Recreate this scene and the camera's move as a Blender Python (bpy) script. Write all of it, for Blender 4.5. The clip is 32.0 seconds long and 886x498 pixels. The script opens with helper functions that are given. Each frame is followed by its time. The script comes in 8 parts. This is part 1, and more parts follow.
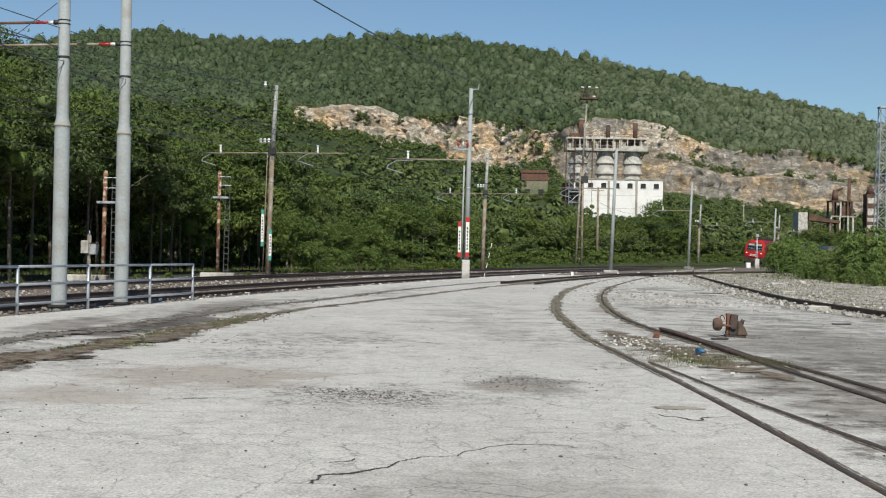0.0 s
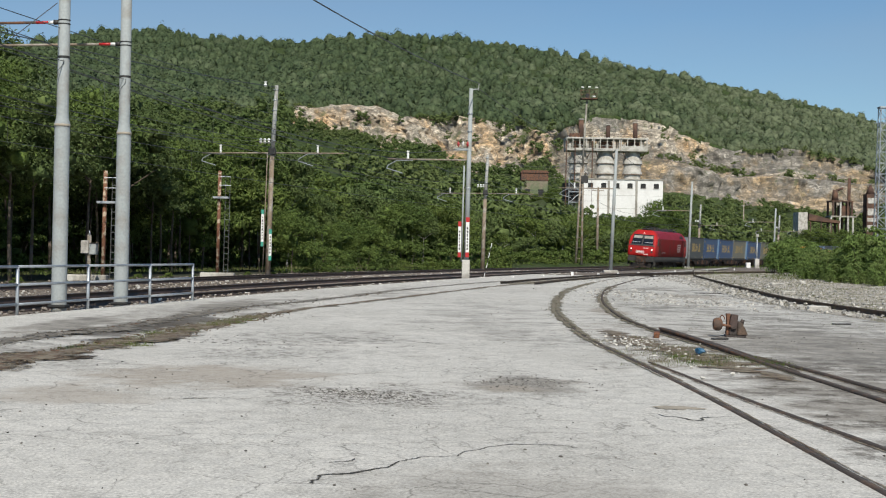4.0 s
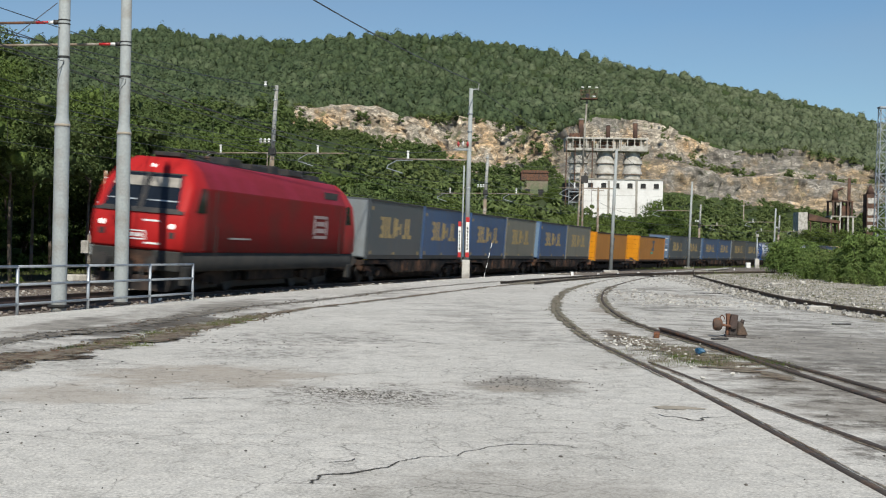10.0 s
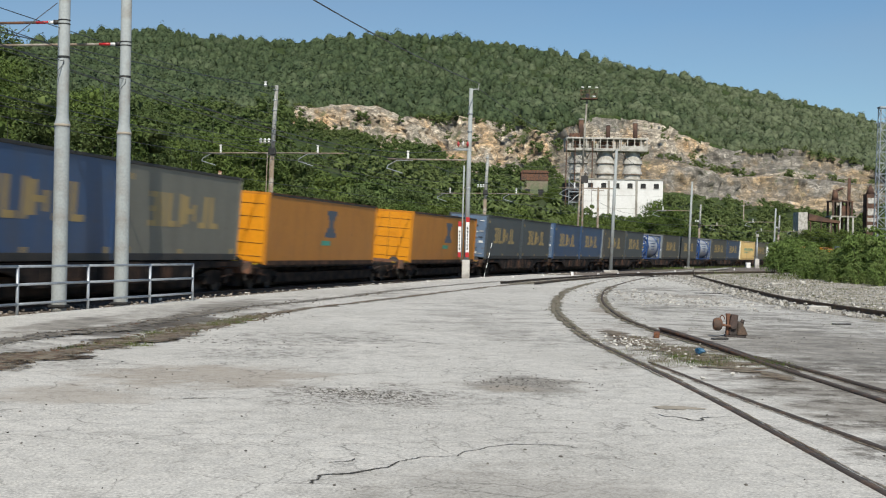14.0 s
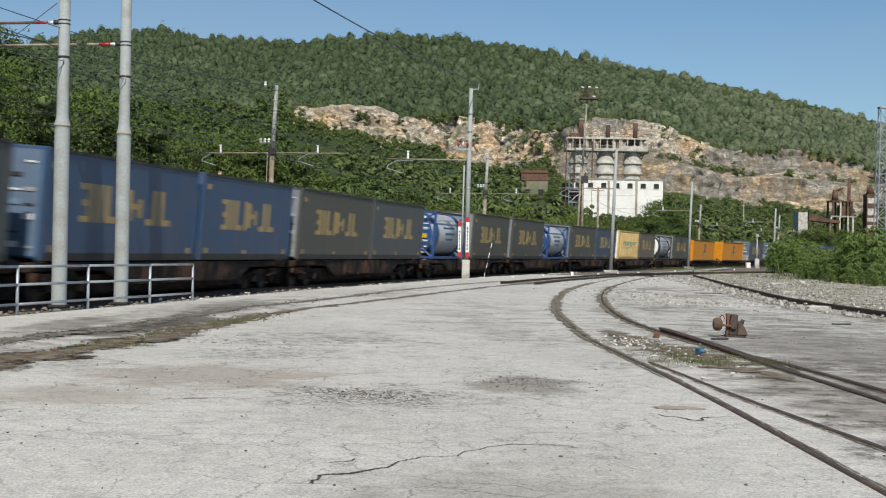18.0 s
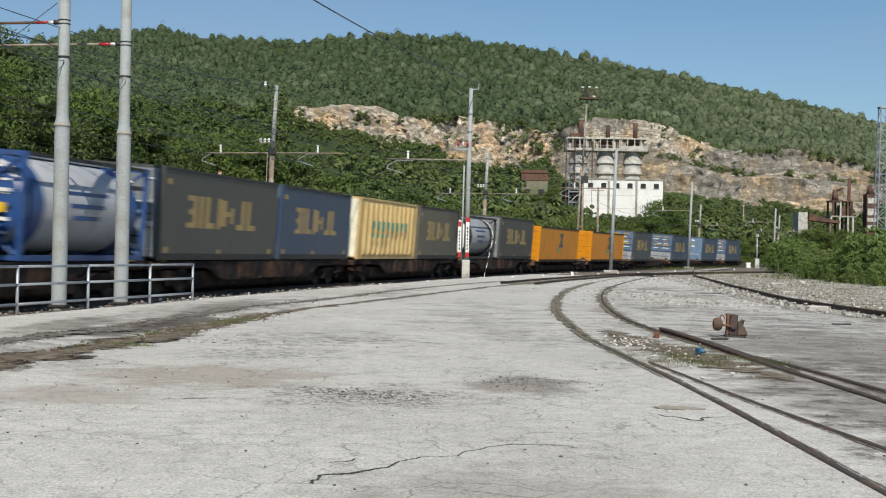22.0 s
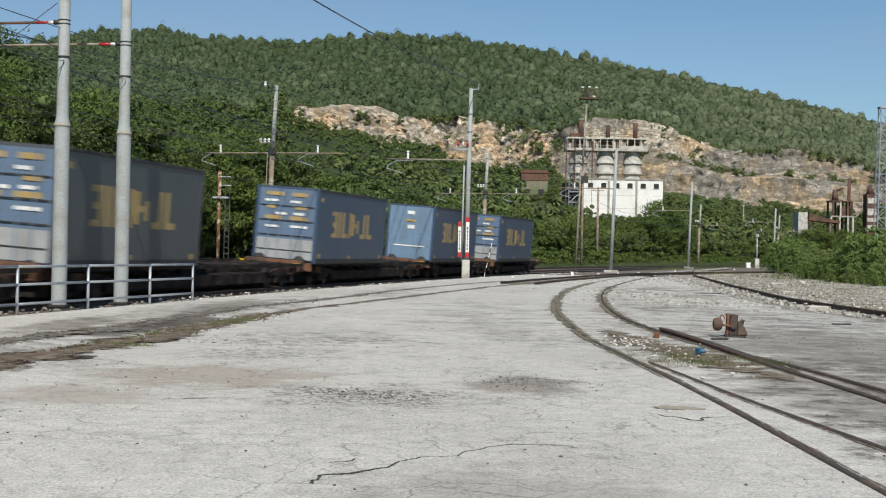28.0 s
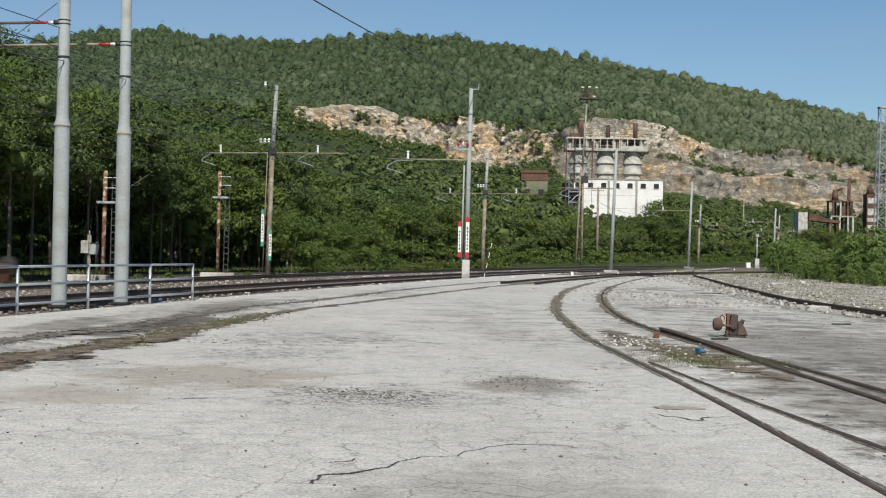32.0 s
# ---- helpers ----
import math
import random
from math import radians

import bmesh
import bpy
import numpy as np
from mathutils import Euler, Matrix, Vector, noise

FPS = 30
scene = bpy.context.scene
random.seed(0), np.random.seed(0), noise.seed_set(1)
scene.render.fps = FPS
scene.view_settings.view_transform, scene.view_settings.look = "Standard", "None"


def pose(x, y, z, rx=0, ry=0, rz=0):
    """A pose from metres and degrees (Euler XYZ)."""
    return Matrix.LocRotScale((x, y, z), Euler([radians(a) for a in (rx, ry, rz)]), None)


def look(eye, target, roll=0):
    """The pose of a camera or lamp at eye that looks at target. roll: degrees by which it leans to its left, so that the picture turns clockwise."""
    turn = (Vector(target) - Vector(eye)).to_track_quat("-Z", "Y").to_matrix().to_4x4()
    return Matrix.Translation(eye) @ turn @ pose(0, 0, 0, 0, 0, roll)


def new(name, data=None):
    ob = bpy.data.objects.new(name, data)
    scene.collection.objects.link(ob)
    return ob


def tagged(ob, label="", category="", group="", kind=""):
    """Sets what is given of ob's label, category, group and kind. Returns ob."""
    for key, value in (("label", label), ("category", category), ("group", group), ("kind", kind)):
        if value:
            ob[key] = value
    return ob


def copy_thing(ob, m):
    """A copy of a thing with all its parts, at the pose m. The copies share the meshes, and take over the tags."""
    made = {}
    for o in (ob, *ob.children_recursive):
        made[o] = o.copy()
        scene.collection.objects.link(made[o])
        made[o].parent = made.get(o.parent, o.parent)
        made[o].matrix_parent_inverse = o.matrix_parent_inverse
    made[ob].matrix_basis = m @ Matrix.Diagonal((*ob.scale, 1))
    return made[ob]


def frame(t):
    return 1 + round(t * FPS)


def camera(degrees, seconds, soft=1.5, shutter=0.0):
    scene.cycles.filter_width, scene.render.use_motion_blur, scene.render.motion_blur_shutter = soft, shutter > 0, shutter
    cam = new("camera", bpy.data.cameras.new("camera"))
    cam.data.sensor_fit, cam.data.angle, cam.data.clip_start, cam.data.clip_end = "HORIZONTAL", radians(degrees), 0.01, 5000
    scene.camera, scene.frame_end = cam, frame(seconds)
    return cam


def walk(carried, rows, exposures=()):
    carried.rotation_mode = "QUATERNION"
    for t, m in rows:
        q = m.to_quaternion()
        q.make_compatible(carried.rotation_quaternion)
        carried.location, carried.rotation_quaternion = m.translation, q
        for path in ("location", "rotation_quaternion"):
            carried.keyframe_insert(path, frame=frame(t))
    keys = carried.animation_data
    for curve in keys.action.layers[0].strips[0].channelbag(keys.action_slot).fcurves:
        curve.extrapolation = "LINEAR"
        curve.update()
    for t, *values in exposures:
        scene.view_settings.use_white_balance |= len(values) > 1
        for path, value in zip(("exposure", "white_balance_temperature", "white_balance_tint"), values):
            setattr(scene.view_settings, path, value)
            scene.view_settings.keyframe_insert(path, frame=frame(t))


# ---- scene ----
cam = camera(37.58, 32.0, soft=1.15, shutter=0.7)
EYE = Vector((0.0, 0.0, 1.42))
CAM_POSE = look(EYE, EYE + Vector((0, 100, 0.163)), roll=1.108)
walk(cam, [(0.0, CAM_POSE), (32.0, CAM_POSE)])

# ---- light ----
world = bpy.data.worlds.new("sky")
scene.world = world
world.use_nodes = True
wn = world.node_tree.nodes
sky = wn.new("ShaderNodeTexSky")
sky.sky_type, sky.sun_disc = "NISHITA", False
sky.sun_elevation, sky.sun_rotation = radians(44), radians(176)
sky.air_density, sky.dust_density, sky.ozone_density = 1.0, 0.15, 3.2
wn["Background"].inputs["Strength"].default_value = 0.081
# thin high cloud over the whole sky
wl = world.node_tree.links
sky_co, cloud, cloud_map, cloud_mix = (wn.new(k) for k in ("ShaderNodeTexCoord", "ShaderNodeTexNoise", "ShaderNodeMapRange", "ShaderNodeMixRGB"))
stretch = wn.new("ShaderNodeMapping")
stretch.inputs["Scale"].default_value = (1.0, 1.0, 4.0)
cloud.inputs["Scale"].default_value, cloud.inputs["Detail"].default_value = 1.7, 6.0
cloud_map.inputs["From Min"].default_value, cloud_map.inputs["From Max"].default_value = 0.5, 0.78
cloud_map.inputs["To Max"].default_value = 0.22
cloud_mix.inputs["Color2"].default_value = (4.6, 5.0, 5.6, 1)
wl.new(sky_co.outputs["Generated"], stretch.inputs["Vector"])
wl.new(stretch.outputs["Vector"], cloud.inputs["Vector"])
wl.new(cloud.outputs["Fac"], cloud_map.inputs["Value"])
wl.new(cloud_map.outputs["Result"], cloud_mix.inputs["Fac"])
tint = wn.new("ShaderNodeMixRGB")
tint.blend_type, tint.inputs["Fac"].default_value, tint.inputs["Color2"].default_value = "MULTIPLY", 1.0, (0.86, 1.0, 1.07, 1)
wl.new(sky.outputs[0], tint.inputs["Color1"])
wl.new(tint.outputs[0], cloud_mix.inputs["Color1"])
wl.new(cloud_mix.outputs[0], wn["Background"].inputs["Color"])
sun = new("sun", bpy.data.lights.new("sun", "SUN"))
sun.data.energy, sun.data.angle, sun.data.color = 4.85, radians(0.6), (1.0, 0.95, 0.84)
sun.matrix_world = look((3.6, -40, 39), (0, 0, 1.4))
scene.view_settings.exposure = 0.0

# ---- materials ----
def material(name, color, rough=0.8, metal=0.0, vary=0.25, size=1.0, bump=0.0, second=None, spread=(0.45, 0.6),
             bump_size=None, per_object=0.0, per_island=0.0, coat=0.0, spec=0.5):
    """Principled paint with fine grain over broad stains: second is the stain colour, spread where it sets in."""
    m = bpy.data.materials.new(name)
    m.use_nodes = True
    nt, lk = m.node_tree, m.node_tree.links
    p = nt.nodes["Principled BSDF"]
    p.inputs["Roughness"].default_value, p.inputs["Metallic"].default_value = rough, metal
    p.inputs["Coat Weight"].default_value = coat
    p.inputs["Specular IOR Level"].default_value = spec
    co = nt.nodes.new("ShaderNodeTexCoord")
    fine = nt.nodes.new("ShaderNodeTexNoise")
    fine.inputs["Scale"].default_value, fine.inputs["Detail"].default_value = 14.0 / size, 6.0
    broad = nt.nodes.new("ShaderNodeTexNoise")
    broad.inputs["Scale"].default_value, broad.inputs["Detail"].default_value = 1.3 / size, 5.0
    for n in (fine, broad):
        lk.new(co.outputs["Object"], n.inputs["Vector"])
    base = nt.nodes.new("ShaderNodeMix")
    base.data_type = "RGBA"
    base.inputs["A"].default_value = (*color, 1)
    base.inputs["B"].default_value = (*(second or tuple(c * (1 - vary) for c in color)), 1)
    ramp = nt.nodes.new("ShaderNodeMapRange")
    ramp.inputs["From Min"].default_value, ramp.inputs["From Max"].default_value = spread
    lk.new(broad.outputs["Fac"], ramp.inputs["Value"])
    lk.new(ramp.outputs["Result"], base.inputs["Factor"])
    val = nt.nodes.new("ShaderNodeMapRange")
    val.inputs["From Min"].default_value, val.inputs["From Max"].default_value = 0.3, 0.7
    val.inputs["To Min"].default_value, val.inputs["To Max"].default_value = 1 - vary, 1 + vary
    lk.new(fine.outputs["Fac"], val.inputs["Value"])
    hsv = nt.nodes.new("ShaderNodeHueSaturation")
    lk.new(base.outputs["Result"], hsv.inputs["Color"])
    last = val.outputs["Result"]
    for amount, node, out in ((per_object, "ShaderNodeObjectInfo", "Random"), (per_island, "ShaderNodeNewGeometry", "Random Per Island")):
        if amount:
            g = nt.nodes.new(node)
            mr = nt.nodes.new("ShaderNodeMapRange")
            mr.inputs["To Min"].default_value, mr.inputs["To Max"].default_value = 1 - amount, 1 + amount
            lk.new(g.outputs[out], mr.inputs["Value"])
            mu = nt.nodes.new("ShaderNodeMath")
            mu.operation = "MULTIPLY"
            lk.new(last, mu.inputs[0]), lk.new(mr.outputs["Result"], mu.inputs[1])
            last = mu.outputs[0]
    lk.new(last, hsv.inputs["Value"])
    lk.new(hsv.outputs["Color"], p.inputs["Base Color"])
    if bump:
        b = nt.nodes.new("ShaderNodeBump")
        b.inputs["Strength"].default_value, b.inputs["Distance"].default_value = bump, 0.02 * size
        bn = fine
        if bump_size:
            bn = nt.nodes.new("ShaderNodeTexNoise")
            bn.inputs["Scale"].default_value, bn.inputs["Detail"].default_value = 1.0 / bump_size, 8.0
            b.inputs["Distance"].default_value = bump_size * 0.3
            lk.new(co.outputs["Object"], bn.inputs["Vector"])
        lk.new(bn.outputs["Fac"], b.inputs["Height"])
        lk.new(b.outputs["Normal"], p.inputs["Normal"])
    return m


def leafy(name, color, second, size=6.0, see_through=0.3, lumps=0.0):
    """Foliage: broad patches of two greens, each leaf a little different, some light coming through."""
    m = material(name, color, rough=0.8, vary=0.4 if lumps else 0.2, size=size, second=second, spread=(0.4, 0.62), per_island=0.14 if lumps else 0.4, spec=0.2, bump=1.0 if lumps else 0.0, bump_size=lumps or None)
    nt, lk = m.node_tree, m.node_tree.links
    p, out = nt.nodes["Principled BSDF"], nt.nodes["Material Output"]
    tr = nt.nodes.new("ShaderNodeBsdfTranslucent")
    tint = nt.nodes.new("ShaderNodeMix")
    tint.data_type, tint.blend_type = "RGBA", "MULTIPLY"
    tint.inputs["Factor"].default_value, tint.inputs["B"].default_value = 1.0, (1.0, 1.0, 0.5, 1)
    lk.new(p.inputs["Base Color"].links[0].from_socket, tint.inputs["A"])
    lk.new(tint.outputs["Result"], tr.inputs["Color"])
    mix = nt.nodes.new("ShaderNodeMixShader")
    mix.inputs["Fac"].default_value = see_through
    lk.new(p.outputs[0], mix.inputs[1]), lk.new(tr.outputs[0], mix.inputs[2])
    lk.new(mix.outputs[0], out.inputs["Surface"])
    return m


def dry_scrub(m, x0, x1, color):
    """Paler grey-green scrub among the woods, more of it from x0 towards x1."""
    nt, lk = m.node_tree, m.node_tree.links
    hsv = next(n for n in nt.nodes if n.bl_idname == "ShaderNodeHueSaturation")
    src = hsv.inputs["Color"].links[0].from_socket
    sep, nz, mr, ad, cut, mx = (nt.nodes.new(k) for k in ("ShaderNodeSeparateXYZ", "ShaderNodeTexNoise", "ShaderNodeMapRange", "ShaderNodeMath", "ShaderNodeMapRange", "ShaderNodeMixRGB"))
    co = nt.nodes["Texture Coordinate"]
    lk.new(co.outputs["Object"], sep.inputs[0]), lk.new(co.outputs["Object"], nz.inputs["Vector"])
    nz.inputs["Scale"].default_value, nz.inputs["Detail"].default_value = 0.035, 7.0
    mr.inputs["From Min"].default_value, mr.inputs["From Max"].default_value = x0, x1
    mr.inputs["To Min"].default_value, mr.inputs["To Max"].default_value = -0.1, 0.2
    lk.new(sep.outputs[0], mr.inputs["Value"])
    lk.new(mr.outputs["Result"], ad.inputs[0]), lk.new(nz.outputs["Fac"], ad.inputs[1])
    cut.inputs["From Min"].default_value, cut.inputs["From Max"].default_value = 0.44, 0.66
    lk.new(ad.outputs[0], cut.inputs["Value"]), lk.new(cut.outputs["Result"], mx.inputs["Fac"])
    mx.inputs["Color2"].default_value = (*color, 1)
    lk.new(src, mx.inputs["Color1"]), lk.new(mx.outputs[0], hsv.inputs["Color"])


def glass_dark(name):
    m = bpy.data.materials.new(name)
    m.use_nodes = True
    p = m.node_tree.nodes["Principled BSDF"]
    p.inputs["Base Color"].default_value = (0.012, 0.016, 0.022, 1)
    p.inputs["Roughness"].default_value, p.inputs["Specular IOR Level"].default_value = 0.08, 0.35
    return m


M = {
    "soil": material("soil", (0.16, 0.15, 0.11), vary=0.35, size=2.0, second=(0.07, 0.10, 0.035), spread=(0.42, 0.55), bump=0.5),
    "gravel_ground": material("gravel_ground", (0.4, 0.365, 0.31), vary=0.55, size=1.6, second=(0.19, 0.175, 0.11), spread=(0.48, 0.62), bump=1.0, bump_size=0.12),
    "ballast": material("ballast", (0.19, 0.16, 0.13), vary=0.55, size=0.5, second=(0.11, 0.085, 0.065), spread=(0.4, 0.62), bump=1.0, bump_size=0.1),
    "stone_white": material("stone_white", (0.45, 0.43, 0.39), vary=0.3, size=0.3, per_object=0.2, per_island=0.45),
    "rust": material("rust", (0.15, 0.07, 0.04), rough=0.85, vary=0.35, size=0.4, second=(0.07, 0.045, 0.035), bump=0.3),
    "rail": material("rail_steel", (0.075, 0.05, 0.042), rough=0.6, metal=0.3, vary=0.3, size=0.5, second=(0.05, 0.04, 0.036)),
    "rail_old": material("old_rail", (0.06, 0.046, 0.037), rough=0.85, vary=0.35, size=0.4, second=(0.1, 0.065, 0.045), spread=(0.5, 0.62), bump=0.3),
    "rail_top": material("rail_top", (0.2, 0.185, 0.17), rough=0.35, metal=0.9, vary=0.2, size=0.5),
    "sleeper": material("sleeper", (0.2, 0.17, 0.14), vary=0.3, size=0.5, second=(0.12, 0.09, 0.07), per_object=0.2, bump=0.3),
    "hill_soil": material("hill_soil", (0.045, 0.066, 0.024), vary=0.5, size=12.0, second=(0.06, 0.075, 0.035), spread=(0.45, 0.6), spec=0.05, bump=1.0, bump_size=1.5),
    "steel_grey": material("steel_grey", (0.315, 0.34, 0.34), rough=0.8, metal=0.0, vary=0.1, size=0.8, second=(0.26, 0.255, 0.235), spread=(0.5, 0.66), bump=0.05),
    "galvanised": material("galvanised", (0.42, 0.45, 0.48), rough=0.45, metal=0.5, vary=0.12, size=0.5, second=(0.34, 0.36, 0.38)),
    "concrete": material("concrete", (0.5, 0.48, 0.44), vary=0.15, size=1.0, second=(0.3, 0.28, 0.25), bump=0.3),
    "concrete_old": material("concrete_old", (0.33, 0.31, 0.27), vary=0.2, size=3.0, second=(0.22, 0.2, 0.17), bump=0.3),
    "concrete_white": material("concrete_white", (0.72, 0.71, 0.69), vary=0.06, size=6.0, second=(0.6, 0.58, 0.55), spread=(0.5, 0.7), bump=0.1),
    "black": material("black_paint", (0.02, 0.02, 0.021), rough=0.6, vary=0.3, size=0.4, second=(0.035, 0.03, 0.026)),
    "red_paint": material("red_paint", (0.42, 0.02, 0.02), rough=0.45, vary=0.1),
    "white_paint": material("white_paint", (0.78, 0.78, 0.76), rough=0.5, vary=0.08, second=(0.66, 0.65, 0.62)),
    "green_paint": material("green_paint", (0.05, 0.3, 0.22), rough=0.5, vary=0.1),
    "wood_grey": material("wood_grey", (0.22, 0.17, 0.12), vary=0.25, size=0.6, second=(0.3, 0.27, 0.23), bump=0.3),
    "pole_grey": material("pole_grey", (0.36, 0.36, 0.34), vary=0.15, size=0.8, second=(0.27, 0.26, 0.235), bump=0.1),
    "ladder_grey": material("ladder_grey", (0.16, 0.17, 0.175), rough=0.6, metal=0.3, vary=0.2, size=0.4, second=(0.11, 0.1, 0.09)),
    "dark": material("dark_opening", (0.02, 0.02, 0.02), vary=0.2),
    "glass": glass_dark("glass"),
    "litter": material("leaf_litter", (0.05, 0.042, 0.028), vary=0.4, size=1.0, second=(0.035, 0.045, 0.018), spread=(0.42, 0.6), bump=0.6, bump_size=0.1),
    "wire": material("wire", (0.05, 0.05, 0.05), rough=0.5, vary=0.1),
    "bark": material("bark", (0.13, 0.1, 0.075), vary=0.35, size=0.4, bump=0.5),
    "bark_pale": material("bark_pale", (0.38, 0.36, 0.32), vary=0.3, size=0.4, bump=0.3),
    "leaf_a": leafy("leaf_a", (0.1, 0.142, 0.034), (0.066, 0.102, 0.026), 3.0, 0.14),
    "leaf_b": leafy("leaf_b", (0.11, 0.148, 0.036), (0.076, 0.112, 0.026), 4.0, 0.16),
    "leaf_c": leafy("leaf_c", (0.1, 0.136, 0.044), (0.072, 0.104, 0.036), 4.0, 0.14),
    "leaf_bright": leafy("leaf_bright", (0.135, 0.195, 0.055), (0.095, 0.145, 0.04), 3.0, 0.3),
    "leaf_shoot": leafy("leaf_shoot", (0.11, 0.165, 0.045), (0.155, 0.2, 0.065), 2.0, 0.25),
    "leaf_valley": leafy("leaf_valley", (0.09, 0.13, 0.037), (0.064, 0.097, 0.03), 6.0, 0.08, 0.4),
    "leaf_hill": leafy("leaf_hill", (0.073, 0.1, 0.047), (0.049, 0.074, 0.035), 9.0, 0.06, 0.4),
    "weed": leafy("weed", (0.11, 0.135, 0.045), (0.17, 0.145, 0.085), 0.8),
    "concrete_silo": material("silo_concrete", (0.5, 0.48, 0.44), vary=0.16, size=2.0, second=(0.34, 0.32, 0.28), bump=0.2),
    "grass": leafy("grass_blade", (0.09, 0.14, 0.03), (0.16, 0.16, 0.07), 3.0),
}

M["sand"] = material("sand", (0.34, 0.3, 0.24), rough=0.95, vary=0.15, size=0.3, second=(0.28, 0.25, 0.2), bump=0.2)
dry_scrub(M["leaf_hill"], -20.0, 300.0, (0.125, 0.15, 0.085))
dry_scrub(M["leaf_valley"], -200.0, 160.0, (0.11, 0.142, 0.048))


def rock_material(name, tones):
    """Blasted limestone: split blocks of uneven brightness in tilted beds, ochre stains, clefts with their shadow
    painted dark.
    """
    m = material(name, tones[0], rough=0.95, vary=0.22, size=5.0, second=tones[1], spread=(0.42, 0.6), bump=0.8, bump_size=1.6)
    nt, lk = m.node_tree, m.node_tree.links
    p, co = nt.nodes["Principled BSDF"], nt.nodes["Texture Coordinate"]
    last = p.inputs["Base Color"].links[0].from_socket

    def squeezed(scale, tilt=0.0):
        mp = nt.nodes.new("ShaderNodeMapping")
        mp.inputs["Scale"].default_value, mp.inputs["Rotation"].default_value = scale, (0, tilt, 0)
        lk.new(co.outputs["Object"], mp.inputs["Vector"])
        return mp.outputs[0]

    def mixed(fac, color, mode="MIX"):
        mx = nt.nodes.new("ShaderNodeMixRGB")
        mx.blend_type, mx.inputs["Color2"].default_value = mode, (*color, 1)
        lk.new(fac, mx.inputs["Fac"]), lk.new(last, mx.inputs["Color1"])
        return mx.outputs[0]

    def ranged(sock, lo, hi, a=0.0, b=1.0):
        mr = nt.nodes.new("ShaderNodeMapRange")
        for key, v in (("From Min", lo), ("From Max", hi), ("To Min", a), ("To Max", b)):
            mr.inputs[key].default_value = v
        lk.new(sock, mr.inputs["Value"])
        return mr.outputs["Result"]

    def grain(scale, vec, detail=8.0, rough=0.65):
        nz = nt.nodes.new("ShaderNodeTexNoise")
        nz.inputs["Scale"].default_value, nz.inputs["Detail"].default_value, nz.inputs["Roughness"].default_value = scale, detail, rough
        lk.new(vec, nz.inputs["Vector"])
        return nz.outputs["Fac"]

    last = mixed(ranged(grain(0.055, squeezed((1, 1, 0.7))), 0.5, 0.64, 0, 0.85), tones[2])
    last = mixed(ranged(grain(0.3, squeezed((1, 1, 0.25))), 0.56, 0.66, 0, 0.6), tuple(c * 0.8 for c in tones[2]))
    warp = nt.nodes.new("ShaderNodeMixRGB")
    warp.blend_type, warp.inputs["Fac"].default_value = "ADD", 1.0
    wob = nt.nodes.new("ShaderNodeTexNoise")
    wob.inputs["Scale"].default_value, wob.inputs["Detail"].default_value = 0.35, 4.0
    lk.new(co.outputs["Object"], wob.inputs["Vector"])
    lk.new(co.outputs["Object"], warp.inputs["Color1"]), lk.new(wob.outputs["Color"], warp.inputs["Color2"])
    for scale, squeeze, tilt, lo, hi in ((0.5, (0.4, 0.4, 1.7), 0.3, 0.6, 1.35), (0.6, (1.2, 1.2, 0.35), 0.1, 0.65, 1.3), (1.3, (0.5, 0.5, 1.5), 0.3, 0.75, 1.25)):
        bed = nt.nodes.new("ShaderNodeMapping")
        bed.inputs["Scale"].default_value, bed.inputs["Rotation"].default_value = squeeze, (0, tilt, 0)
        lk.new(warp.outputs[0], bed.inputs["Vector"])
        v = nt.nodes.new("ShaderNodeTexVoronoi")
        v.inputs["Scale"].default_value = scale
        lk.new(bed.outputs[0], v.inputs["Vector"])
        bw = nt.nodes.new("ShaderNodeSeparateColor")
        lk.new(v.outputs["Color"], bw.inputs[0])
        k = nt.nodes.new("ShaderNodeMixRGB")
        k.blend_type, k.inputs["Fac"].default_value = "MULTIPLY", 1.0
        lk.new(last, k.inputs["Color1"]), lk.new(ranged(bw.outputs[0], 0, 1, lo, hi), k.inputs["Color2"])
        last = k.outputs[0]
        e = nt.nodes.new("ShaderNodeTexVoronoi")
        e.feature = "DISTANCE_TO_EDGE"
        e.inputs["Scale"].default_value = scale
        lk.new(bed.outputs[0], e.inputs["Vector"])
        # shadow in the clefts, put into the colour along block edges
        last = mixed(ranged(e.outputs["Distance"], 0.0, 0.07, 0.6, 0.0), tones[3])
    last = mixed(ranged(grain(1.6, squeezed((1, 1, 1.6), 0.3), 6.0, 0.75), 0.55, 0.66, 0, 0.65), tones[3])
    last = mixed(ranged(grain(0.16, squeezed((1, 1, 0.6))), 0.58, 0.66, 0, 0.75), (0.07, 0.085, 0.035))
    lk.new(last, p.inputs["Base Color"])
    return m


M["rock"] = rock_material("rock", ((0.43, 0.38, 0.305), (0.33, 0.29, 0.235), (0.45, 0.28, 0.125), (0.095, 0.083, 0.062)))
M["rock_grey"] = rock_material("rock_grey", ((0.25, 0.23, 0.2), (0.18, 0.166, 0.143), (0.36, 0.25, 0.13), (0.085, 0.078, 0.064)))

# ---- geometry helpers ----
def box(bm, x0, x1, y0, y1, z0, z1, mat=0):
    v = [bm.verts.new((x, y, z)) for x in (x0, x1) for y in (y0, y1) for z in (z0, z1)]
    for q in ((0, 1, 3, 2), (4, 6, 7, 5), (0, 4, 5, 1), (2, 3, 7, 6), (0, 2, 6, 4), (1, 5, 7, 3)):
        bm.faces.new([v[i] for i in q]).material_index = mat


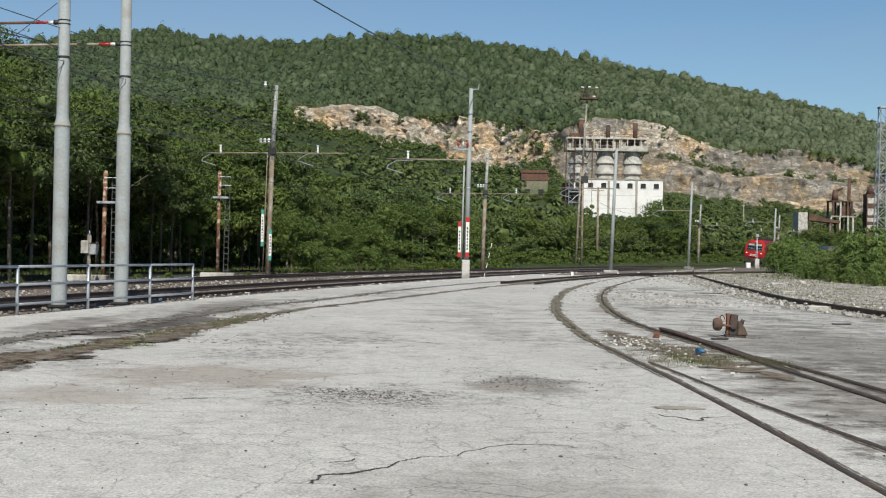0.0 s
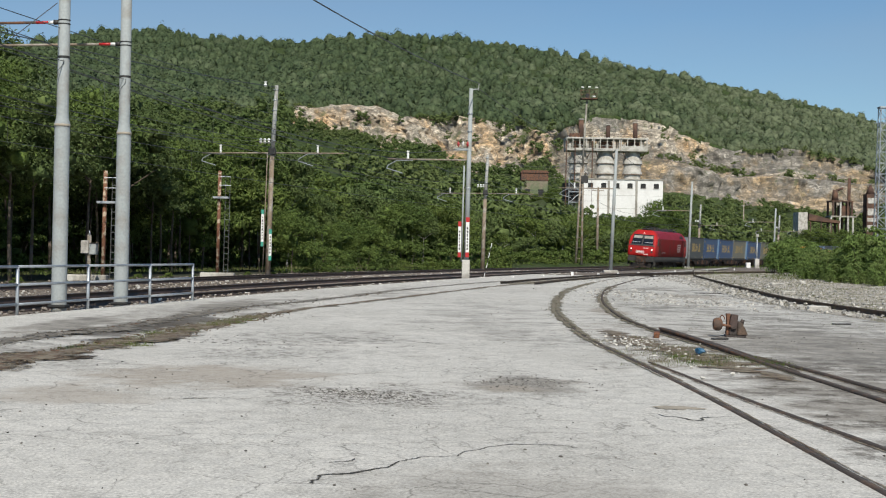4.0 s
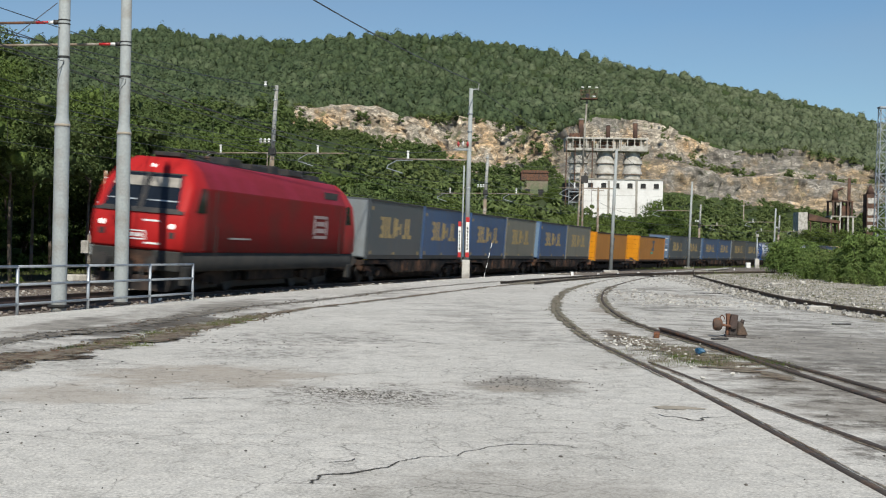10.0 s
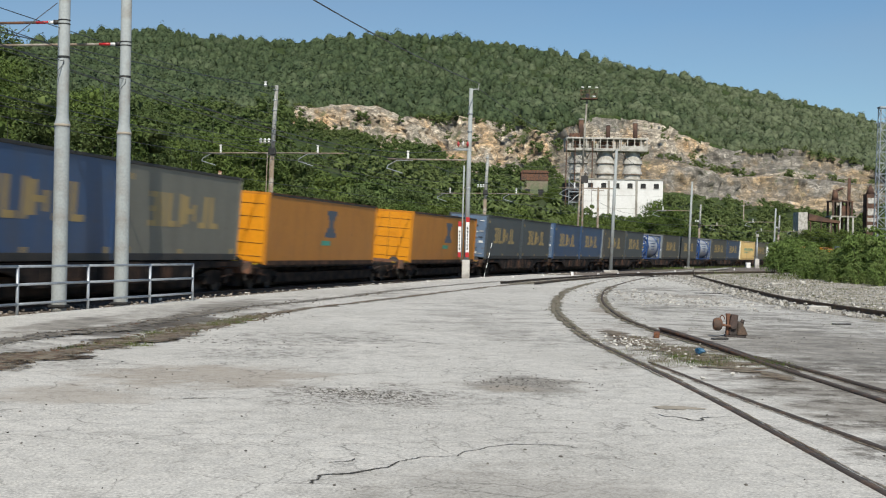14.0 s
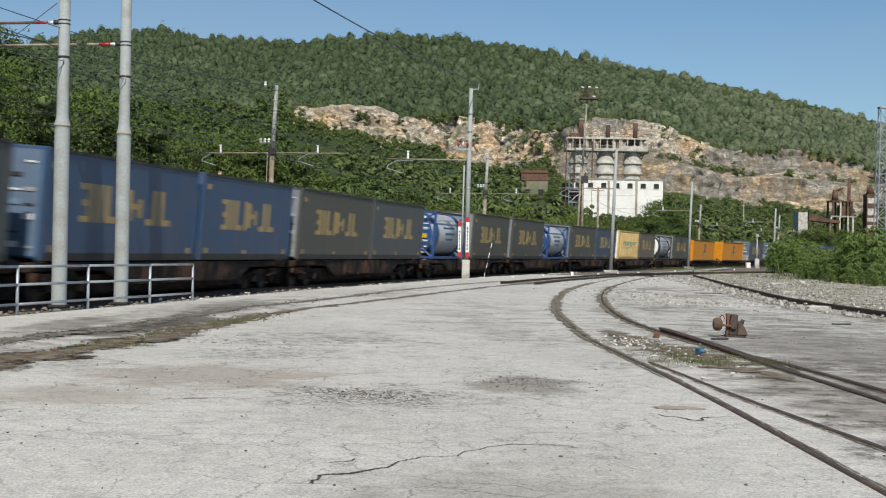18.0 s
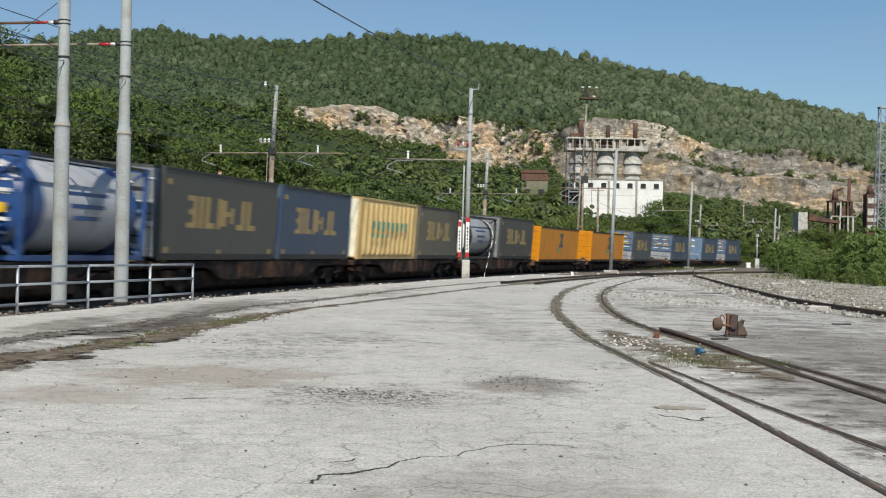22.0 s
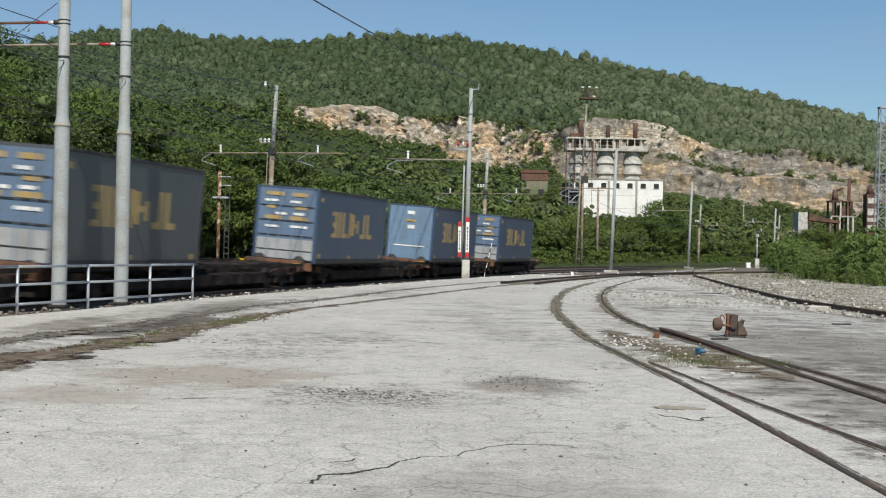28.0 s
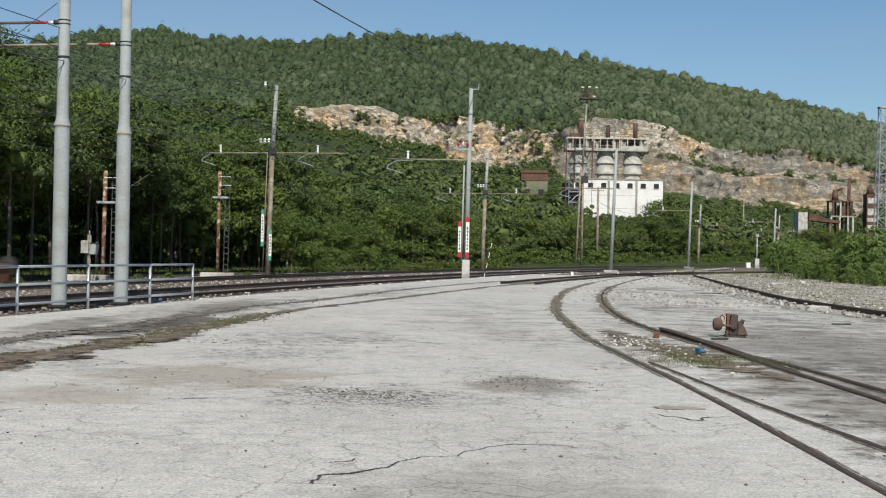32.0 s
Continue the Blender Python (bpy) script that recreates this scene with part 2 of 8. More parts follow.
def tube(bm, a, b, r0, r1=None, n=10, mat=0, caps=True):
    """A tapered round bar from a to b."""
    a, b = Vector(a), Vector(b)
    r1 = r0 if r1 is None else r1
    z = (b - a).normalized()
    x = z.orthogonal().normalized()
    y = z.cross(x)
    rings = [[bm.verts.new(p + (x * math.cos(2 * math.pi * i / n) + y * math.sin(2 * math.pi * i / n)) * r) for i in range(n)] for p, r in ((a, r0), (b, r1))]
    for i in range(n):
        f = bm.faces.new((rings[0][i], rings[0][(i + 1) % n], rings[1][(i + 1) % n], rings[1][i]))
        f.material_index, f.smooth = mat, n > 6
    if caps:
        bm.faces.new(rings[0][::-1]).material_index = mat
        bm.faces.new(rings[1]).material_index = mat


def lathe(bm, profile, n=16, axis="z", origin=(0, 0, 0), mat=0):
    """A turned body: profile is (radius, height) along the axis."""
    rings = []
    for r, h in profile:
        ring = []
        for i in range(n):
            c, s = math.cos(2 * math.pi * i / n) * r, math.sin(2 * math.pi * i / n) * r
            p = {"z": (c, s, h), "x": (h, c, s), "y": (s, h, c)}[axis]
            ring.append(bm.verts.new(Vector(p) + Vector(origin)))
        rings.append(ring)
    for a, b in zip(rings, rings[1:]):
        for i in range(n):
            f = bm.faces.new((a[i], a[(i + 1) % n], b[(i + 1) % n], b[i]))
            f.material_index, f.smooth = mat, True
    for k in range(1, len(profile) - 1):
        u, v = (Vector(profile[k + q]) - Vector(profile[k + q - 1]) for q in (0, 1))
        if u.length and v.length and u.angle(v) > 0.6:
            for i in range(n):
                e = bm.edges.get((rings[k][i], rings[k][(i + 1) % n]))
                if e:
                    e.smooth = False
    bm.faces.new(rings[0][::-1]).material_index = mat
    bm.faces.new(rings[-1]).material_index = mat


def prism(bm, pts, y0, y1, mat=0):
    """An outline in x, z pushed through from y0 to y1."""
    a = [bm.verts.new((x, y0, z)) for x, z in pts]
    b = [bm.verts.new((x, y1, z)) for x, z in pts]
    bm.faces.new(a).material_index = mat
    bm.faces.new(b[::-1]).material_index = mat
    for i in range(len(pts)):
        j = (i + 1) % len(pts)
        bm.faces.new((a[i], b[i], b[j], a[j])).material_index = mat


def finish(bm, name, mats, bevel=0.0, recalc=True):
    me = bpy.data.meshes.new(name)
    if bevel:
        bmesh.ops.bevel(bm, geom=list(bm.edges), offset=bevel, segments=1, affect="EDGES", clamp_overlap=True)
    if recalc:
        bmesh.ops.recalc_face_normals(bm, faces=bm.faces)
    bm.to_mesh(me)
    bm.free()
    for m in (mats if isinstance(mats, (list, tuple)) else [mats]):
        me.materials.append(m)
    return me


def part(name, bm, material, parent, label="", bevel=0.0, at=None):
    ob = new(name, finish(bm, name, material, bevel))
    ob.parent = parent
    if at is not None:
        ob.matrix_basis = at
    return tagged(ob, label=label)


def part_box(name, dims, material, parent, label="", bevel=0.0):
    bm = bmesh.new()
    box(bm, *dims)
    return part(name, bm, material, parent, label, bevel)


def part_tube(name, a, b, r, material, parent, label="", r1=None, n=10):
    bm = bmesh.new()
    tube(bm, a, b, r, r1, n)
    return part(name, bm, material, parent, label)


def thing(name, label, category, group="", m=None):
    ob = new(name)
    ob.empty_display_size = 0.2
    if m is not None:
        ob.matrix_basis = m
    return tagged(ob, label, category, group)


def quads_mesh(name, verts, mats, index=None, faces=None):
    """A mesh of loose quads (or of given quads) from arrays."""
    me = bpy.data.meshes.new(name)
    n = len(verts)
    faces = np.arange(n).reshape(-1, 4) if faces is None else faces
    me.vertices.add(n)
    me.vertices.foreach_set("co", np.ascontiguousarray(verts, np.float32).ravel())
    me.loops.add(faces.size)
    me.loops.foreach_set("vertex_index", np.ascontiguousarray(faces, np.int32).ravel())
    me.polygons.add(len(faces))
    me.polygons.foreach_set("loop_start", np.arange(0, faces.size, 4, dtype=np.int32))
    for m in mats:
        me.materials.append(m)
    if index is not None:
        me.polygons.foreach_set("material_index", np.ascontiguousarray(index, np.int32))
    me.update(calc_edges=True)
    return me


# ---- the railway line: a gentle left-hand bend, s metres along it ----
RAIL_Z = -0.147
LINE_S = np.arange(-560, 480, 0.5)


def line_table():
    u = np.clip(LINE_S, -160, 90) / 100
    k = 0.001307682 + 0.000602148 * u + 0.000535301 * u * u
    i0 = int(np.argmin(abs(LINE_S)))
    mid = lambda v: np.concatenate([[0], np.cumsum((v[1:] + v[:-1]) / 2 * 0.5)])
    h = mid(k)
    h += -1.8673406 - h[i0]
    x, y = mid(np.cos(h)), mid(np.sin(h))
    return x - x[i0] + 4.910613, y - y[i0] + 97.279272, h


LINE = line_table()


def on_line(s, lat=0.0):
    """The point at s on the line, lat metres to its left (towards the yard), and its heading."""
    x, y, h = (np.interp(s, LINE_S, v) for v in LINE)
    return x - np.sin(h) * lat, y + np.cos(h) * lat, h


def train_s(t):
    d = t - 16
    return 19.003725 * d - 0.0210863 * d * d - 0.00205004 * d ** 3 + 0.084 * max(t - 24, 0) ** 2


TRAIN = []
CANT = 0.066  # the outer rail of the bend lies higher
CANT_POSE = Matrix.Translation((0, 0.753, 0)) @ Matrix.Rotation(-math.atan(CANT), 4, "X") @ Matrix.Translation((0, -0.753, 0))


def coupled(ob, front, rear):
    """Notes a thing that rides on the line between two places of the train."""
    TRAIN.append((ob, front, rear))
    return ob


def ride_pose(front, rear, t):
    s, b = train_s(t) + (front + rear) / 2, (front - rear) * 0.34
    ax, ay, _ = on_line(s + b, -0.16)
    bx, by, _ = on_line(s - b, -0.16)
    return Matrix.Translation(((ax + bx) / 2, (ay + by) / 2, RAIL_Z)) @ Matrix.Rotation(math.atan2(ay - by, ax - bx), 4, "Z") @ CANT_POSE


def motions():
    """The train passes by."""
    for ob, front, rear in TRAIN:
        walk(ob, [(t, ride_pose(front, rear, t)) for t in range(0, 33)])

# ---- ground ----
def fbm(x, y, scale, octaves=4):
    v, amp = 0.0, 1.0
    for _ in range(octaves):
        v += amp * noise.noise((x / scale, y / scale, 3.7))
        amp, scale = amp * 0.5, scale * 0.5
    return v


def strip(name, xs0, xs1, ys, z0, z1, mats, cols=12, rough=0.0, skirt=0.0, kind="structure"):
    """A ground sheet between two edges given as functions of y (or of s along the line)."""
    verts, faces, w = [], [], cols + 1
    for y in ys:
        a, b = Vector(xs0(y)), Vector(xs1(y))
        for i in range(w):
            p = a.lerp(b, i / cols)
            verts.append((p.x, p.y, z0 + (z1 - z0) * i / cols + (rough * fbm(p.x, p.y, 5.0) if rough else 0)))
    n = len(ys)
    for r in range(n - 1):
        for i in range(cols):
            faces.append((r * w + i, r * w + i + 1, (r + 1) * w + i + 1, (r + 1) * w + i))
    if skirt:
        edge = [i for i in range(w)] + [r * w + cols for r in range(1, n)] + [(n - 1) * w + i for i in range(cols - 1, -1, -1)] + [r * w for r in range(n - 2, 0, -1)]
        base = len(verts)
        verts += [(verts[i][0], verts[i][1], verts[i][2] - skirt) for i in edge]
        for j in range(len(edge)):
            k = (j + 1) % len(edge)
            faces.append((edge[j], edge[k], base + k, base + j))
    me = quads_mesh(name, np.array(verts), mats, None, np.array(faces))
    me.polygons.foreach_set("use_smooth", np.ones(len(faces), bool))
    return tagged(new(name, me), kind=kind)


BEIGE, GREY, BROWN = (0.34, 0.3, 0.25), (0.16, 0.15, 0.135), (0.085, 0.072, 0.058)
RUSTY, SOOT = (0.1, 0.07, 0.045), (0.055, 0.046, 0.037)
# x, y, half axes, colour, strength, grain (0: a smooth film of silt or damp)
DAMP = (0.23, 0.21, 0.18)
STAINS = ((4.7, 13.0, 1.6, 4.2, DAMP, 0.85, 0), (6.2, 21.0, 2.2, 6.0, DAMP, 0.75, 0), (6.6, 29.0, 2.9, 9.0, GREY, 0.85, 1.1), (5.6, 18.5, 1.8, 4.5, GREY, 0.8, 1.6), (-2.6, 14.3, 1.5, 1.3, BEIGE, 0.85, 0), (-3.5, 12.3, 0.9, 0.8, BEIGE, 0.7, 0), (0.9, 14.0, 0.75, 1.0, DAMP, 0.8, 0), (0.9, 14.1, 0.6, 0.85, GREY, 0.9, 9.0), (0.75, 13.6, 0.35, 0.4, BEIGE, 0.7, 0), (-0.7, 12.7, 1.25, 1.0, BROWN, 1.0, 11.0), (1.25, 13.0, 0.6, 0.25, GREY, 0.6, 9.0),
          (3.9, 13.6, 0.7, 1.5, BROWN, 0.9, 2.6), (3.75, 11.3, 0.6, 0.9, BROWN, 0.9, 3.0), (3.4, 9.6, 0.6, 0.7, BROWN, 0.8, 3.0), (5.0, 13.6, 0.7, 1.3, BROWN, 0.85, 2.2), (3.65, 15.4, 0.6, 0.9, GREY, 0.85, 3.0), (5.3, 16.8, 0.9, 1.7, BROWN, 0.85, 2.0), (6.4, 18.0, 1.6, 2.6, GREY, 0.85, 1.2), (7.2, 23.5, 1.8, 3.5, GREY, 0.85, 1.0), (8.2, 29, 1.8, 4.0, GREY, 0.8, 0.8),
          (-5.3, 22.4, 0.75, 2.6, SOOT, 0.9, 0), (-4.85, 24.6, 0.6, 2.4, SOOT, 0.9, 0), (-5.2, 16.8, 0.5, 1.0, RUSTY, 1.0, 3.0), (-4.6, 18.2, 0.6, 0.6, RUSTY, 1.0, 3.5), (-5.9, 28.5, 1.1, 5.0, DAMP, 0.35, 0), (-5.9, 28.5, 0.9, 4.5, GREY, 0.5, 2.2), (-5.0, 31.5, 0.9, 4.5, DAMP, 0.8, 0), (-5.2, 31.0, 0.8, 4.0, GREY, 1.0, 1.5), (-6.6, 23.0, 0.7, 3.5, DAMP, 0.8, 0), (-6.6, 23.5, 0.5, 3.0, GREY, 1.0, 2.0), (-2.4, 17.4, 1.3, 0.9, GREY, 0.9, 7.0), (-1.3, 20.6, 1.0, 0.8, GREY, 0.8, 6.0), (-4.6, 15.6, 1.0, 0.8, GREY, 0.7, 5.0), (0.5, 7.6, 1.1, 1.0, DAMP, 0.45, 0),
          (-5.0, 23.0, 0.8, 4.0, BROWN, 0.7, 2.4), (-5.7, 18.3, 0.9, 3.0, GREY, 0.85, 2.0), (-4.2, 32, 0.9, 8, GREY, 0.8, 1.3), (-1.6, 44, 1.2, 9, GREY, 0.7, 1.0), (4.15, 32.2, 0.5, 2.0, BEIGE, 0.9, 0), (8.6, 45, 1.4, 2.5, BEIGE, 0.7, 0), (6.5, 38, 2.4, 7.0, GREY, 0.7, 0.8), (9.0, 52, 3.0, 9.0, BROWN, 0.7, 0.5), (5.3, 23.3, 0.7, 1.2, BROWN, 0.9, 3.0), (3.4, 24.5, 1.2, 3.0, RUSTY, 0.6, 1.5), (3.4, 19.0, 1.2, 4.0, RUSTY, 0.7, 2.2), (9.6, 36, 0.9, 8, BROWN, 0.7, 0.9), (1.4, 30, 2.5, 9, GREY, 0.5, 0.6), (-2.0, 20.5, 1.8, 2.2, GREY, 0.7, 3.0), (1.8, 21.5, 1.2, 2.0, GREY, 0.7, 2.5), (2.2, 16.5, 0.5, 0.8, GREY, 0.6, 6.0))


def pavement_material():
    m = material("pavement_concrete", (0.56, 0.54, 0.495), rough=0.92, vary=0.26, size=0.3, second=(0.48, 0.465, 0.43), spread=(0.42, 0.6), bump=0.45, spec=0.25)
    nt, lk = m.node_tree, m.node_tree.links
    p = nt.nodes["Principled BSDF"]
    co = nt.nodes["Texture Coordinate"]
    src = p.inputs["Base Color"].links[0].from_socket

    def tex(scale, detail=5.0, rough=0.6):
        n = nt.nodes.new("ShaderNodeTexNoise")
        n.inputs["Scale"].default_value, n.inputs["Detail"].default_value, n.inputs["Roughness"].default_value = scale, detail, rough
        lk.new(co.outputs["Object"], n.inputs["Vector"])
        return n

    def ramp(sock, lo, hi, a=0.0, b=1.0):
        r = nt.nodes.new("ShaderNodeMapRange")
        for k, v in (("From Min", lo), ("From Max", hi), ("To Min", a), ("To Max", b)):
            r.inputs[k].default_value = v
        lk.new(sock, r.inputs["Value"])
        return r.outputs["Result"]

    def times(a, b):
        n = nt.nodes.new("ShaderNodeMath")
        n.operation = "MULTIPLY"
        lk.new(a, n.inputs[0]), lk.new(b, n.inputs[1])
        return n.outputs[0]

    def blend(a, fac, color):
        n = nt.nodes.new("ShaderNodeMix")
        n.data_type = "RGBA"
        lk.new(a, n.inputs["A"]), lk.new(fac, n.inputs["Factor"])
        n.inputs["B"].default_value = (*color, 1)
        return n.outputs["Result"]

    # broad weathering, gritty streaks, speckle
    out = blend(src, ramp(tex(0.16).outputs["Fac"], 0.48, 0.66, 0, 0.55), (0.36, 0.345, 0.31))
    out = blend(out, ramp(tex(0.9, 9.0, 0.78).outputs["Fac"], 0.54, 0.66, 0, 0.6), (0.27, 0.255, 0.225))
    out = blend(out, ramp(tex(0.35, 8.0, 0.7).outputs["Fac"], 0.56, 0.64, 0, 0.5), (0.58, 0.55, 0.5))
    out = blend(out, ramp(tex(26.0, 4.0).outputs["Fac"], 0.5, 0.66, 0, 0.55), (0.24, 0.23, 0.21))
    out = blend(out, ramp(tex(4.5, 10.0, 0.85).outputs["Fac"], 0.57, 0.65, 0, 0.8), (0.18, 0.168, 0.145))
    out = blend(out, ramp(tex(45.0, 3.0).outputs["Fac"], 0.5, 0.66, 0, 0.5), (0.78, 0.76, 0.71))
    ragged = tex(1.4, 8.0, 0.68).outputs["Fac"]
    # old puddle beds, oil and rust stains, each with its own ragged outline
    grains = {g: ramp(tex(g, 9.0, 0.78).outputs["Fac"], 0.47, 0.58, 0.0, 1.0) for g in {s[6] for s in STAINS} if g}
    film = ramp(tex(7.0, 8.0, 0.75).outputs["Fac"], 0.3, 0.55, 0.6, 1.0)
    for x, y, rx, ry, color, amount, grain in STAINS:
        mp = nt.nodes.new("ShaderNodeMapping")
        mp.inputs["Location"].default_value, mp.inputs["Scale"].default_value = (-x / rx, -y / ry, 0), (1 / rx, 1 / ry, 0)
        lk.new(co.outputs["Object"], mp.inputs["Vector"])
        ln = nt.nodes.new("ShaderNodeVectorMath")
        ln.operation = "LENGTH"
        lk.new(mp.outputs[0], ln.inputs[0])
        ad = nt.nodes.new("ShaderNodeMath")
        ad.operation, ad.inputs[1].default_value = "MULTIPLY_ADD", 2.6
        lk.new(ragged, ad.inputs[0]), lk.new(ln.outputs["Value"], ad.inputs[2])
        out = blend(out, times(ramp(ad.outputs[0], 1.9, 2.4, amount, 0.0), grains[grain] if grain else film), color)
    warp = nt.nodes.new("ShaderNodeMixRGB")
    warp.blend_type, warp.inputs["Fac"].default_value = "ADD", 0.5
    lk.new(co.outputs["Object"], warp.inputs["Color1"]), lk.new(tex(1.3, 7.0).outputs["Color"], warp.inputs["Color2"])
    for scale, width, mask_scale, lo, amount in ((1.3, 0.014, 0.25, 0.4, 0.75), (3.4, 0.026, 0.4, 0.41, 0.58), (8.0, 0.055, 0.6, 0.45, 0.45)):
        v = nt.nodes.new("ShaderNodeTexVoronoi")
        v.feature = "DISTANCE_TO_EDGE"
        v.inputs["Scale"].default_value = scale
        lk.new(warp.outputs[0], v.inputs["Vector"])
        line = ramp(v.outputs["Distance"], 0.0, width, 1.0, 0.0)
        out = blend(out, times(line, ramp(tex(mask_scale, 4.0).outputs["Fac"], lo, lo + 0.14, 0, amount)), (0.12, 0.115, 0.1))
    lk.new(out, p.inputs["Base Color"])
    return m


M["pavement"] = pavement_material()

bm = bmesh.new()
bmesh.ops.create_grid(bm, x_segments=40, y_segments=40, size=4200)
ground = tagged(new("ground", finish(bm, "ground", M["soil"])), kind="structure")
ground.location = (0, 1200, -0.62)


def line_edge(lat):
    return lambda s: (*on_line(s, lat)[:2], 0)


def siding_x(y):
    """The rail at the yard's far side: x as a function of y."""
    return float(np.interp(y, (-20, 0, 20, 32.7, 41.8, 59.2, 89.4, 130), (14, 12.4, 11.4, 11.16, 11.25, 13.3, 17.3, 25.0)))


def yard_left(y):
    s = float(np.interp(-y, -LINE[1], LINE_S))
    return (float(on_line(s, 4.45)[0]), y, 0)


YARD_Y = [-14 + 0.9 * i for i in range(112)]
strip("ballast_bed", line_edge(4.6), line_edge(-13.0), list(np.arange(-300, 150, 2.0)), -0.30, -0.36, [M["ballast"]], 14, 0.03)
strip("pavement", yard_left, lambda y: (siding_x(y) - 1.3, y, 0), YARD_Y, 0.0, 0.0, [M["pavement"]], 30, 0.006, 0.5)
strip("gravel_yard", lambda y: (siding_x(y) - 1.3, y, 0), lambda y: (siding_x(y) + 75, y, 0), [-14 + 2.0 * i for i in range(72)], -0.03, -0.05, [M["gravel_ground"]], 40, 0.03, 0.5)
strip("verge", line_edge(4.4), lambda s: (on_line(s, 4.4)[0] + 40, on_line(s, 4.4)[1] - 4, 0), list(np.arange(-230, 6, 3.0)), -0.1, -0.1, [M["ballast"]], 16, 0.04)


strip("forest_floor", line_edge(-12.2), line_edge(-62.0), list(np.arange(-60, 70, 3.0)), -0.38, -0.3, [M["litter"]], 16, 0.12)


# ---- rails ----
def rail_mesh(name, pts, z_top, mats, height=0.17, slim=1.0):
    """A rail swept along points: foot, web and head."""
    prof = [(-0.06, -height), (0.06, -height), (0.06, -height + 0.02), (0.012, -height + 0.035), (0.012, -0.045), (0.036, -0.035), (0.036, 0), (-0.036, 0), (-0.036, -0.035), (-0.012, -0.045), (-0.012, -height + 0.035), (-0.06, -height + 0.02)]
    prof = [(a * slim, b) for a, b in prof]
    n = len(prof)
    verts, faces, index = [], [], []
    pts = [Vector((p[0], p[1])) for p in pts]
    for i, p in enumerate(pts):
        d = (pts[min(i + 1, len(pts) - 1)] - pts[max(i - 1, 0)]).normalized()
        side = Vector((-d.y, d.x))
        z = z_top[i] if isinstance(z_top, (list, tuple)) else z_top
        verts += [(*(p + side * a), z + b) for a, b in prof]
    for i in range(len(pts) - 1):
        for j in range(n):
            k = (j + 1) % n
            faces.append((i * n + j, i * n + k, (i + 1) * n + k, (i + 1) * n + j))
            index.append(1 if j == 6 else 0)
    return quads_mesh(name, np.array(verts), mats, index, np.array(faces))


def track(name, label, runs, mats):
    root = thing(name, label, "railway track")
    for pts, z in runs:
        ob = new("rail", rail_mesh("rail", pts, z, mats))
        ob.parent = root
    return root


LINE_RUN = list(np.arange(-300, 130, 3.0))
for lat0, label in ((0.0, "main line track with dark rusty rails on stony ballast"), (-8.0, "second running track with dark rusty rails beside the woods")):
    tr = track("railway_track", label, [([on_line(s, lat0 + g)[:2] for s in LINE_RUN], RAIL_Z + (CANT * (0.753 - g) if lat0 == 0 else 0)) for g in (0.753, -0.753)], [M["rail"], M["rail_top"]])
    bm = bmesh.new()
    for s in np.arange(-150, 110, 0.62):
        x, y, h = on_line(s, lat0)
        c, sn = math.cos(h), math.sin(h)
        vs = []
        for dx, dy, dz in ((-.12, -1.25, 0), (.12, -1.25, 0), (.12, 1.25, 0), (-.12, 1.25, 0)):
            for z in (RAIL_Z - 0.36, RAIL_Z - 0.165):
                vs.append(bm.verts.new((x + dx * c - dy * sn, y + dx * sn + dy * c, z + (CANT * (0.753 - dy) if lat0 == 0 else 0))))
        for q in ((1, 3, 5, 7), (0, 2, 3, 1), (2, 4, 5, 3), (4, 6, 7, 5), (6, 0, 1, 7)):
            bm.faces.new([vs[i] for i in q])
    tagged(part("sleepers", bm, M["sleeper"], tr), kind="stuff")


def smooth_run(pts, n=60):
    """A smooth curve through a few (x, y) points."""
    p = [Vector(q) for q in pts]
    out = []
    for i in range(len(p) - 1):
        p0, p1, p2, p3 = p[max(i - 1, 0)], p[i], p[i + 1], p[min(i + 2, len(p) - 1)]
        m = max(2, n // (len(p) - 1))
        for k in range(m):
            t = k / m
            out.append(0.5 * ((2 * p1) + (p2 - p0) * t + (2 * p0 - 5 * p1 + 4 * p2 - p3) * t * t + (3 * p1 - p0 - 3 * p2 + p3) * t ** 3))
    return out + [p[-1]]


EMBED_A = smooth_run([(2.7, -12), (2.72, 0), (2.71, 8), (2.7, 12), (2.62, 16), (2.5, 19.5), (2.45, 22.5), (2.55, 26), (2.72, 30.5), (3.15, 36), (4.0, 44), (5.3, 53), (7.6, 65), (11.6, 82), (16.5, 97), (24, 114)])
EMBED_A2 = smooth_run([(3.9, 0), (3.55, 7), (3.34, 9.7), (3.02, 13.2), (2.87, 15.6), (2.76, 17.2)])
EMBED_B = smooth_run([(4.55, -12), (4.5, 4), (4.45, 11), (4.38, 14), (4.28, 17.4), (4.22, 19.5), (4.05, 22.2), (3.98, 26), (4.02, 28.8), (4.2, 32), (4.7, 38), (5.6, 45.5), (6.9, 54), (9.2, 65.5), (13.1, 82.5), (18, 97.5), (25.5, 114)])
EMBED_B2 = smooth_run([(5.3, 0), (5.0, 8), (4.78, 13.2), (4.58, 16.8), (4.42, 18.4)])
yard = thing("yard_track", "old rusty rails let into the concrete yard, with a turnout", "railway track")
for pts in (EMBED_A, EMBED_A2, EMBED_B, EMBED_B2):
    new("rail", rail_mesh("rail", pts, 0.012 if pts in (EMBED_A, EMBED_A2) else 0.03, [M["rail_old"], M["rail_old"]], slim=0.75 if pts in (EMBED_A, EMBED_A2) else 1.0)).parent = yard
side = thing("siding_track", "overgrown siding with one dark rusty rail beside white stones", "railway track")
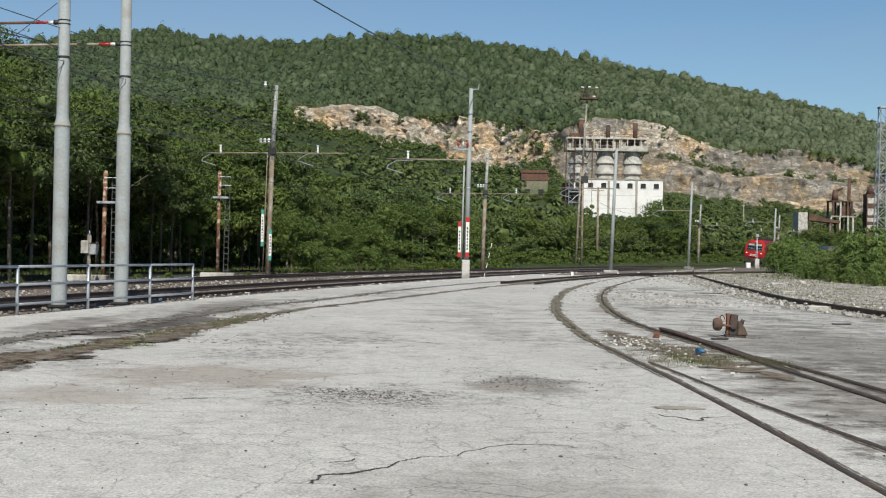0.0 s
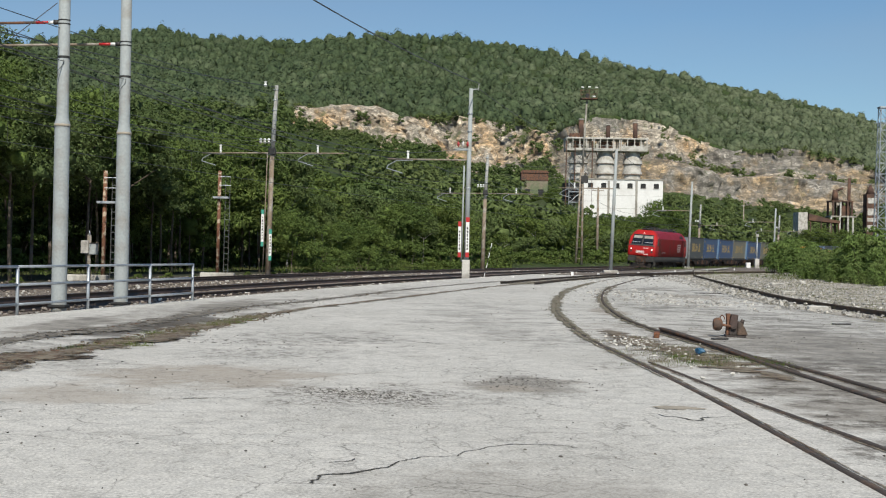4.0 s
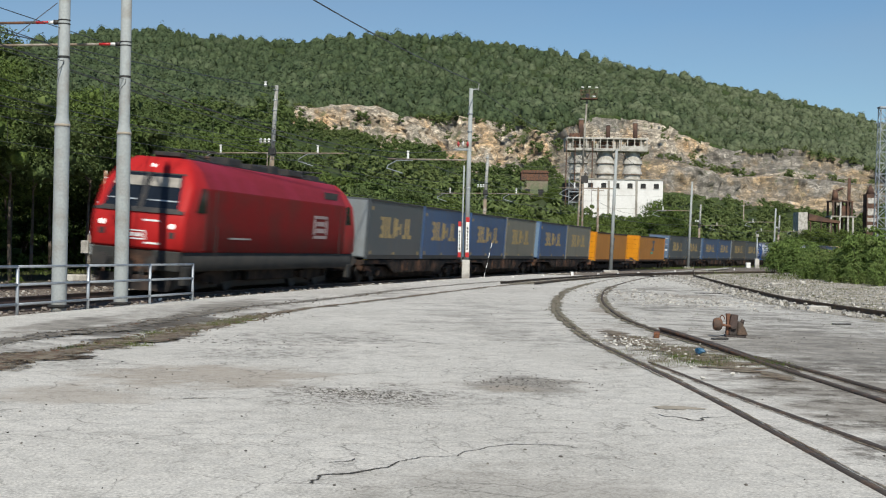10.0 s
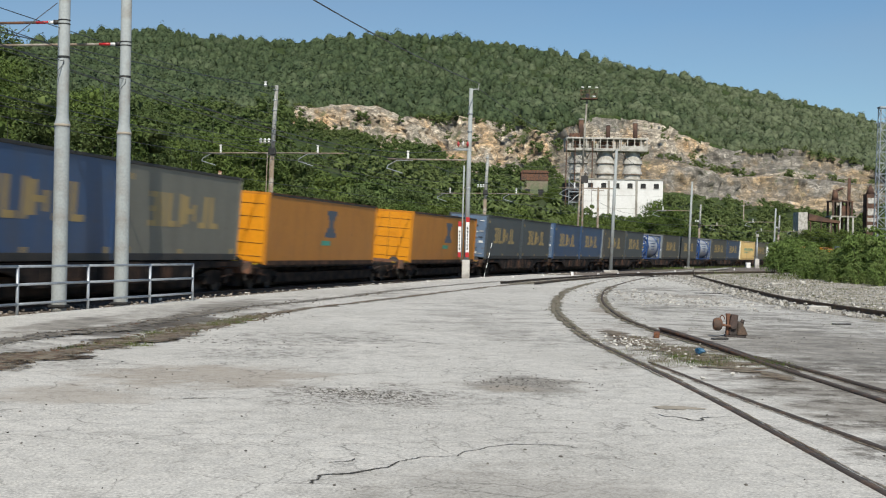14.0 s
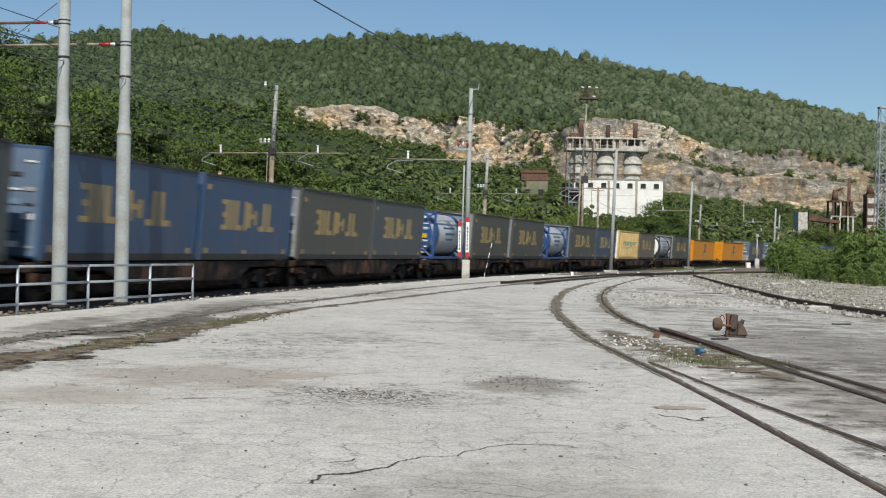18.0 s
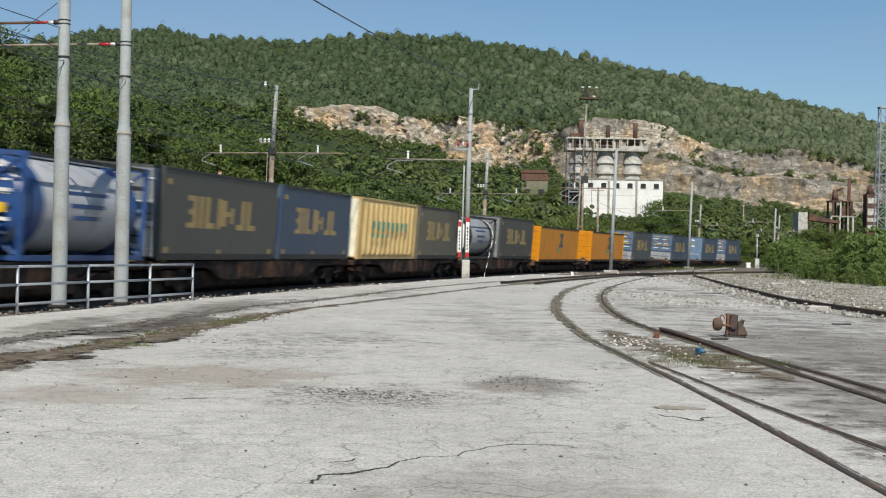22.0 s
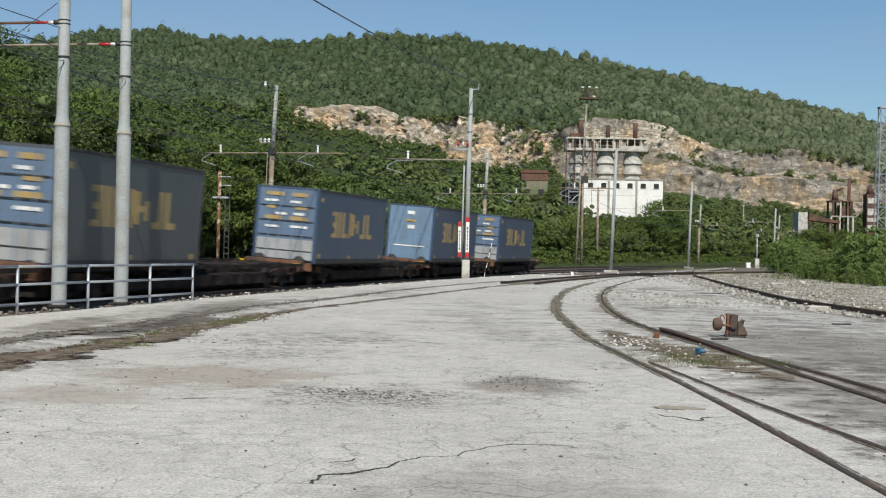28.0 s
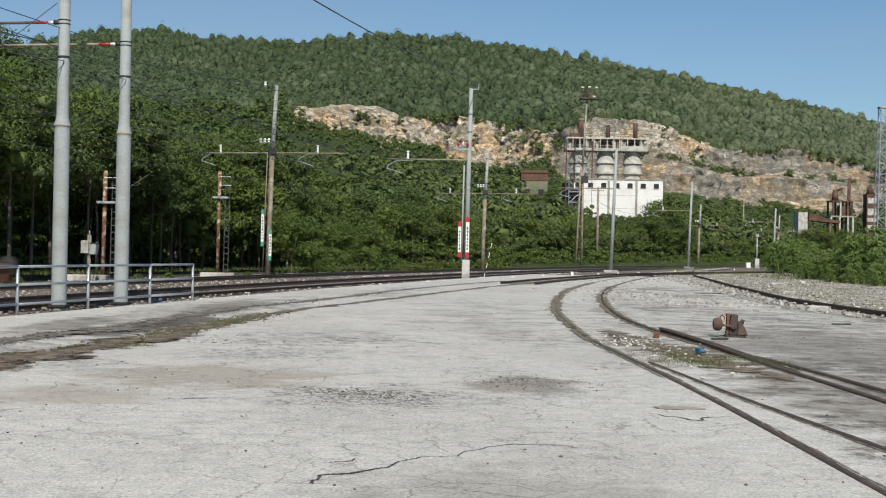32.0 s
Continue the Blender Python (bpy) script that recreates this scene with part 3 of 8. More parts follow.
for off in (0.0,):
    new("rail", rail_mesh("rail", [(siding_x(y) + off, y) for y in np.arange(-10, 125, 2.5)], 0.12 if off == 0 else 0.02, [M["rail_old"], M["rail_old"]])).parent = side
spur = thing("spur_track", "rusty spur track joining the yard to the main line", "railway track")
for off in (0.0, 1.5):
    new("rail", rail_mesh("rail", smooth_run([(2.6 + off, 58), (4.85 + off, 66.7), (8.6 + off, 79), (12.5 + off, 90.6), (19 + off, 104), (26 + off, 116), (40 + off, 138), (56 + off, 165)]), 0.11, [M["rail_old"], M["rail"]])).parent = spur

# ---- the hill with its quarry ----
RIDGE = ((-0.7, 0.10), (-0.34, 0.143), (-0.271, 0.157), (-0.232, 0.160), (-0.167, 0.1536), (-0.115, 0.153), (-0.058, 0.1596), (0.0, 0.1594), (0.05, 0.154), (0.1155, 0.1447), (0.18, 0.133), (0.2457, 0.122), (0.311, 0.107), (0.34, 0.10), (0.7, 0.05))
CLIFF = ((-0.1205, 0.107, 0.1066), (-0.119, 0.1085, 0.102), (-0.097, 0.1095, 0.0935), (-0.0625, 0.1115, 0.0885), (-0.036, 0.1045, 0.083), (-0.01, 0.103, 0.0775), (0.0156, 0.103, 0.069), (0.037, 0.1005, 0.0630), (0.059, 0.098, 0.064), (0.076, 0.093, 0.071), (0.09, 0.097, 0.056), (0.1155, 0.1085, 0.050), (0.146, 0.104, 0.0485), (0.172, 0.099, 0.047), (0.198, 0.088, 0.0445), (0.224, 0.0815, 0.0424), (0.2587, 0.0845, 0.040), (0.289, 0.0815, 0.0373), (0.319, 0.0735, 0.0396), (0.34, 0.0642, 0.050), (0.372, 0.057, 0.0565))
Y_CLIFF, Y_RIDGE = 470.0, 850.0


def foot_y(a):
    """Where the hill's foot lies: well behind the line."""
    keep = (LINE_S < 0) & (LINE_S > -420)
    return float(np.interp(a, (LINE[0] / LINE[1])[keep][::-1], LINE[1][keep][::-1] + 26, left=150, right=400)) if a > 0.03 else 150.0


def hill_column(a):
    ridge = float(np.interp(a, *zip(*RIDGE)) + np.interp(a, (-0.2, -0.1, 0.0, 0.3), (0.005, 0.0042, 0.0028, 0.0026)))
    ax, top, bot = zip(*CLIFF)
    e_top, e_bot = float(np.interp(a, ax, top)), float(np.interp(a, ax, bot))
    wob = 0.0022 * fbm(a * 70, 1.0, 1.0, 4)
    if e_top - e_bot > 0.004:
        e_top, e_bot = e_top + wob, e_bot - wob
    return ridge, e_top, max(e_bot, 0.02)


def cliff_top_y(a):
    ridge, e_top, e_bot = hill_column(a)
    cliff = max(e_top - e_bot, 0.0)
    return Y_CLIFF + 6 + 500 * cliff + 55 * min(max((a - 0.085) / 0.02, 0), 1) * min(cliff * 40, 1)


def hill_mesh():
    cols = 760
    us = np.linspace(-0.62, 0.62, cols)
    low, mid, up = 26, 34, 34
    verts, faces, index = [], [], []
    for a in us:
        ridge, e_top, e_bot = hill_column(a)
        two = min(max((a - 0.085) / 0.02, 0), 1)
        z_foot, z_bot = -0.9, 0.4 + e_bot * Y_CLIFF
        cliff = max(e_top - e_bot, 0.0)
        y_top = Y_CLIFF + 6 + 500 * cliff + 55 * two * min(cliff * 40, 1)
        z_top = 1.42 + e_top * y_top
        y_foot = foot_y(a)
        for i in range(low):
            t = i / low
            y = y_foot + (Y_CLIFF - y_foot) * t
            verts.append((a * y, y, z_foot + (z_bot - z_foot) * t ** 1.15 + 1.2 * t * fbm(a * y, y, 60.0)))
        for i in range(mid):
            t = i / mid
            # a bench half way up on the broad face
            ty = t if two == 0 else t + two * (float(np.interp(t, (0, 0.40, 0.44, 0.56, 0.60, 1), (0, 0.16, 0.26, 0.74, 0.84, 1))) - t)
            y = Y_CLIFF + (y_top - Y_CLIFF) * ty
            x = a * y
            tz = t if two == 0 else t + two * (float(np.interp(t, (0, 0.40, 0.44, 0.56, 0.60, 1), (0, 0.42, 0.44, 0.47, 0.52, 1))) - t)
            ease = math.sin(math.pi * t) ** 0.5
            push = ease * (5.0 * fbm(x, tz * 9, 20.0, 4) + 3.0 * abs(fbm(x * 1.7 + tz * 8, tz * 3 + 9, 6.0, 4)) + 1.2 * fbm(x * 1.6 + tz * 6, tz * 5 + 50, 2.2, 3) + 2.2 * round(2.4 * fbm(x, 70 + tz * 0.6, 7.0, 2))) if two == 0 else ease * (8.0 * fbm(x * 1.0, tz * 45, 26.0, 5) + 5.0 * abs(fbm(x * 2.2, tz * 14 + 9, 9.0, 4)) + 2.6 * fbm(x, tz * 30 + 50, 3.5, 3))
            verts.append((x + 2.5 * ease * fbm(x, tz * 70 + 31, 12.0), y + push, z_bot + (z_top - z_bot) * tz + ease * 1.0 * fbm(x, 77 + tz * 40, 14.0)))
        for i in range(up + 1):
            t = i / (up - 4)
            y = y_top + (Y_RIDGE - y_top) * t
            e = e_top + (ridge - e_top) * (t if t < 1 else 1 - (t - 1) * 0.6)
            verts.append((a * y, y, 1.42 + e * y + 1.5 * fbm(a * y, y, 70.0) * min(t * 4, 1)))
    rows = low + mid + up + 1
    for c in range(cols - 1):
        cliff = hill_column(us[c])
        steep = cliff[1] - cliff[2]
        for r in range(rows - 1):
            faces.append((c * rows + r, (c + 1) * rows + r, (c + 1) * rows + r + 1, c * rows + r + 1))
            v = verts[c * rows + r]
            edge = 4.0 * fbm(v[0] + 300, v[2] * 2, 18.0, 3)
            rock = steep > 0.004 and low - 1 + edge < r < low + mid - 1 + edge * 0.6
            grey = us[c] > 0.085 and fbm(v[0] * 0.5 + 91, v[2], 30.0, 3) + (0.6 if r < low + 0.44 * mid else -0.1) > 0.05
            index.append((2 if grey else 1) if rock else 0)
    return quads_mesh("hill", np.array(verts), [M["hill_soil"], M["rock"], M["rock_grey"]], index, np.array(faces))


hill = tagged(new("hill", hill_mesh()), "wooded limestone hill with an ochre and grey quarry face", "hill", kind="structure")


def hill_z(a, y):
    """Height of the wooded slopes below and above the quarry."""
    ridge, e_top, e_bot = hill_column(a)
    z_bot = 0.4 + e_bot * Y_CLIFF
    if y <= Y_CLIFF:
        return -0.9 + (z_bot + 0.9) * max((y - foot_y(a)) / (Y_CLIFF - foot_y(a)), 0) ** 1.15
    two = min(max((a - 0.085) / 0.02, 0), 1)
    cliff = max(e_top - e_bot, 0.0)
    y_top = Y_CLIFF + 6 + 500 * cliff + 55 * two * min(cliff * 40, 1)
    t = max((y - y_top) / (Y_RIDGE - y_top), 0)
    return 1.42 + (e_top + (ridge - e_top) * min(t, 1)) * y


# ---- foliage ----
rng = np.random.default_rng(7)


def leaf_tris(centres, outward, size, spread=0.42, slim=0.75):
    """Loose pointed leaves at the given places, facing roughly outward, every one turned its own way."""
    n = len(centres)
    nrm = outward + rng.normal(0, spread, (n, 3))
    nrm /= np.linalg.norm(nrm, axis=1)[:, None] + 1e-9
    u = np.cross(nrm, rng.normal(0, 1, (n, 3)))
    u /= np.linalg.norm(u, axis=1)[:, None] + 1e-9
    v = np.cross(nrm, u)
    s = size * rng.uniform(0.55, 1.35, n)[:, None]
    w = s * slim * rng.uniform(0.6, 1.1, n)[:, None]
    return np.stack([centres - u * s + v * w * 0.8, centres - u * s * 0.4 - v * w, centres + u * s], 1).reshape(-1, 3)


def foliage_mesh(name, mass, quads, leaves, mat):
    """One mesh of rounded inner masses (points and quads) and loose leaves (three points each)."""
    me = bpy.data.meshes.new(name)
    n, k = len(mass), len(leaves) // 3
    quads = np.asarray(quads, np.int32).reshape(-1, 4)
    me.vertices.add(n + 3 * k)
    me.vertices.foreach_set("co", np.ascontiguousarray(np.concatenate([np.reshape(mass, (-1, 3)), leaves]), np.float32).ravel())
    me.loops.add(quads.size + 3 * k)
    me.loops.foreach_set("vertex_index", np.concatenate([quads.ravel(), n + np.arange(3 * k, dtype=np.int32)]))
    me.polygons.add(len(quads) + k)
    me.polygons.foreach_set("loop_start", np.concatenate([np.arange(len(quads)) * 4, quads.size + np.arange(k) * 3]).astype(np.int32))
    me.polygons.foreach_set("use_smooth", np.concatenate([np.ones(len(quads), bool), np.zeros(k, bool)]))
    me.materials.append(mat)
    me.update(calc_edges=True)
    return me


def clumped_crown(n, rx, rz, zc, clumps, leaf, low=-0.5, core=0.42, loose=0.6, flat=0.8, slim=0.75):
    """A crown of separate leafy boughs: rounded dark hearts, each under a loose coat of leaves. Masses, quads, leaves."""
    ball, faces = cube_ball(1)
    scale, lift = np.array([rx, rx, rz]), np.array([0, 0, zc])
    mass, quads, off = [], [], 0
    d = rng.normal(0, 1, (clumps, 3))
    d /= np.linalg.norm(d, axis=1)[:, None]
    d[:, 2] = np.where(d[:, 2] < low, -d[:, 2], d[:, 2])
    heart = d * rng.uniform(0.42, 0.9, (clumps, 1))
    rad = rng.uniform(0.2, 0.42, clumps)
    for h, r in zip(heart, rad):
        dent = 1 + 0.5 * rng.uniform(-1, 1, len(ball))
        mass.append((h + ball * (dent * r * core)[:, None] * np.array([1.15, 1.15, 0.75])) * scale + lift)
        quads.append(faces + off)
        off += len(ball)
    # the trunk's own dark middle
    mass.append(ball * (1 + 0.3 * rng.uniform(-1, 1, len(ball)))[:, None] * 0.26 * scale + lift)
    quads.append(faces + off)
    pick = rng.choice(clumps, n, p=rad ** 2 / (rad ** 2).sum())
    o = rng.normal(0, 1, (n, 3))
    o /= np.linalg.norm(o, axis=1)[:, None]
    o[:, 2] = np.where((o[:, 2] < -0.25) & (rng.random(n) < 0.75), -o[:, 2], o[:, 2])
    # twigs: leaves gather in sprays round the bough
    spray = np.sin(o[:, 0] * 9 + pick * 1.7) * np.sin(o[:, 1] * 8 + pick) * np.sin(o[:, 2] * 9 + pick * 0.6)
    reach = 0.8 + 0.4 * spray + rng.normal(0, 0.1, n)
    p = heart[pick] + o * (rad[pick] * reach)[:, None] * np.array([1.2, 1.2, flat])
    return np.concatenate(mass), np.concatenate(quads), leaf_tris(p * scale + lift, o + np.array([0, 0, 0.35]), leaf, loose, slim)


def cube_ball(n):
    """A ball of quads: unit points and faces."""
    pts, faces, seen = [], [], {}
    for axis in range(3):
        for s in (-1, 1):
            grid = []
            for i in range(n + 1):
                row = []
                for k in range(n + 1):
                    p = np.zeros(3)
                    p[axis], p[(axis + 1) % 3], p[(axis + 2) % 3] = s, -1 + 2 * i / n, -1 + 2 * k / n
                    key = tuple(np.round(p, 5))
                    if key not in seen:
                        seen[key] = len(pts)
                        pts.append(p / np.linalg.norm(p))
                    row.append(seen[key])
                grid.append(row)
            for i in range(n):
                for k in range(n):
                    q = (grid[i][k], grid[i + 1][k], grid[i + 1][k + 1], grid[i][k + 1])
                    faces.append(q if s > 0 else q[::-1])
    return np.array(pts), np.array(faces)


def dome_kit(kits, leaves, leaf, tall):
    """Some far crowns of unit radius, each one dented dome under a fine coat of leaves."""
    ball, faces = cube_ball(2)
    made = []
    for _ in range(kits):
        dent = 0.86 * (1 + 0.24 * rng.uniform(-1, 1, len(ball)))
        scale = np.array([rng.uniform(0.85, 1.15), rng.uniform(0.85, 1.15), tall])
        o = rng.normal(0, 1, (leaves, 3))
        o[:, 2] = np.abs(o[:, 2]) * 1.1 - 0.25
        o /= np.linalg.norm(o, axis=1)[:, None]
        wave = 1 + 0.14 * np.sin(o[:, 0] * 6 + _) * np.sin(o[:, 1] * 6 + 2 * _) + 0.1 * np.sin(o[:, 2] * 9 + _)
        p = o * (wave * rng.uniform(0.82, 1.06, leaves))[:, None] * scale
        made.append((ball * dent[:, None] * scale + np.array([0, 0, 0.5 * tall]), faces, leaf_tris(p + np.array([0, 0, 0.5 * tall]), o + np.array([0, 0, 0.25]), leaf, 0.3)))
    return made


def bough_kit(kits, clumps, leaves, leaf, tall, core):
    """Some middle-distance crowns of unit radius, made of separate boughs."""
    return [clumped_crown(leaves, 1.0, tall * 0.92, tall * 0.8, clumps, leaf, -0.2, core, 0.34) for _ in range(kits)]


def gathered(kit, places):
    """All crowns at their places (x, y, z, radius) as one set of masses, quads and leaves."""
    mass, quads, leaves, off = [], [], [], 0
    for x, y, z, r in places:
        p, f, l = kit[rng.integers(len(kit))]
        a = rng.uniform(0, 6.28)
        c, s = math.cos(a), math.sin(a)
        turn = np.array([[c, s, 0], [-s, c, 0], [0, 0, 1]]) * np.array([r, r, r * rng.uniform(0.8, 1.25)])
        mass.append(p @ turn + np.array([x, y, z]))
        leaves.append(l @ turn + np.array([x, y, z]))
        quads.append(f + off)
        off += len(p)
    return np.concatenate(mass), np.concatenate(quads), np.concatenate(leaves)


def hill_woods():
    """The woods on the upper slopes."""
    places = []
    for _ in range(6800):
        a = rng.uniform(-0.365, 0.365)
        ridge, e_top, e_bot = hill_column(a)
        t = rng.random() if rng.random() > 0.08 else 0.012 * rng.random()
        y = cliff_top_y(a) + 1.5 + (Y_RIDGE - cliff_top_y(a)) * t
        r = rng.choice((1.5, 1.9, 2.4, 3.0)) * rng.uniform(0.85, 1.15) * (1.3 if rng.random() < 0.1 else 1.0) * (0.8 if a > 0.2 else 1.0) * (0.7 if t < 0.012 else (1.2 if t < 0.2 and a < 0.22 else 1.0))
        if 0.012 < t < 0.2 and a < 0.22 and rng.random() < 0.3:
            continue
        places.append((a * y, y, hill_z(a, y) - 0.5 * r, r))
    return gathered(dome_kit(24, 84, 0.17, 1.3), places)


def low_woods():
    """The woods between the line and the quarry, and the shrubs on its ledges."""
    places = []
    for _ in range(2700):
        a = rng.uniform(-0.365, 0.365)
        y = 150 + 320 * rng.random() ** 1.3
        if y < foot_y(a) - 8:
            y = foot_y(a) - 8 + (Y_CLIFF - foot_y(a)) * rng.random() ** 1.3
        c = hill_column(a)
        steep = c[1] - c[2] > 0.006
        if (y > 462 and steep) or fbm(a * y, y, 40.0, 2) < -0.55 or (0.095 < a < 0.178 and 285 < y < 320) or (0.054 < a < 0.084 and 195 < y < 300):
            continue
        if a * y > float(np.interp(-y, -LINE[1], LINE[0])) - 17:
            continue
        r = rng.uniform(2.0, 3.7)
        if (0.085 < a < 0.19 and y < 320) or (y > 300 and steep):
            r *= 0.62
        places.append((a * y, y, hill_z(a, y) - 0.4, r))
    for _ in range(560):
        a = rng.uniform(-0.12, 0.34)
        ridge, e_top, e_bot = hill_column(a)
        t = rng.normal(0.47, 0.07) if a > 0.1 and rng.random() < 0.6 else rng.random()
        y = Y_CLIFF + (cliff_top_y(a) - Y_CLIFF) * t - 2.0
        if 0.042 < a < 0.088 and t > 0.15:
            y -= 1.0
            places.append((a * y, y, (e_bot * Y_CLIFF) * (1 - t) + (1.42 + e_top * cliff_top_y(a)) * t - 0.8, rng.uniform(1.0, 2.3)))
        elif fbm(a * 400 + 50, t * 30, 12.0, 2) > (0.12 if a > 0.04 else 0.2):
            places.append((a * y, y, (e_bot * Y_CLIFF) * (1 - t) + (1.42 + e_top * cliff_top_y(a)) * t - 0.6, rng.uniform(0.7, 2.0)))
    # shrubs hanging over the rim
    for _ in range(260):
        a = rng.uniform(-0.12, 0.34)
        if fbm(a * 330 + 7, 5.0, 9.0, 3) < (-0.1 if a < 0.09 else 0.1):
            continue
        ridge, e_top, e_bot = hill_column(a)
        y, drop = cliff_top_y(a) - 1.0, abs(rng.normal(0, 1.3))
        places.append((a * y, y - 0.5 * drop, 1.42 + e_top * y - 1.0 - drop, rng.uniform(0.8, 1.7)))
    # trees crowding the foot of the face
    for _ in range(170):
        a = rng.uniform(-0.125, 0.09)
        y = rng.uniform(438, 466)
        places.append((a * y, y, hill_z(a, y) - 0.8, rng.uniform(1.1, 2.3)))
    # a broken hedge along the quarry's bench
    for _ in range(150):
        a = rng.uniform(0.1, 0.335)
        if fbm(a * 500, 2.0, 9.0, 2) < -0.05:
            continue
        ridge, e_top, e_bot = hill_column(a)
        y = Y_CLIFF + (cliff_top_y(a) - Y_CLIFF) * rng.uniform(0.25, 0.6)
        zb, zt = 0.4 + e_bot * Y_CLIFF, 1.42 + e_top * cliff_top_y(a)
        places.append((a * y, y, zb + (zt - zb) * 0.455 - 0.3, rng.uniform(0.8, 2.0)))
    return gathered(bough_kit(16, 7, 165, 0.14, 1.1, 0.62), places)


for name, made, mat, label in (("hill_woods", hill_woods(), "leaf_hill", "dense green woods on the upper hillside"), ("valley_woods", low_woods(), "leaf_valley", "dense green woods below the quarry")):
    tagged(new(name, foliage_mesh(name, *made, M[mat])), label, "woods", kind="stuff")


def tree(height, base, rx, n, leaf, material_leaf, bark, lumps=16):
    """A tree: tapered trunk, limbs and a crown of loose leaves; base: where the crown starts."""
    root = thing("tree", "leafy green broadleaf tree at the edge of the woods", "tree", "trees beside the line")
    bm = bmesh.new()
    lean = rng.uniform(-0.3, 0.3, 2)
    pts = [Vector((lean[0] * t + 0.12 * math.sin(5 * t), lean[1] * t, -0.3 + (height * 0.85 + 0.3) * t)) for t in (0, 0.25, 0.5, 0.75, 1)]
    r = 0.0115 * height
    for i in range(4):
        tube(bm, pts[i], pts[i + 1], r * (1 - 0.22 * i), r * (1 - 0.22 * (i + 1)), 7)
    part("trunk", bm, bark, root)
    for i in range(4):
        a, t = i * 2.4, rng.uniform(0.58, 0.85)
        p = pts[0].lerp(pts[4], t)
        q = p + Vector((math.cos(a) * rx * 0.6, math.sin(a) * rx * 0.6, height * 0.12))
        part_tube("limb", p, q, r * 0.45, bark, root, r1=r * 0.12, n=5)
    ob = new("crown", foliage_mesh("crown", *clumped_crown(n, rx, (height - base) / 2 * 1.05, (height + base) / 2, lumps, leaf, core=0.34, flat=0.58, slim=0.55), material_leaf))
    ob.parent = root
    return root


def bush(height, rx, n, leaf, material_leaf, label="dense green bush beside the line", lumps=14):
    root = thing("bush", label, "bush", "bushes beside the line")
    for i in range(4):
        a = i * 1.57
        part_tube("stem", (0, 0, -0.3), (math.cos(a) * rx * 0.5, math.sin(a) * rx * 0.5, height * 0.7), 0.035, M["bark"], root, r1=0.012, n=5)
    mass, quads, leaves = clumped_crown(n, rx, height * 0.56, height * 0.44, lumps, leaf, -0.9)
    m = n // 4
    a, r = rng.uniform(0, 6.28, m), rx * rng.uniform(0.55, 1.1, m)
    skirt = leaf_tris(np.stack([np.cos(a) * r, np.sin(a) * r, height * rng.uniform(0.0, 0.4, m)], 1), np.stack([np.cos(a), np.sin(a), np.full(m, 0.5)], 1), leaf, 0.7)
    ob = new("crown", foliage_mesh("crown", mass, quads, np.concatenate([leaves, skirt]), material_leaf))
    ob.parent = root
    return root


def frond_bush(height, rx, stems, material_leaf):
    """A thicket of young shoots, each with a crown of long feathered leaves."""
    root = thing("bush", "tall leafy thicket of feathered green fronds at the yard's end", "bush", "bushes beside the line")
    leaves = []
    for i in range(stems):
        a, r = rng.uniform(0, 6.28), rx * math.sqrt(rng.random())
        foot = Vector((math.cos(a) * r, math.sin(a) * r, -0.2))
        h = height * rng.uniform(0.35, 1.0) * (1 - 0.25 * (r / rx) ** 2)
        top = foot + Vector((rng.normal(0, 0.2), rng.normal(0, 0.2), h + 0.2))
        if i < 9:
            part_tube("stem", foot, top, 0.028, M["bark"], root, r1=0.012, n=5)
        # tiers of fronds, the top one a full star
        for tier, share in enumerate((1.0, 0.8, 0.55)):
            hub, turn = np.array(foot.lerp(top, share)), rng.uniform(0, 6.28)
            for k in range(9 - 2 * tier):
                b, ln = turn + k * 6.28 / (9 - 2 * tier) + rng.normal(0, 0.2), rng.uniform(0.55, 1.0) * (1.0 + 0.15 * tier)
                rise = rng.uniform(0.55, 1.2) if tier == 0 else rng.uniform(0.2, 0.7)
                way = np.array([math.cos(b), math.sin(b), 0])
                t = np.repeat(np.linspace(0.15, 1.0, 6), 2)[:, None]
                side = np.tile((-1, 1), 6)[:, None] * np.array([-math.sin(b), math.cos(b), 0]) * ln * 0.17 * (1.15 - 0.7 * t)
                c = hub + way * ln * t + np.array([0, 0, 1]) * ln * (rise * t - 1.0 * t * t) + side
                leaves.append(leaf_tris(c, np.tile(way * 0.8 + np.array([0, 0, 0.55]), (12, 1)), 0.16, 0.35, 0.45))
    leaves = np.concatenate(leaves)
    mass, quads, coat = clumped_crown(500, rx * 0.8, height * 0.24, height * 0.2, 14, 0.1, -0.9)
    ob = new("crown", foliage_mesh("crown", mass, quads, np.concatenate([leaves, coat]), material_leaf))
    ob.parent = root
    return root


tall = [tree(h, b, r, 9500, 0.135, M[l], M[k], 46) for h, b, r, l, k in ((10.5, 3.0, 3.3, "leaf_a", "bark"), (9.4, 2.6, 3.1, "leaf_b", "bark"), (11.5, 3.6, 3.2, "leaf_c", "bark"))]
near_tall = [tree(h, b, r, 14000, 0.095, M[l], M["bark"], 52) for h, b, r, l in ((10.8, 3.0, 3.3, "leaf_a"), (9.8, 2.6, 3.2, "leaf_c"))]
small = [tree(h, b, r, 7000, 0.112, M[l], M[k], 34) for h, b, r, l, k in ((6.5, 0.3, 2.4, "leaf_b", "bark"), (5.6, 0.0, 2.3, "leaf_a", "bark"), (7.2, 1.2, 2.1, "leaf_c", "bark_pale"))]
bushes = [bush(2.4, 1.9, 2400, 0.085, M["leaf_a"]), bush(1.5, 1.5, 1500, 0.08, M["leaf_b"])]
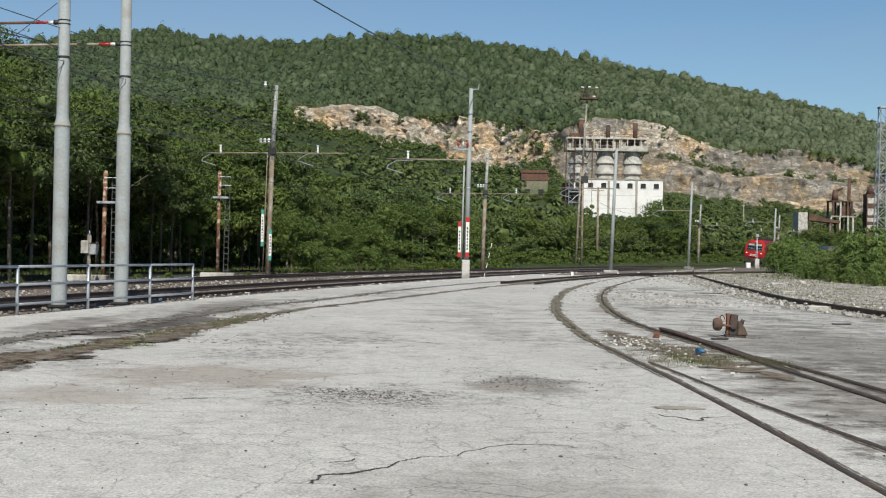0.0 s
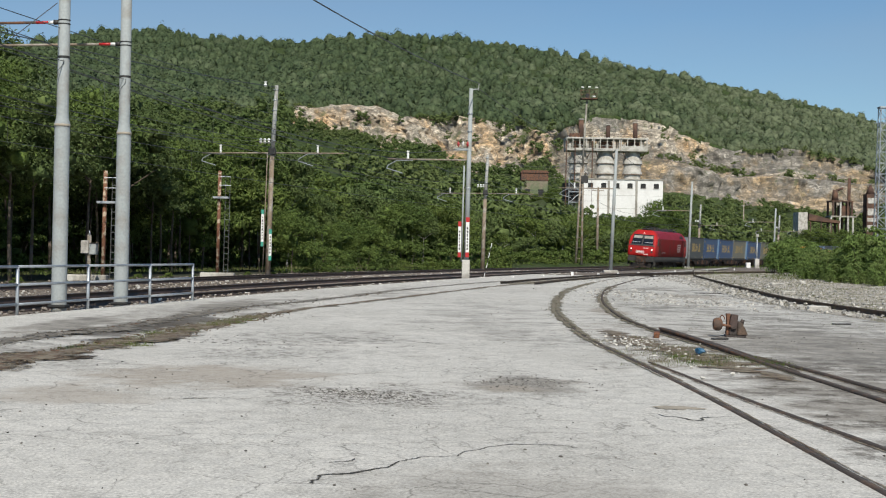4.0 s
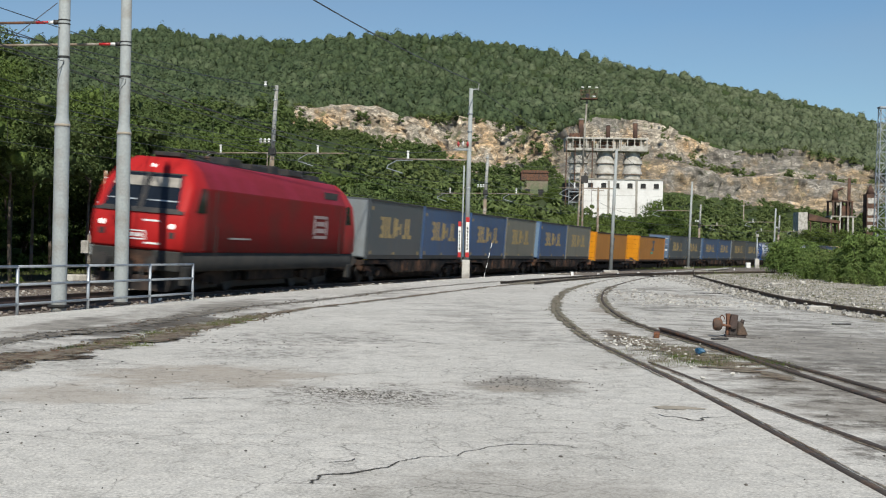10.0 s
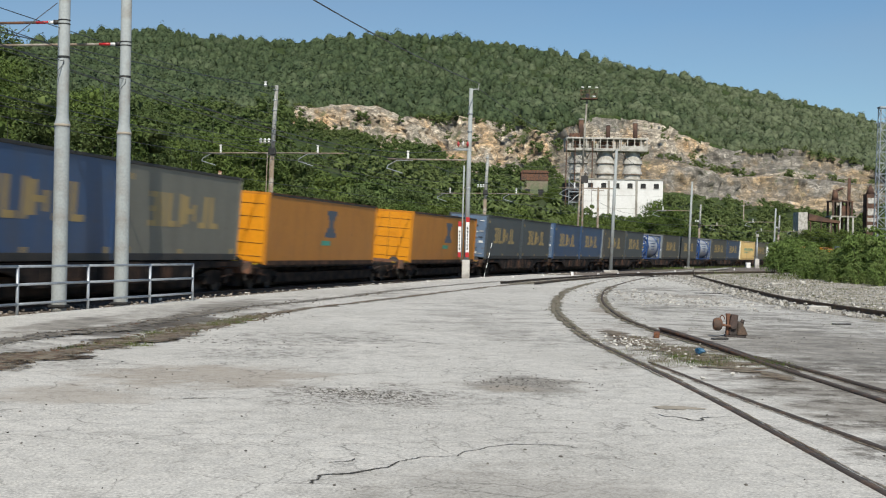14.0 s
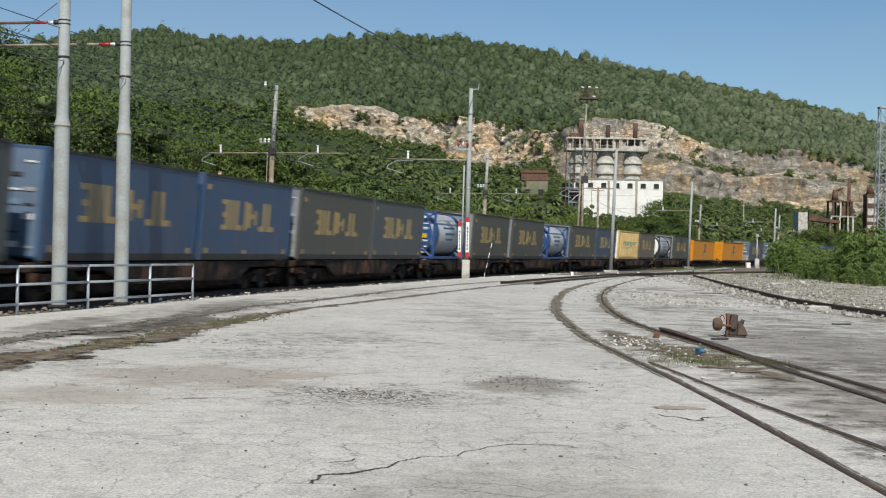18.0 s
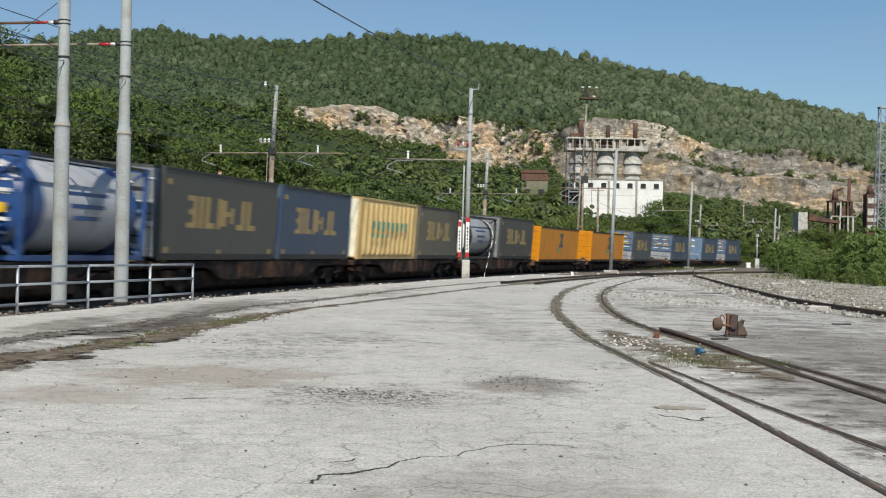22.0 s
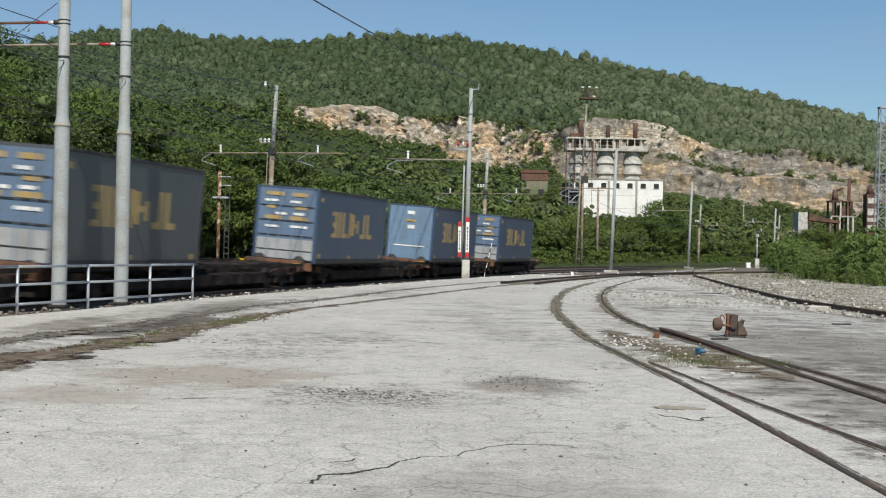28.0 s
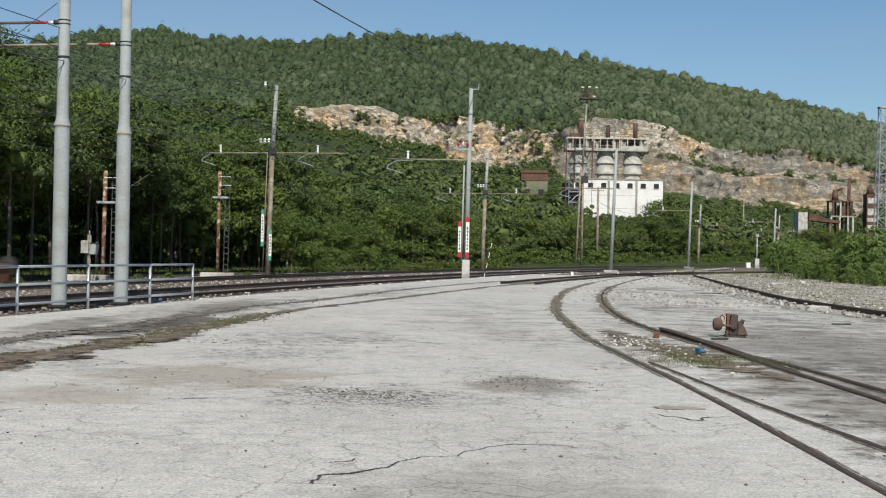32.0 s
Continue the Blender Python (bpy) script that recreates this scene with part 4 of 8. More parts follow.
thickets = [frond_bush(3.9, 1.75, 26, M["leaf_bright"]), frond_bush(3.4, 1.6, 22, M["leaf_shoot"])]


def plant(kind, s, lat, size=1.0, z=-0.45, used=set()):
    x, y, _ = on_line(s, lat)
    return planted(kind, Matrix.Translation((x, y, z)) @ Matrix.Rotation(rng.uniform(0, 6.28), 4, "Z") @ Matrix.Scale(size, 4), used)


def planted(kind, m, used=set()):
    ob = kind if kind.name not in used else copy_thing(kind, Matrix())
    used.add(kind.name)
    ob.matrix_basis = m
    return ob


# a tall dense stand at the near end, then thinner and lower growth
for row, (lat, s0, s1) in enumerate(((-15.0, 14, 56), (-18.6, 20, 52), (-23.0, 16, 46), (-28.0, 12, 40))):
    for s in np.arange(s0, s1, 3.9 + 0.5 * row):
        low = 0.72 if s < 22 else (0.86 if s < 30 else 1.0)
        plant(near_tall[rng.integers(2)] if s > 36 and row < 2 else tall[2 if row == 0 and 14 < s < 28 else rng.integers(3)], s + rng.uniform(-1.0, 1.0), lat - (2.2 if row == 0 and s < 27 else 0) + rng.uniform(-1.0, 1.0), rng.uniform(0.88, 1.12) * (1 + 0.05 * row) * low)
far_small = [tree(h, b, r, 2600, 0.13, M[l], M[k], 22) for h, b, r, l, k in ((6.5, 0.2, 2.4, "leaf_b", "bark_pale"), (5.6, 0.0, 2.3, "leaf_c", "bark"))]
far_bush = [bush(2.4, 1.9, 1000, 0.13, M["leaf_a"]), bush(1.8, 1.6, 800, 0.12, M["leaf_b"])]
for row, lat in enumerate((-14.6, -18.0, -22.5, -29.0)):
    for s in np.arange(-150, (13, 16, 20, 22)[row], 4.8 + 0.9 * row):
        k = 0.62 if (row == 0 and (-14 < s < 8 or -60 < s < -44)) else 1.0
        plant(small[rng.integers(3)] if s > -30 else far_small[rng.integers(2)], s + rng.uniform(-1.6, 1.6), lat + rng.uniform(-1.5, 1.5), k * rng.uniform(0.75, 1.2) * (1 + 0.13 * row))
for row, lat in enumerate((-20.0, -25.0, -31.0)):
    for s in np.arange(-6 - 8 * row, 26, 5.5):
        plant(tall[rng.integers(3)], s + rng.uniform(-1.5, 1.5), lat + rng.uniform(-1.5, 1.5), rng.uniform(0.8, 1.0))
for s in np.arange(-250, -22, 2.7):
    plant(far_bush[rng.integers(2)], s + rng.uniform(-1, 1), -12.3 + rng.uniform(-0.6, 0.4), rng.uniform(0.7, 1.25))
for row, lat in enumerate((-15.0, -19.5)):
    for s in np.arange(-280, -150, 6.0):
        plant(far_small[rng.integers(2)], s + rng.uniform(-2, 2), lat + rng.uniform(-1.5, 1.5), rng.uniform(0.7, 1.15))
for s in np.arange(-150, 13, 3.4):
    plant(bushes[rng.integers(2)] if s > -30 else far_bush[rng.integers(2)], s + rng.uniform(-1, 1), -13.4 + rng.uniform(-0.6, 0.5), rng.uniform(0.55, 1.0))
for row, lat in enumerate((-36.0, -43.0, -52.0)):
    for s in np.arange(-5, 34, 6.0):
        plant(far_small[rng.integers(2)], s + rng.uniform(-2, 2), lat + rng.uniform(-2, 2), rng.uniform(1.1, 1.5))
for lat in (-25.0, -33.0, -39.0):
    for s in np.arange(-45, 60, 4.2):
        plant(far_bush[0], s + rng.uniform(-1.2, 1.2), lat + rng.uniform(-1.5, 1.5), rng.uniform(1.1, 1.6))
for x, y, k in ((35.8, 216, 1.05), (33.2, 207, 0.85), (38.3, 222, 0.95), (30.6, 222, 0.8), (41.5, 226, 0.75), (23.5, 205, 0.7), (19.5, 196, 0.75)):
    planted(tall[0], Matrix.Translation((x, y, -0.6)) @ Matrix.Rotation(x, 4, "Z") @ Matrix.Scale(k, 4))
for x, y, k in ((80, 305, 0.95), (84.5, 304, 0.93), (88.5, 302, 0.98), (92.5, 304, 0.95), (98, 310, 0.92), (76, 300, 0.95), (103, 312, 0.85), (108, 314, 0.85)):
    planted(tall[1], Matrix.Translation((x, y, -0.6)) @ Matrix.Rotation(x, 4, "Z") @ Matrix.Scale(k, 4))
for s in np.arange(15, 48, 3.6):
    plant(far_bush[0], s, -31 + rng.uniform(-2, 2), rng.uniform(1.3, 1.7))
    plant(bushes[1], s, -12.5 + rng.uniform(-0.3, 0.2), rng.uniform(0.18, 0.36))
for x, y, k in ((33.6, 132, 0.88), (30.4, 118, 0.90), (27.8, 104, 0.85), (26.5, 96, 0.71), (25.5, 90, 0.62), (25.3, 86, 0.65), (25.0, 82, 0.76), (24.7, 79, 0.93), (25.1, 78, 0.87), (24.7, 75, 0.69), (23.9, 72, 0.50), (24.0, 88, 0.41), (23.0, 79, 0.38), (23.0, 75, 0.41), (23.0, 71, 0.41), (28.9, 103, 0.75), (28.5, 90, 0.90), (28.7, 96, 0.74)):
    planted(thickets[int(x * 10 + y) % 2], Matrix.Translation((x + 0.9, y, -0.1)) @ Matrix.Rotation(x, 4, "Z") @ Matrix.Scale(k, 4))

# ---- masts and posts ----
def tubular_mast(name, label, x, y, z0, joint, top, r0, r1, arm_z, arm_len, arm_mat):
    root = thing(name, label, "mast", "overhead line masts", pose(x, y, z0))
    bm = bmesh.new()
    lathe(bm, [(r0, -0.1), (r0, 0.0), (r0 * 0.985, joint - 0.16 - z0), (r0 * 0.98, joint - 0.10 - z0), (r0 * 1.03, joint - 0.08 - z0), (r0 * 1.03, joint - 0.02 - z0), (r1 + 0.012, joint + 0.08 - z0), (r1, joint + 0.2 - z0), (r1 * 0.998, joint + 0.26 - z0), (r1 * 0.85, top - z0)], 18)
    part("pole", bm, M["steel_grey"], root)
    bm = bmesh.new()
    lathe(bm, [(r0 * 1.036, joint - 0.085 - z0), (r0 * 1.036, joint - 0.02 - z0)], 18)
    part("weld_band", bm, M["sand"], root, "faintly rusty weld band")
    part_box("base_collar", (-r0 - 0.03, r0 + 0.03, -r0 - 0.03, r0 + 0.03, 0.0, 0.08), M["dark"], root, bevel=0.02)
    return root


yard_masts = []
for x, y, arm, joint in ((-9.09, 30.9, 6.66, 4.28), (-8.13, 32.96, 6.49, 4.29)):
    root = tubular_mast("catenary_mast", "pale grey tubular steel mast carrying a catenary arm", x, y, -0.1, joint, 12.6, 0.18, 0.142, arm, 4.2, None)
    d = Vector((-0.98, 0.19, 0))
    a = arm + 0.12
    for z in (a - 0.045, a + 0.045, a - 0.85, a - 0.82):
        bm = bmesh.new()
        lathe(bm, [(0.146, z - 0.012), (0.146, z + 0.012)], 18)
        part("clamp_band", bm, M["black"], root)
    part_tube("insulator", d * 0.14 + Vector((0, 0, a)), d * 0.26 + Vector((0, 0, a)), 0.06, M["black"], root)
    part_tube("insulator", d * 0.26 + Vector((0, 0, a)), d * 0.40 + Vector((0, 0, a)), 0.042, M["white_paint"], root)
    part_tube("arm_sleeve", d * 0.40 + Vector((0, 0, a)), d * 0.72 + Vector((0, 0, a)), 0.036, M["red_paint"], root, "red painted sleeve")
    part_tube("arm", d * 0.72 + Vector((0, 0, a)), d * 4.4 + Vector((0, 0, a)), 0.034, M["wood_grey"] if y > 32 else M["rust"], root)
    part_tube("strut", (0, 0, 11.4), (-0.5, 0, 12.3), 0.05, M["galvanised"], root)
    bm = bmesh.new()
    prev = Vector((0.05, -0.15, a - 0.9))
    for k in range(1, 13):
        t = k / 12
        q = Vector((0.05 - 0.16 * t + 0.03 * math.sin(7 * t), -0.153, a - 0.9 - 0.42 * t))
        tube(bm, prev, q, 0.006, n=5)
        prev = q
    part("earth_cable", bm, M["wire"], root)
    yard_masts.append(root)

# ---- railing ----
rail_fence = thing("railing", "galvanised grey three-bar pipe railing at the yard edge", "railing")
RAILING = [(-9.6, 19.5), (-9.05, 22.7), (-8.42, 25.81), (-7.78, 28.61), (-7.05, 31.4), (-6.50, 33.9)]
for i, (x, y) in enumerate(RAILING):
    part_tube("post", (x, y, -0.3), (x, y, 0.96), 0.033, M["galvanised"], rail_fence)
    if i:
        a, b = Vector((*RAILING[i - 1], 0)), Vector((x, y, 0))
        for z in (0.95, 0.59, 0.20):
            part_tube("bar", a + Vector((0, 0, z)), b + Vector((0, 0, z)), 0.028, M["galvanised"], rail_fence)
# ---- the train ----
def paint(name, color, dirt=(0.1, 0.09, 0.075)):
    m = material(name, color, spec=0.4, rough=0.42, vary=0.07, size=1.6, second=tuple(c * 0.72 + d * 0.28 for c, d in zip(color, dirt)), spread=(0.46, 0.68))
    nt, lk = m.node_tree, m.node_tree.links
    p, co = nt.nodes["Principled BSDF"], nt.nodes["Texture Coordinate"]
    # rain streaks down the walls, rust freckles
    for scale, squeeze, lo, hi, amount, tone in ((2.2, (1, 1, 0.08), 0.52, 0.72, 0.5, tuple(c * 0.55 + d * 0.3 for c, d in zip(color, dirt))), (1.4, (1, 1, 0.3), 0.56, 0.8, 0.35, tuple(c * 0.8 + 0.06 for c in color)), (5.0, (1, 1, 0.6), 0.68, 0.74, 0.5, (0.1, 0.055, 0.035))):
        mp, nz, mr, mx = (nt.nodes.new(k) for k in ("ShaderNodeMapping", "ShaderNodeTexNoise", "ShaderNodeMapRange", "ShaderNodeMixRGB"))
        mp.inputs["Scale"].default_value = squeeze
        nz.inputs["Scale"].default_value, nz.inputs["Detail"].default_value = scale, 6.0
        mr.inputs["From Min"].default_value, mr.inputs["From Max"].default_value, mr.inputs["To Max"].default_value = lo, hi, amount
        mx.inputs["Color2"].default_value = (*tone, 1)
        lk.new(co.outputs["Object"], mp.inputs["Vector"]), lk.new(mp.outputs[0], nz.inputs["Vector"])
        lk.new(nz.outputs["Fac"], mr.inputs["Value"]), lk.new(mr.outputs["Result"], mx.inputs["Fac"])
        lk.new(p.inputs["Base Color"].links[0].from_socket, mx.inputs["Color1"]), lk.new(mx.outputs[0], p.inputs["Base Color"])
    return m


PAINT = {
    "grey": paint("container_grey", (0.066, 0.066, 0.06)),
    "beige": paint("container_beige_grey", (0.165, 0.16, 0.132)),
    "brown_grey": paint("container_brown_grey", (0.12, 0.108, 0.082)),
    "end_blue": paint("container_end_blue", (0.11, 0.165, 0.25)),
    "blue": paint("container_blue", (0.034, 0.078, 0.18)),
    "orange_dull": paint("container_orange_dull", (0.42, 0.165, 0.014), (0.25, 0.08, 0.0)),
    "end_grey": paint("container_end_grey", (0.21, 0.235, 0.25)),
    "slate": paint("container_slate", (0.056, 0.068, 0.078)),
    "deep_blue": paint("container_deep_blue", (0.031, 0.07, 0.15)),
    "navy": paint("container_navy", (0.038, 0.066, 0.118)),
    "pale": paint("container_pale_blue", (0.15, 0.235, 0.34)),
    "orange": paint("container_orange", (0.62, 0.24, 0.008), (0.34, 0.1, 0.0)),
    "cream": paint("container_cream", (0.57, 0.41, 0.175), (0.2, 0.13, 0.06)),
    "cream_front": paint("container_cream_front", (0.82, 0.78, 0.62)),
    "gold": paint("lettering_gold", (0.4, 0.28, 0.1)),
    "white": paint("lettering_white", (0.75, 0.75, 0.73)),
    "teal": paint("lettering_teal", (0.03, 0.3, 0.22)),
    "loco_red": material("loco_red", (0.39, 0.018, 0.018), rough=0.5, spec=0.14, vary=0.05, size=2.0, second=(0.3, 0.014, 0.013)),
    # side walls: a darker, duller red than the cabs
    "loco_side": material("loco_red_side", (0.175, 0.012, 0.012), spec=0.1, rough=0.7, vary=0.08, size=2.0, second=(0.13, 0.02, 0.017), spread=(0.42, 0.62)),
    "emblem": paint("emblem_faded", (0.38, 0.3, 0.3)),
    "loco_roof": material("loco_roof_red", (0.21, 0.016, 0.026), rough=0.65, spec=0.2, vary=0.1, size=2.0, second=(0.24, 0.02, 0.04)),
    "loco_grey": material("loco_grey", (0.026, 0.027, 0.025), rough=0.85, vary=0.15, size=0.8, second=(0.04, 0.037, 0.033)),
    "wagon": material("wagon_brown", (0.042, 0.028, 0.022), rough=0.85, spec=0.2, vary=0.35, size=0.8, second=(0.11, 0.058, 0.037), spread=(0.46, 0.6), bump=0.2),
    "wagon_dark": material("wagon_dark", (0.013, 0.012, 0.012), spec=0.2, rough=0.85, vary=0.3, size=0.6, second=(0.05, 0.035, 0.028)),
    "tank_white": paint("tank_white", (0.44, 0.45, 0.47)),
    "tank_grey": paint("tank_grey", (0.34, 0.35, 0.355)),
    "frame_blue": paint("frame_blue", (0.022, 0.07, 0.22)),
    "yellow": paint("label_yellow", (0.7, 0.45, 0.02)),
}
lamp_mat = bpy.data.materials.new("headlight")
lamp_mat.use_nodes = True
lamp_mat.node_tree.nodes["Principled BSDF"].inputs["Emission Color"].default_value = (1, 0.97, 0.88, 1)
lamp_mat.node_tree.nodes["Principled BSDF"].inputs["Emission Strength"].default_value = 0.8


def bogie(root, x, axles, r, frame_mat, gap=0.9):
    """Side frames, wheels and springs of one bogie, round x."""
    bm = bmesh.new()
    for y in (-1.0, 1.0):
        pts = [(x - gap - 0.45, 0.62), (x - gap - 0.3, 0.42), (x - 0.45, 0.36), (x - 0.3, 0.28), (x + 0.3, 0.28), (x + 0.45, 0.36), (x + gap + 0.3, 0.42), (x + gap + 0.45, 0.62), (x + 0.4, 0.78), (x - 0.4, 0.78)]
        prism(bm, pts, y - 0.07, y + 0.07)
    box(bm, x - 0.2, x + 0.2, -1.0, 1.0, 0.45, 0.7)
    b = part("bogie_frame", bm, frame_mat, root)
    for ax in (x - gap, x + gap) if axles == 2 else (x - gap, x, x + gap):
        for y in (-0.76, 0.76):
            bm = bmesh.new()
            lathe(bm, [(r * 0.3, -0.07), (r * 0.85, -0.055), (r * 0.88, -0.065), (r, -0.06), (r, 0.05), (r * 1.03, 0.06), (r * 1.03, 0.075)], 18, "y")
            part("wheel", bm, M["black"], b, at=pose(ax, y, r, 0, 0, 180 if y > 0 else 0))
        for y in (-1.1, 1.1):
            bm = bmesh.new()
            box(bm, ax - 0.14, ax + 0.14, y - 0.1, y + 0.1, r - 0.13, r + 0.14)
            tube(bm, (ax, y - 0.12, r), (ax, y + 0.12, r), 0.09, n=8)
            part("axle_box", bm, frame_mat, b)


def buffers(root, x_end, sign, mat):
    for y in (-0.87, 0.87):
        bm = bmesh.new()
        lathe(bm, [(0.12, 0), (0.12, 0.25), (0.08, 0.26), (0.08, 0.42), (0.23, 0.44), (0.23, 0.48)], 12, "x")
        part("buffer", bm, mat, root, at=pose(x_end, y, 1.03, 0, 0, 0 if sign > 0 else 180))


def loft(bm, levels, n_corner=4, mat=None):
    """Rounded rectangles in plan (z, half length, half width, corner radius), skinned upwards."""
    rings = []
    for z, hl, hw, r in levels:
        ring = []
        for cx, cy, a0 in ((hl - r, hw - r, 0), (-hl + r, hw - r, 90), (-hl + r, -hw + r, 180), (hl - r, -hw + r, 270)):
            for k in range(n_corner + 1):
                a = radians(a0 + 90 * k / n_corner)
                ring.append(bm.verts.new((cx + math.cos(a) * r, cy + math.sin(a) * r, z)))
        rings.append(ring)
    n = len(rings[0])
    for li, (a, b) in enumerate(zip(rings, rings[1:])):
        for i in range(n):
            f = bm.faces.new((a[i], a[(i + 1) % n], b[(i + 1) % n], b[i]))
            f.smooth = True
            if mat:
                f.material_index = mat(f.calc_center_median(), li)
    bm.faces.new(rings[0][::-1])
    f = bm.faces.new(rings[-1])
    if mat:
        f.material_index = mat(f.calc_center_median(), len(rings) - 1)


LOCO = [(1.42, 9.28, 1.55, 0.14), (1.52, 9.36, 1.61, 0.16), (2.4, 9.33, 1.61, 0.16), (2.66, 9.24, 1.61, 0.18), (3.45, 8.84, 1.60, 0.2), (3.52, 8.8, 1.585, 0.2), (4.02, 8.52, 1.32, 0.24), (4.1, 8.46, 1.27, 0.26), (4.34, 8.22, 1.02, 0.3), (4.42, 8.1, 0.9, 0.3)]


def loco_x(z):
    return float(np.interp(z, [l[0] for l in LOCO], [l[1] for l in LOCO]))


def panel_on_nose(bm, y0b, y1b, y0t, y1t, z0, z1, out=0.012, thick=0.02, sign=1, mat=0, curve=0.05):
    """A pane or patch that follows the nose, between two heights."""
    cols = 6
    grid = []
    for z, y0, y1 in ((z0, y0b, y1b), (z0 * 0.5 + z1 * 0.5, (y0b + y0t) / 2, (y1b + y1t) / 2), (z1, y0t, y1t)):
        grid.append([(z, y0 + (y1 - y0) * k / cols) for k in range(cols + 1)])
    def pt(z, y, o):
        x = loco_x(z) + o - curve * max(abs(y) - 0.95, 0) ** 1.2
        return (sign * x, y * sign, z)
    front = [[bm.verts.new(pt(z, y, out + thick)) for z, y in row] for row in grid]
    back = [[bm.verts.new(pt(z, y, out - 0.05)) for z, y in row] for row in grid]
    for r in range(2):
        for c in range(cols):
            bm.faces.new((front[r][c], front[r][c + 1], front[r + 1][c + 1], front[r + 1][c])).material_index = mat
    ring_f = front[0] + [front[1][-1]] + front[2][::-1] + [front[1][0]]
    ring_b = back[0] + [back[1][-1]] + back[2][::-1] + [back[1][0]]
    for i in range(len(ring_f)):
        j = (i + 1) % len(ring_f)
        bm.faces.new((ring_f[i], ring_b[i], ring_b[j], ring_f[j])).material_index = mat


def locomotive():
    root = thing("locomotive", "bright red electric locomotive with dark grey skirt and lit headlights", "locomotive")
    bm = bmesh.new()
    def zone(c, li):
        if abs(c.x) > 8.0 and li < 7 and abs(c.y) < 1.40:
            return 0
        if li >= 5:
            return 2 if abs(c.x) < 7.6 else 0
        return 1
    # extra cuts along the body keep the cabs apart from the sides
    loft(bm, LOCO, 4, zone)
    bmesh.ops.bisect_plane(bm, geom=list(bm.verts) + list(bm.edges) + list(bm.faces), plane_co=(7.6, 0, 0), plane_no=(1, 0, 0))
    bmesh.ops.bisect_plane(bm, geom=list(bm.verts) + list(bm.edges) + list(bm.faces), plane_co=(-7.6, 0, 0), plane_no=(1, 0, 0))
    bmesh.ops.recalc_face_normals(bm, faces=bm.faces)
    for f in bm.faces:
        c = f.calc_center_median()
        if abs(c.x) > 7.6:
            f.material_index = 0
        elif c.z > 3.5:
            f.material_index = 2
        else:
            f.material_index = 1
    part("body", bm, [PAINT["loco_red"], PAINT["loco_side"], PAINT["loco_roof"]], root)
    bm = bmesh.new()
    loft(bm, [(0.8, 9.0, 1.50, 0.2), (0.88, 9.15, 1.54, 0.2), (1.42, 9.22, 1.56, 0.25)], 3)
    part("skirt", bm, PAINT["loco_grey"], root, "dark grey skirt")
    for sign in (1, -1):
        bm = bmesh.new()
        panel_on_nose(bm, -1.3, 1.3, -1.14, 1.14, 2.74, 3.86, 0.0, 0.02, sign)
        ws = part("windscreen", bm, M["glass"], root, "dark tinted split windscreen")
        bm = bmesh.new()
        panel_on_nose(bm, -1.2, -0.2, -1.2, -0.25, 2.98, 3.02, 0.024, 0.012, sign)
        panel_on_nose(bm, 0.2, 1.2, 0.25, 1.2, 2.98, 3.02, 0.024, 0.012, sign)
        part("wiper", bm, M["galvanised"], ws)
        bm = bmesh.new()
        panel_on_nose(bm, -0.07, 0.07, -0.07, 0.07, 2.72, 3.86, 0.03, 0.03, sign)
        part("centre_post", bm, M["black"], ws)
        bm = bmesh.new()
        panel_on_nose(bm, -1.12, -0.12, -1.08, -0.12, 3.45, 3.76, 0.022, 0.012, sign)
        panel_on_nose(bm, 0.12, 1.12, 0.12, 1.08, 3.45, 3.76, 0.022, 0.012, sign)
        part("sun_blind", bm, M["concrete_old"], ws, "pale pulled-down blind")
        bm = bmesh.new()
        panel_on_nose(bm, -1.52, 1.52, -1.5, 1.5, 2.6, 2.7, 0.01, 0.05, sign)
        panel_on_nose(bm, -1.36, 1.36, -1.34, 1.34, 2.7, 2.76, 0.01, 0.03, sign)
        panel_on_nose(bm, -1.26, 1.26, -1.24, 1.24, 3.86, 3.9, 0.0, 0.03, sign)
        part("handrail", bm, M["black"], root)
        for y in (-1.2, 1.2):
            bm = bmesh.new()
            lathe(bm, [(0.085, 0), (0.085, 0.05), (0.065, 0.06)], 14, "x")
            part("headlight", bm, [lamp_mat if sign > 0 else M["red_paint"]], root, "lit round headlight" if sign > 0 else "", at=pose(sign * (loco_x(2.2) - 0.0), y, 2.2, 0, 0, 0 if sign > 0 else 180))
            bm = bmesh.new()
            panel_on_nose(bm, y - 0.1, y + 0.1, y - 0.1, y + 0.1, 1.82, 2.02, 0.0, 0.02, sign)
            part("tail_light", bm, M["black"], root)
        bm = bmesh.new()
        lathe(bm, [(0.065, 0), (0.065, 0.05), (0.05, 0.06)], 14, "x")
        part("headlight", bm, [lamp_mat if sign > 0 else M["black"]], root, at=pose(sign * (loco_x(4.12) - 0.02), 0, 4.12, 0, 0, 0 if sign > 0 else 180))
        bm = bmesh.new()
        for y0, y1, za, zb in ((-0.62, 0.3, 1.72, 1.76), (-0.62, 0.3, 1.98, 2.02), (-0.62, -0.57, 1.76, 1.98), (0.25, 0.3, 1.76, 1.98), (-0.5, -0.32, 1.81, 1.93), (-0.26, -0.08, 1.81, 1.93), (-0.02, 0.18, 1.81, 1.93)):
            panel_on_nose(bm, y0, y1, y0, y1, za, zb, 0.0, 0.015, sign)
        part("emblem", bm, PAINT["white"], root, "pale outlined emblem blocks")
        bm = bmesh.new()
        panel_on_nose(bm, 0.2, 0.75, 0.2, 0.75, 2.32, 2.38, 0.0, 0.012, sign)
        panel_on_nose(bm, 0.3, 0.8, 0.3, 0.8, 1.6, 1.66, 0.0, 0.012, sign)
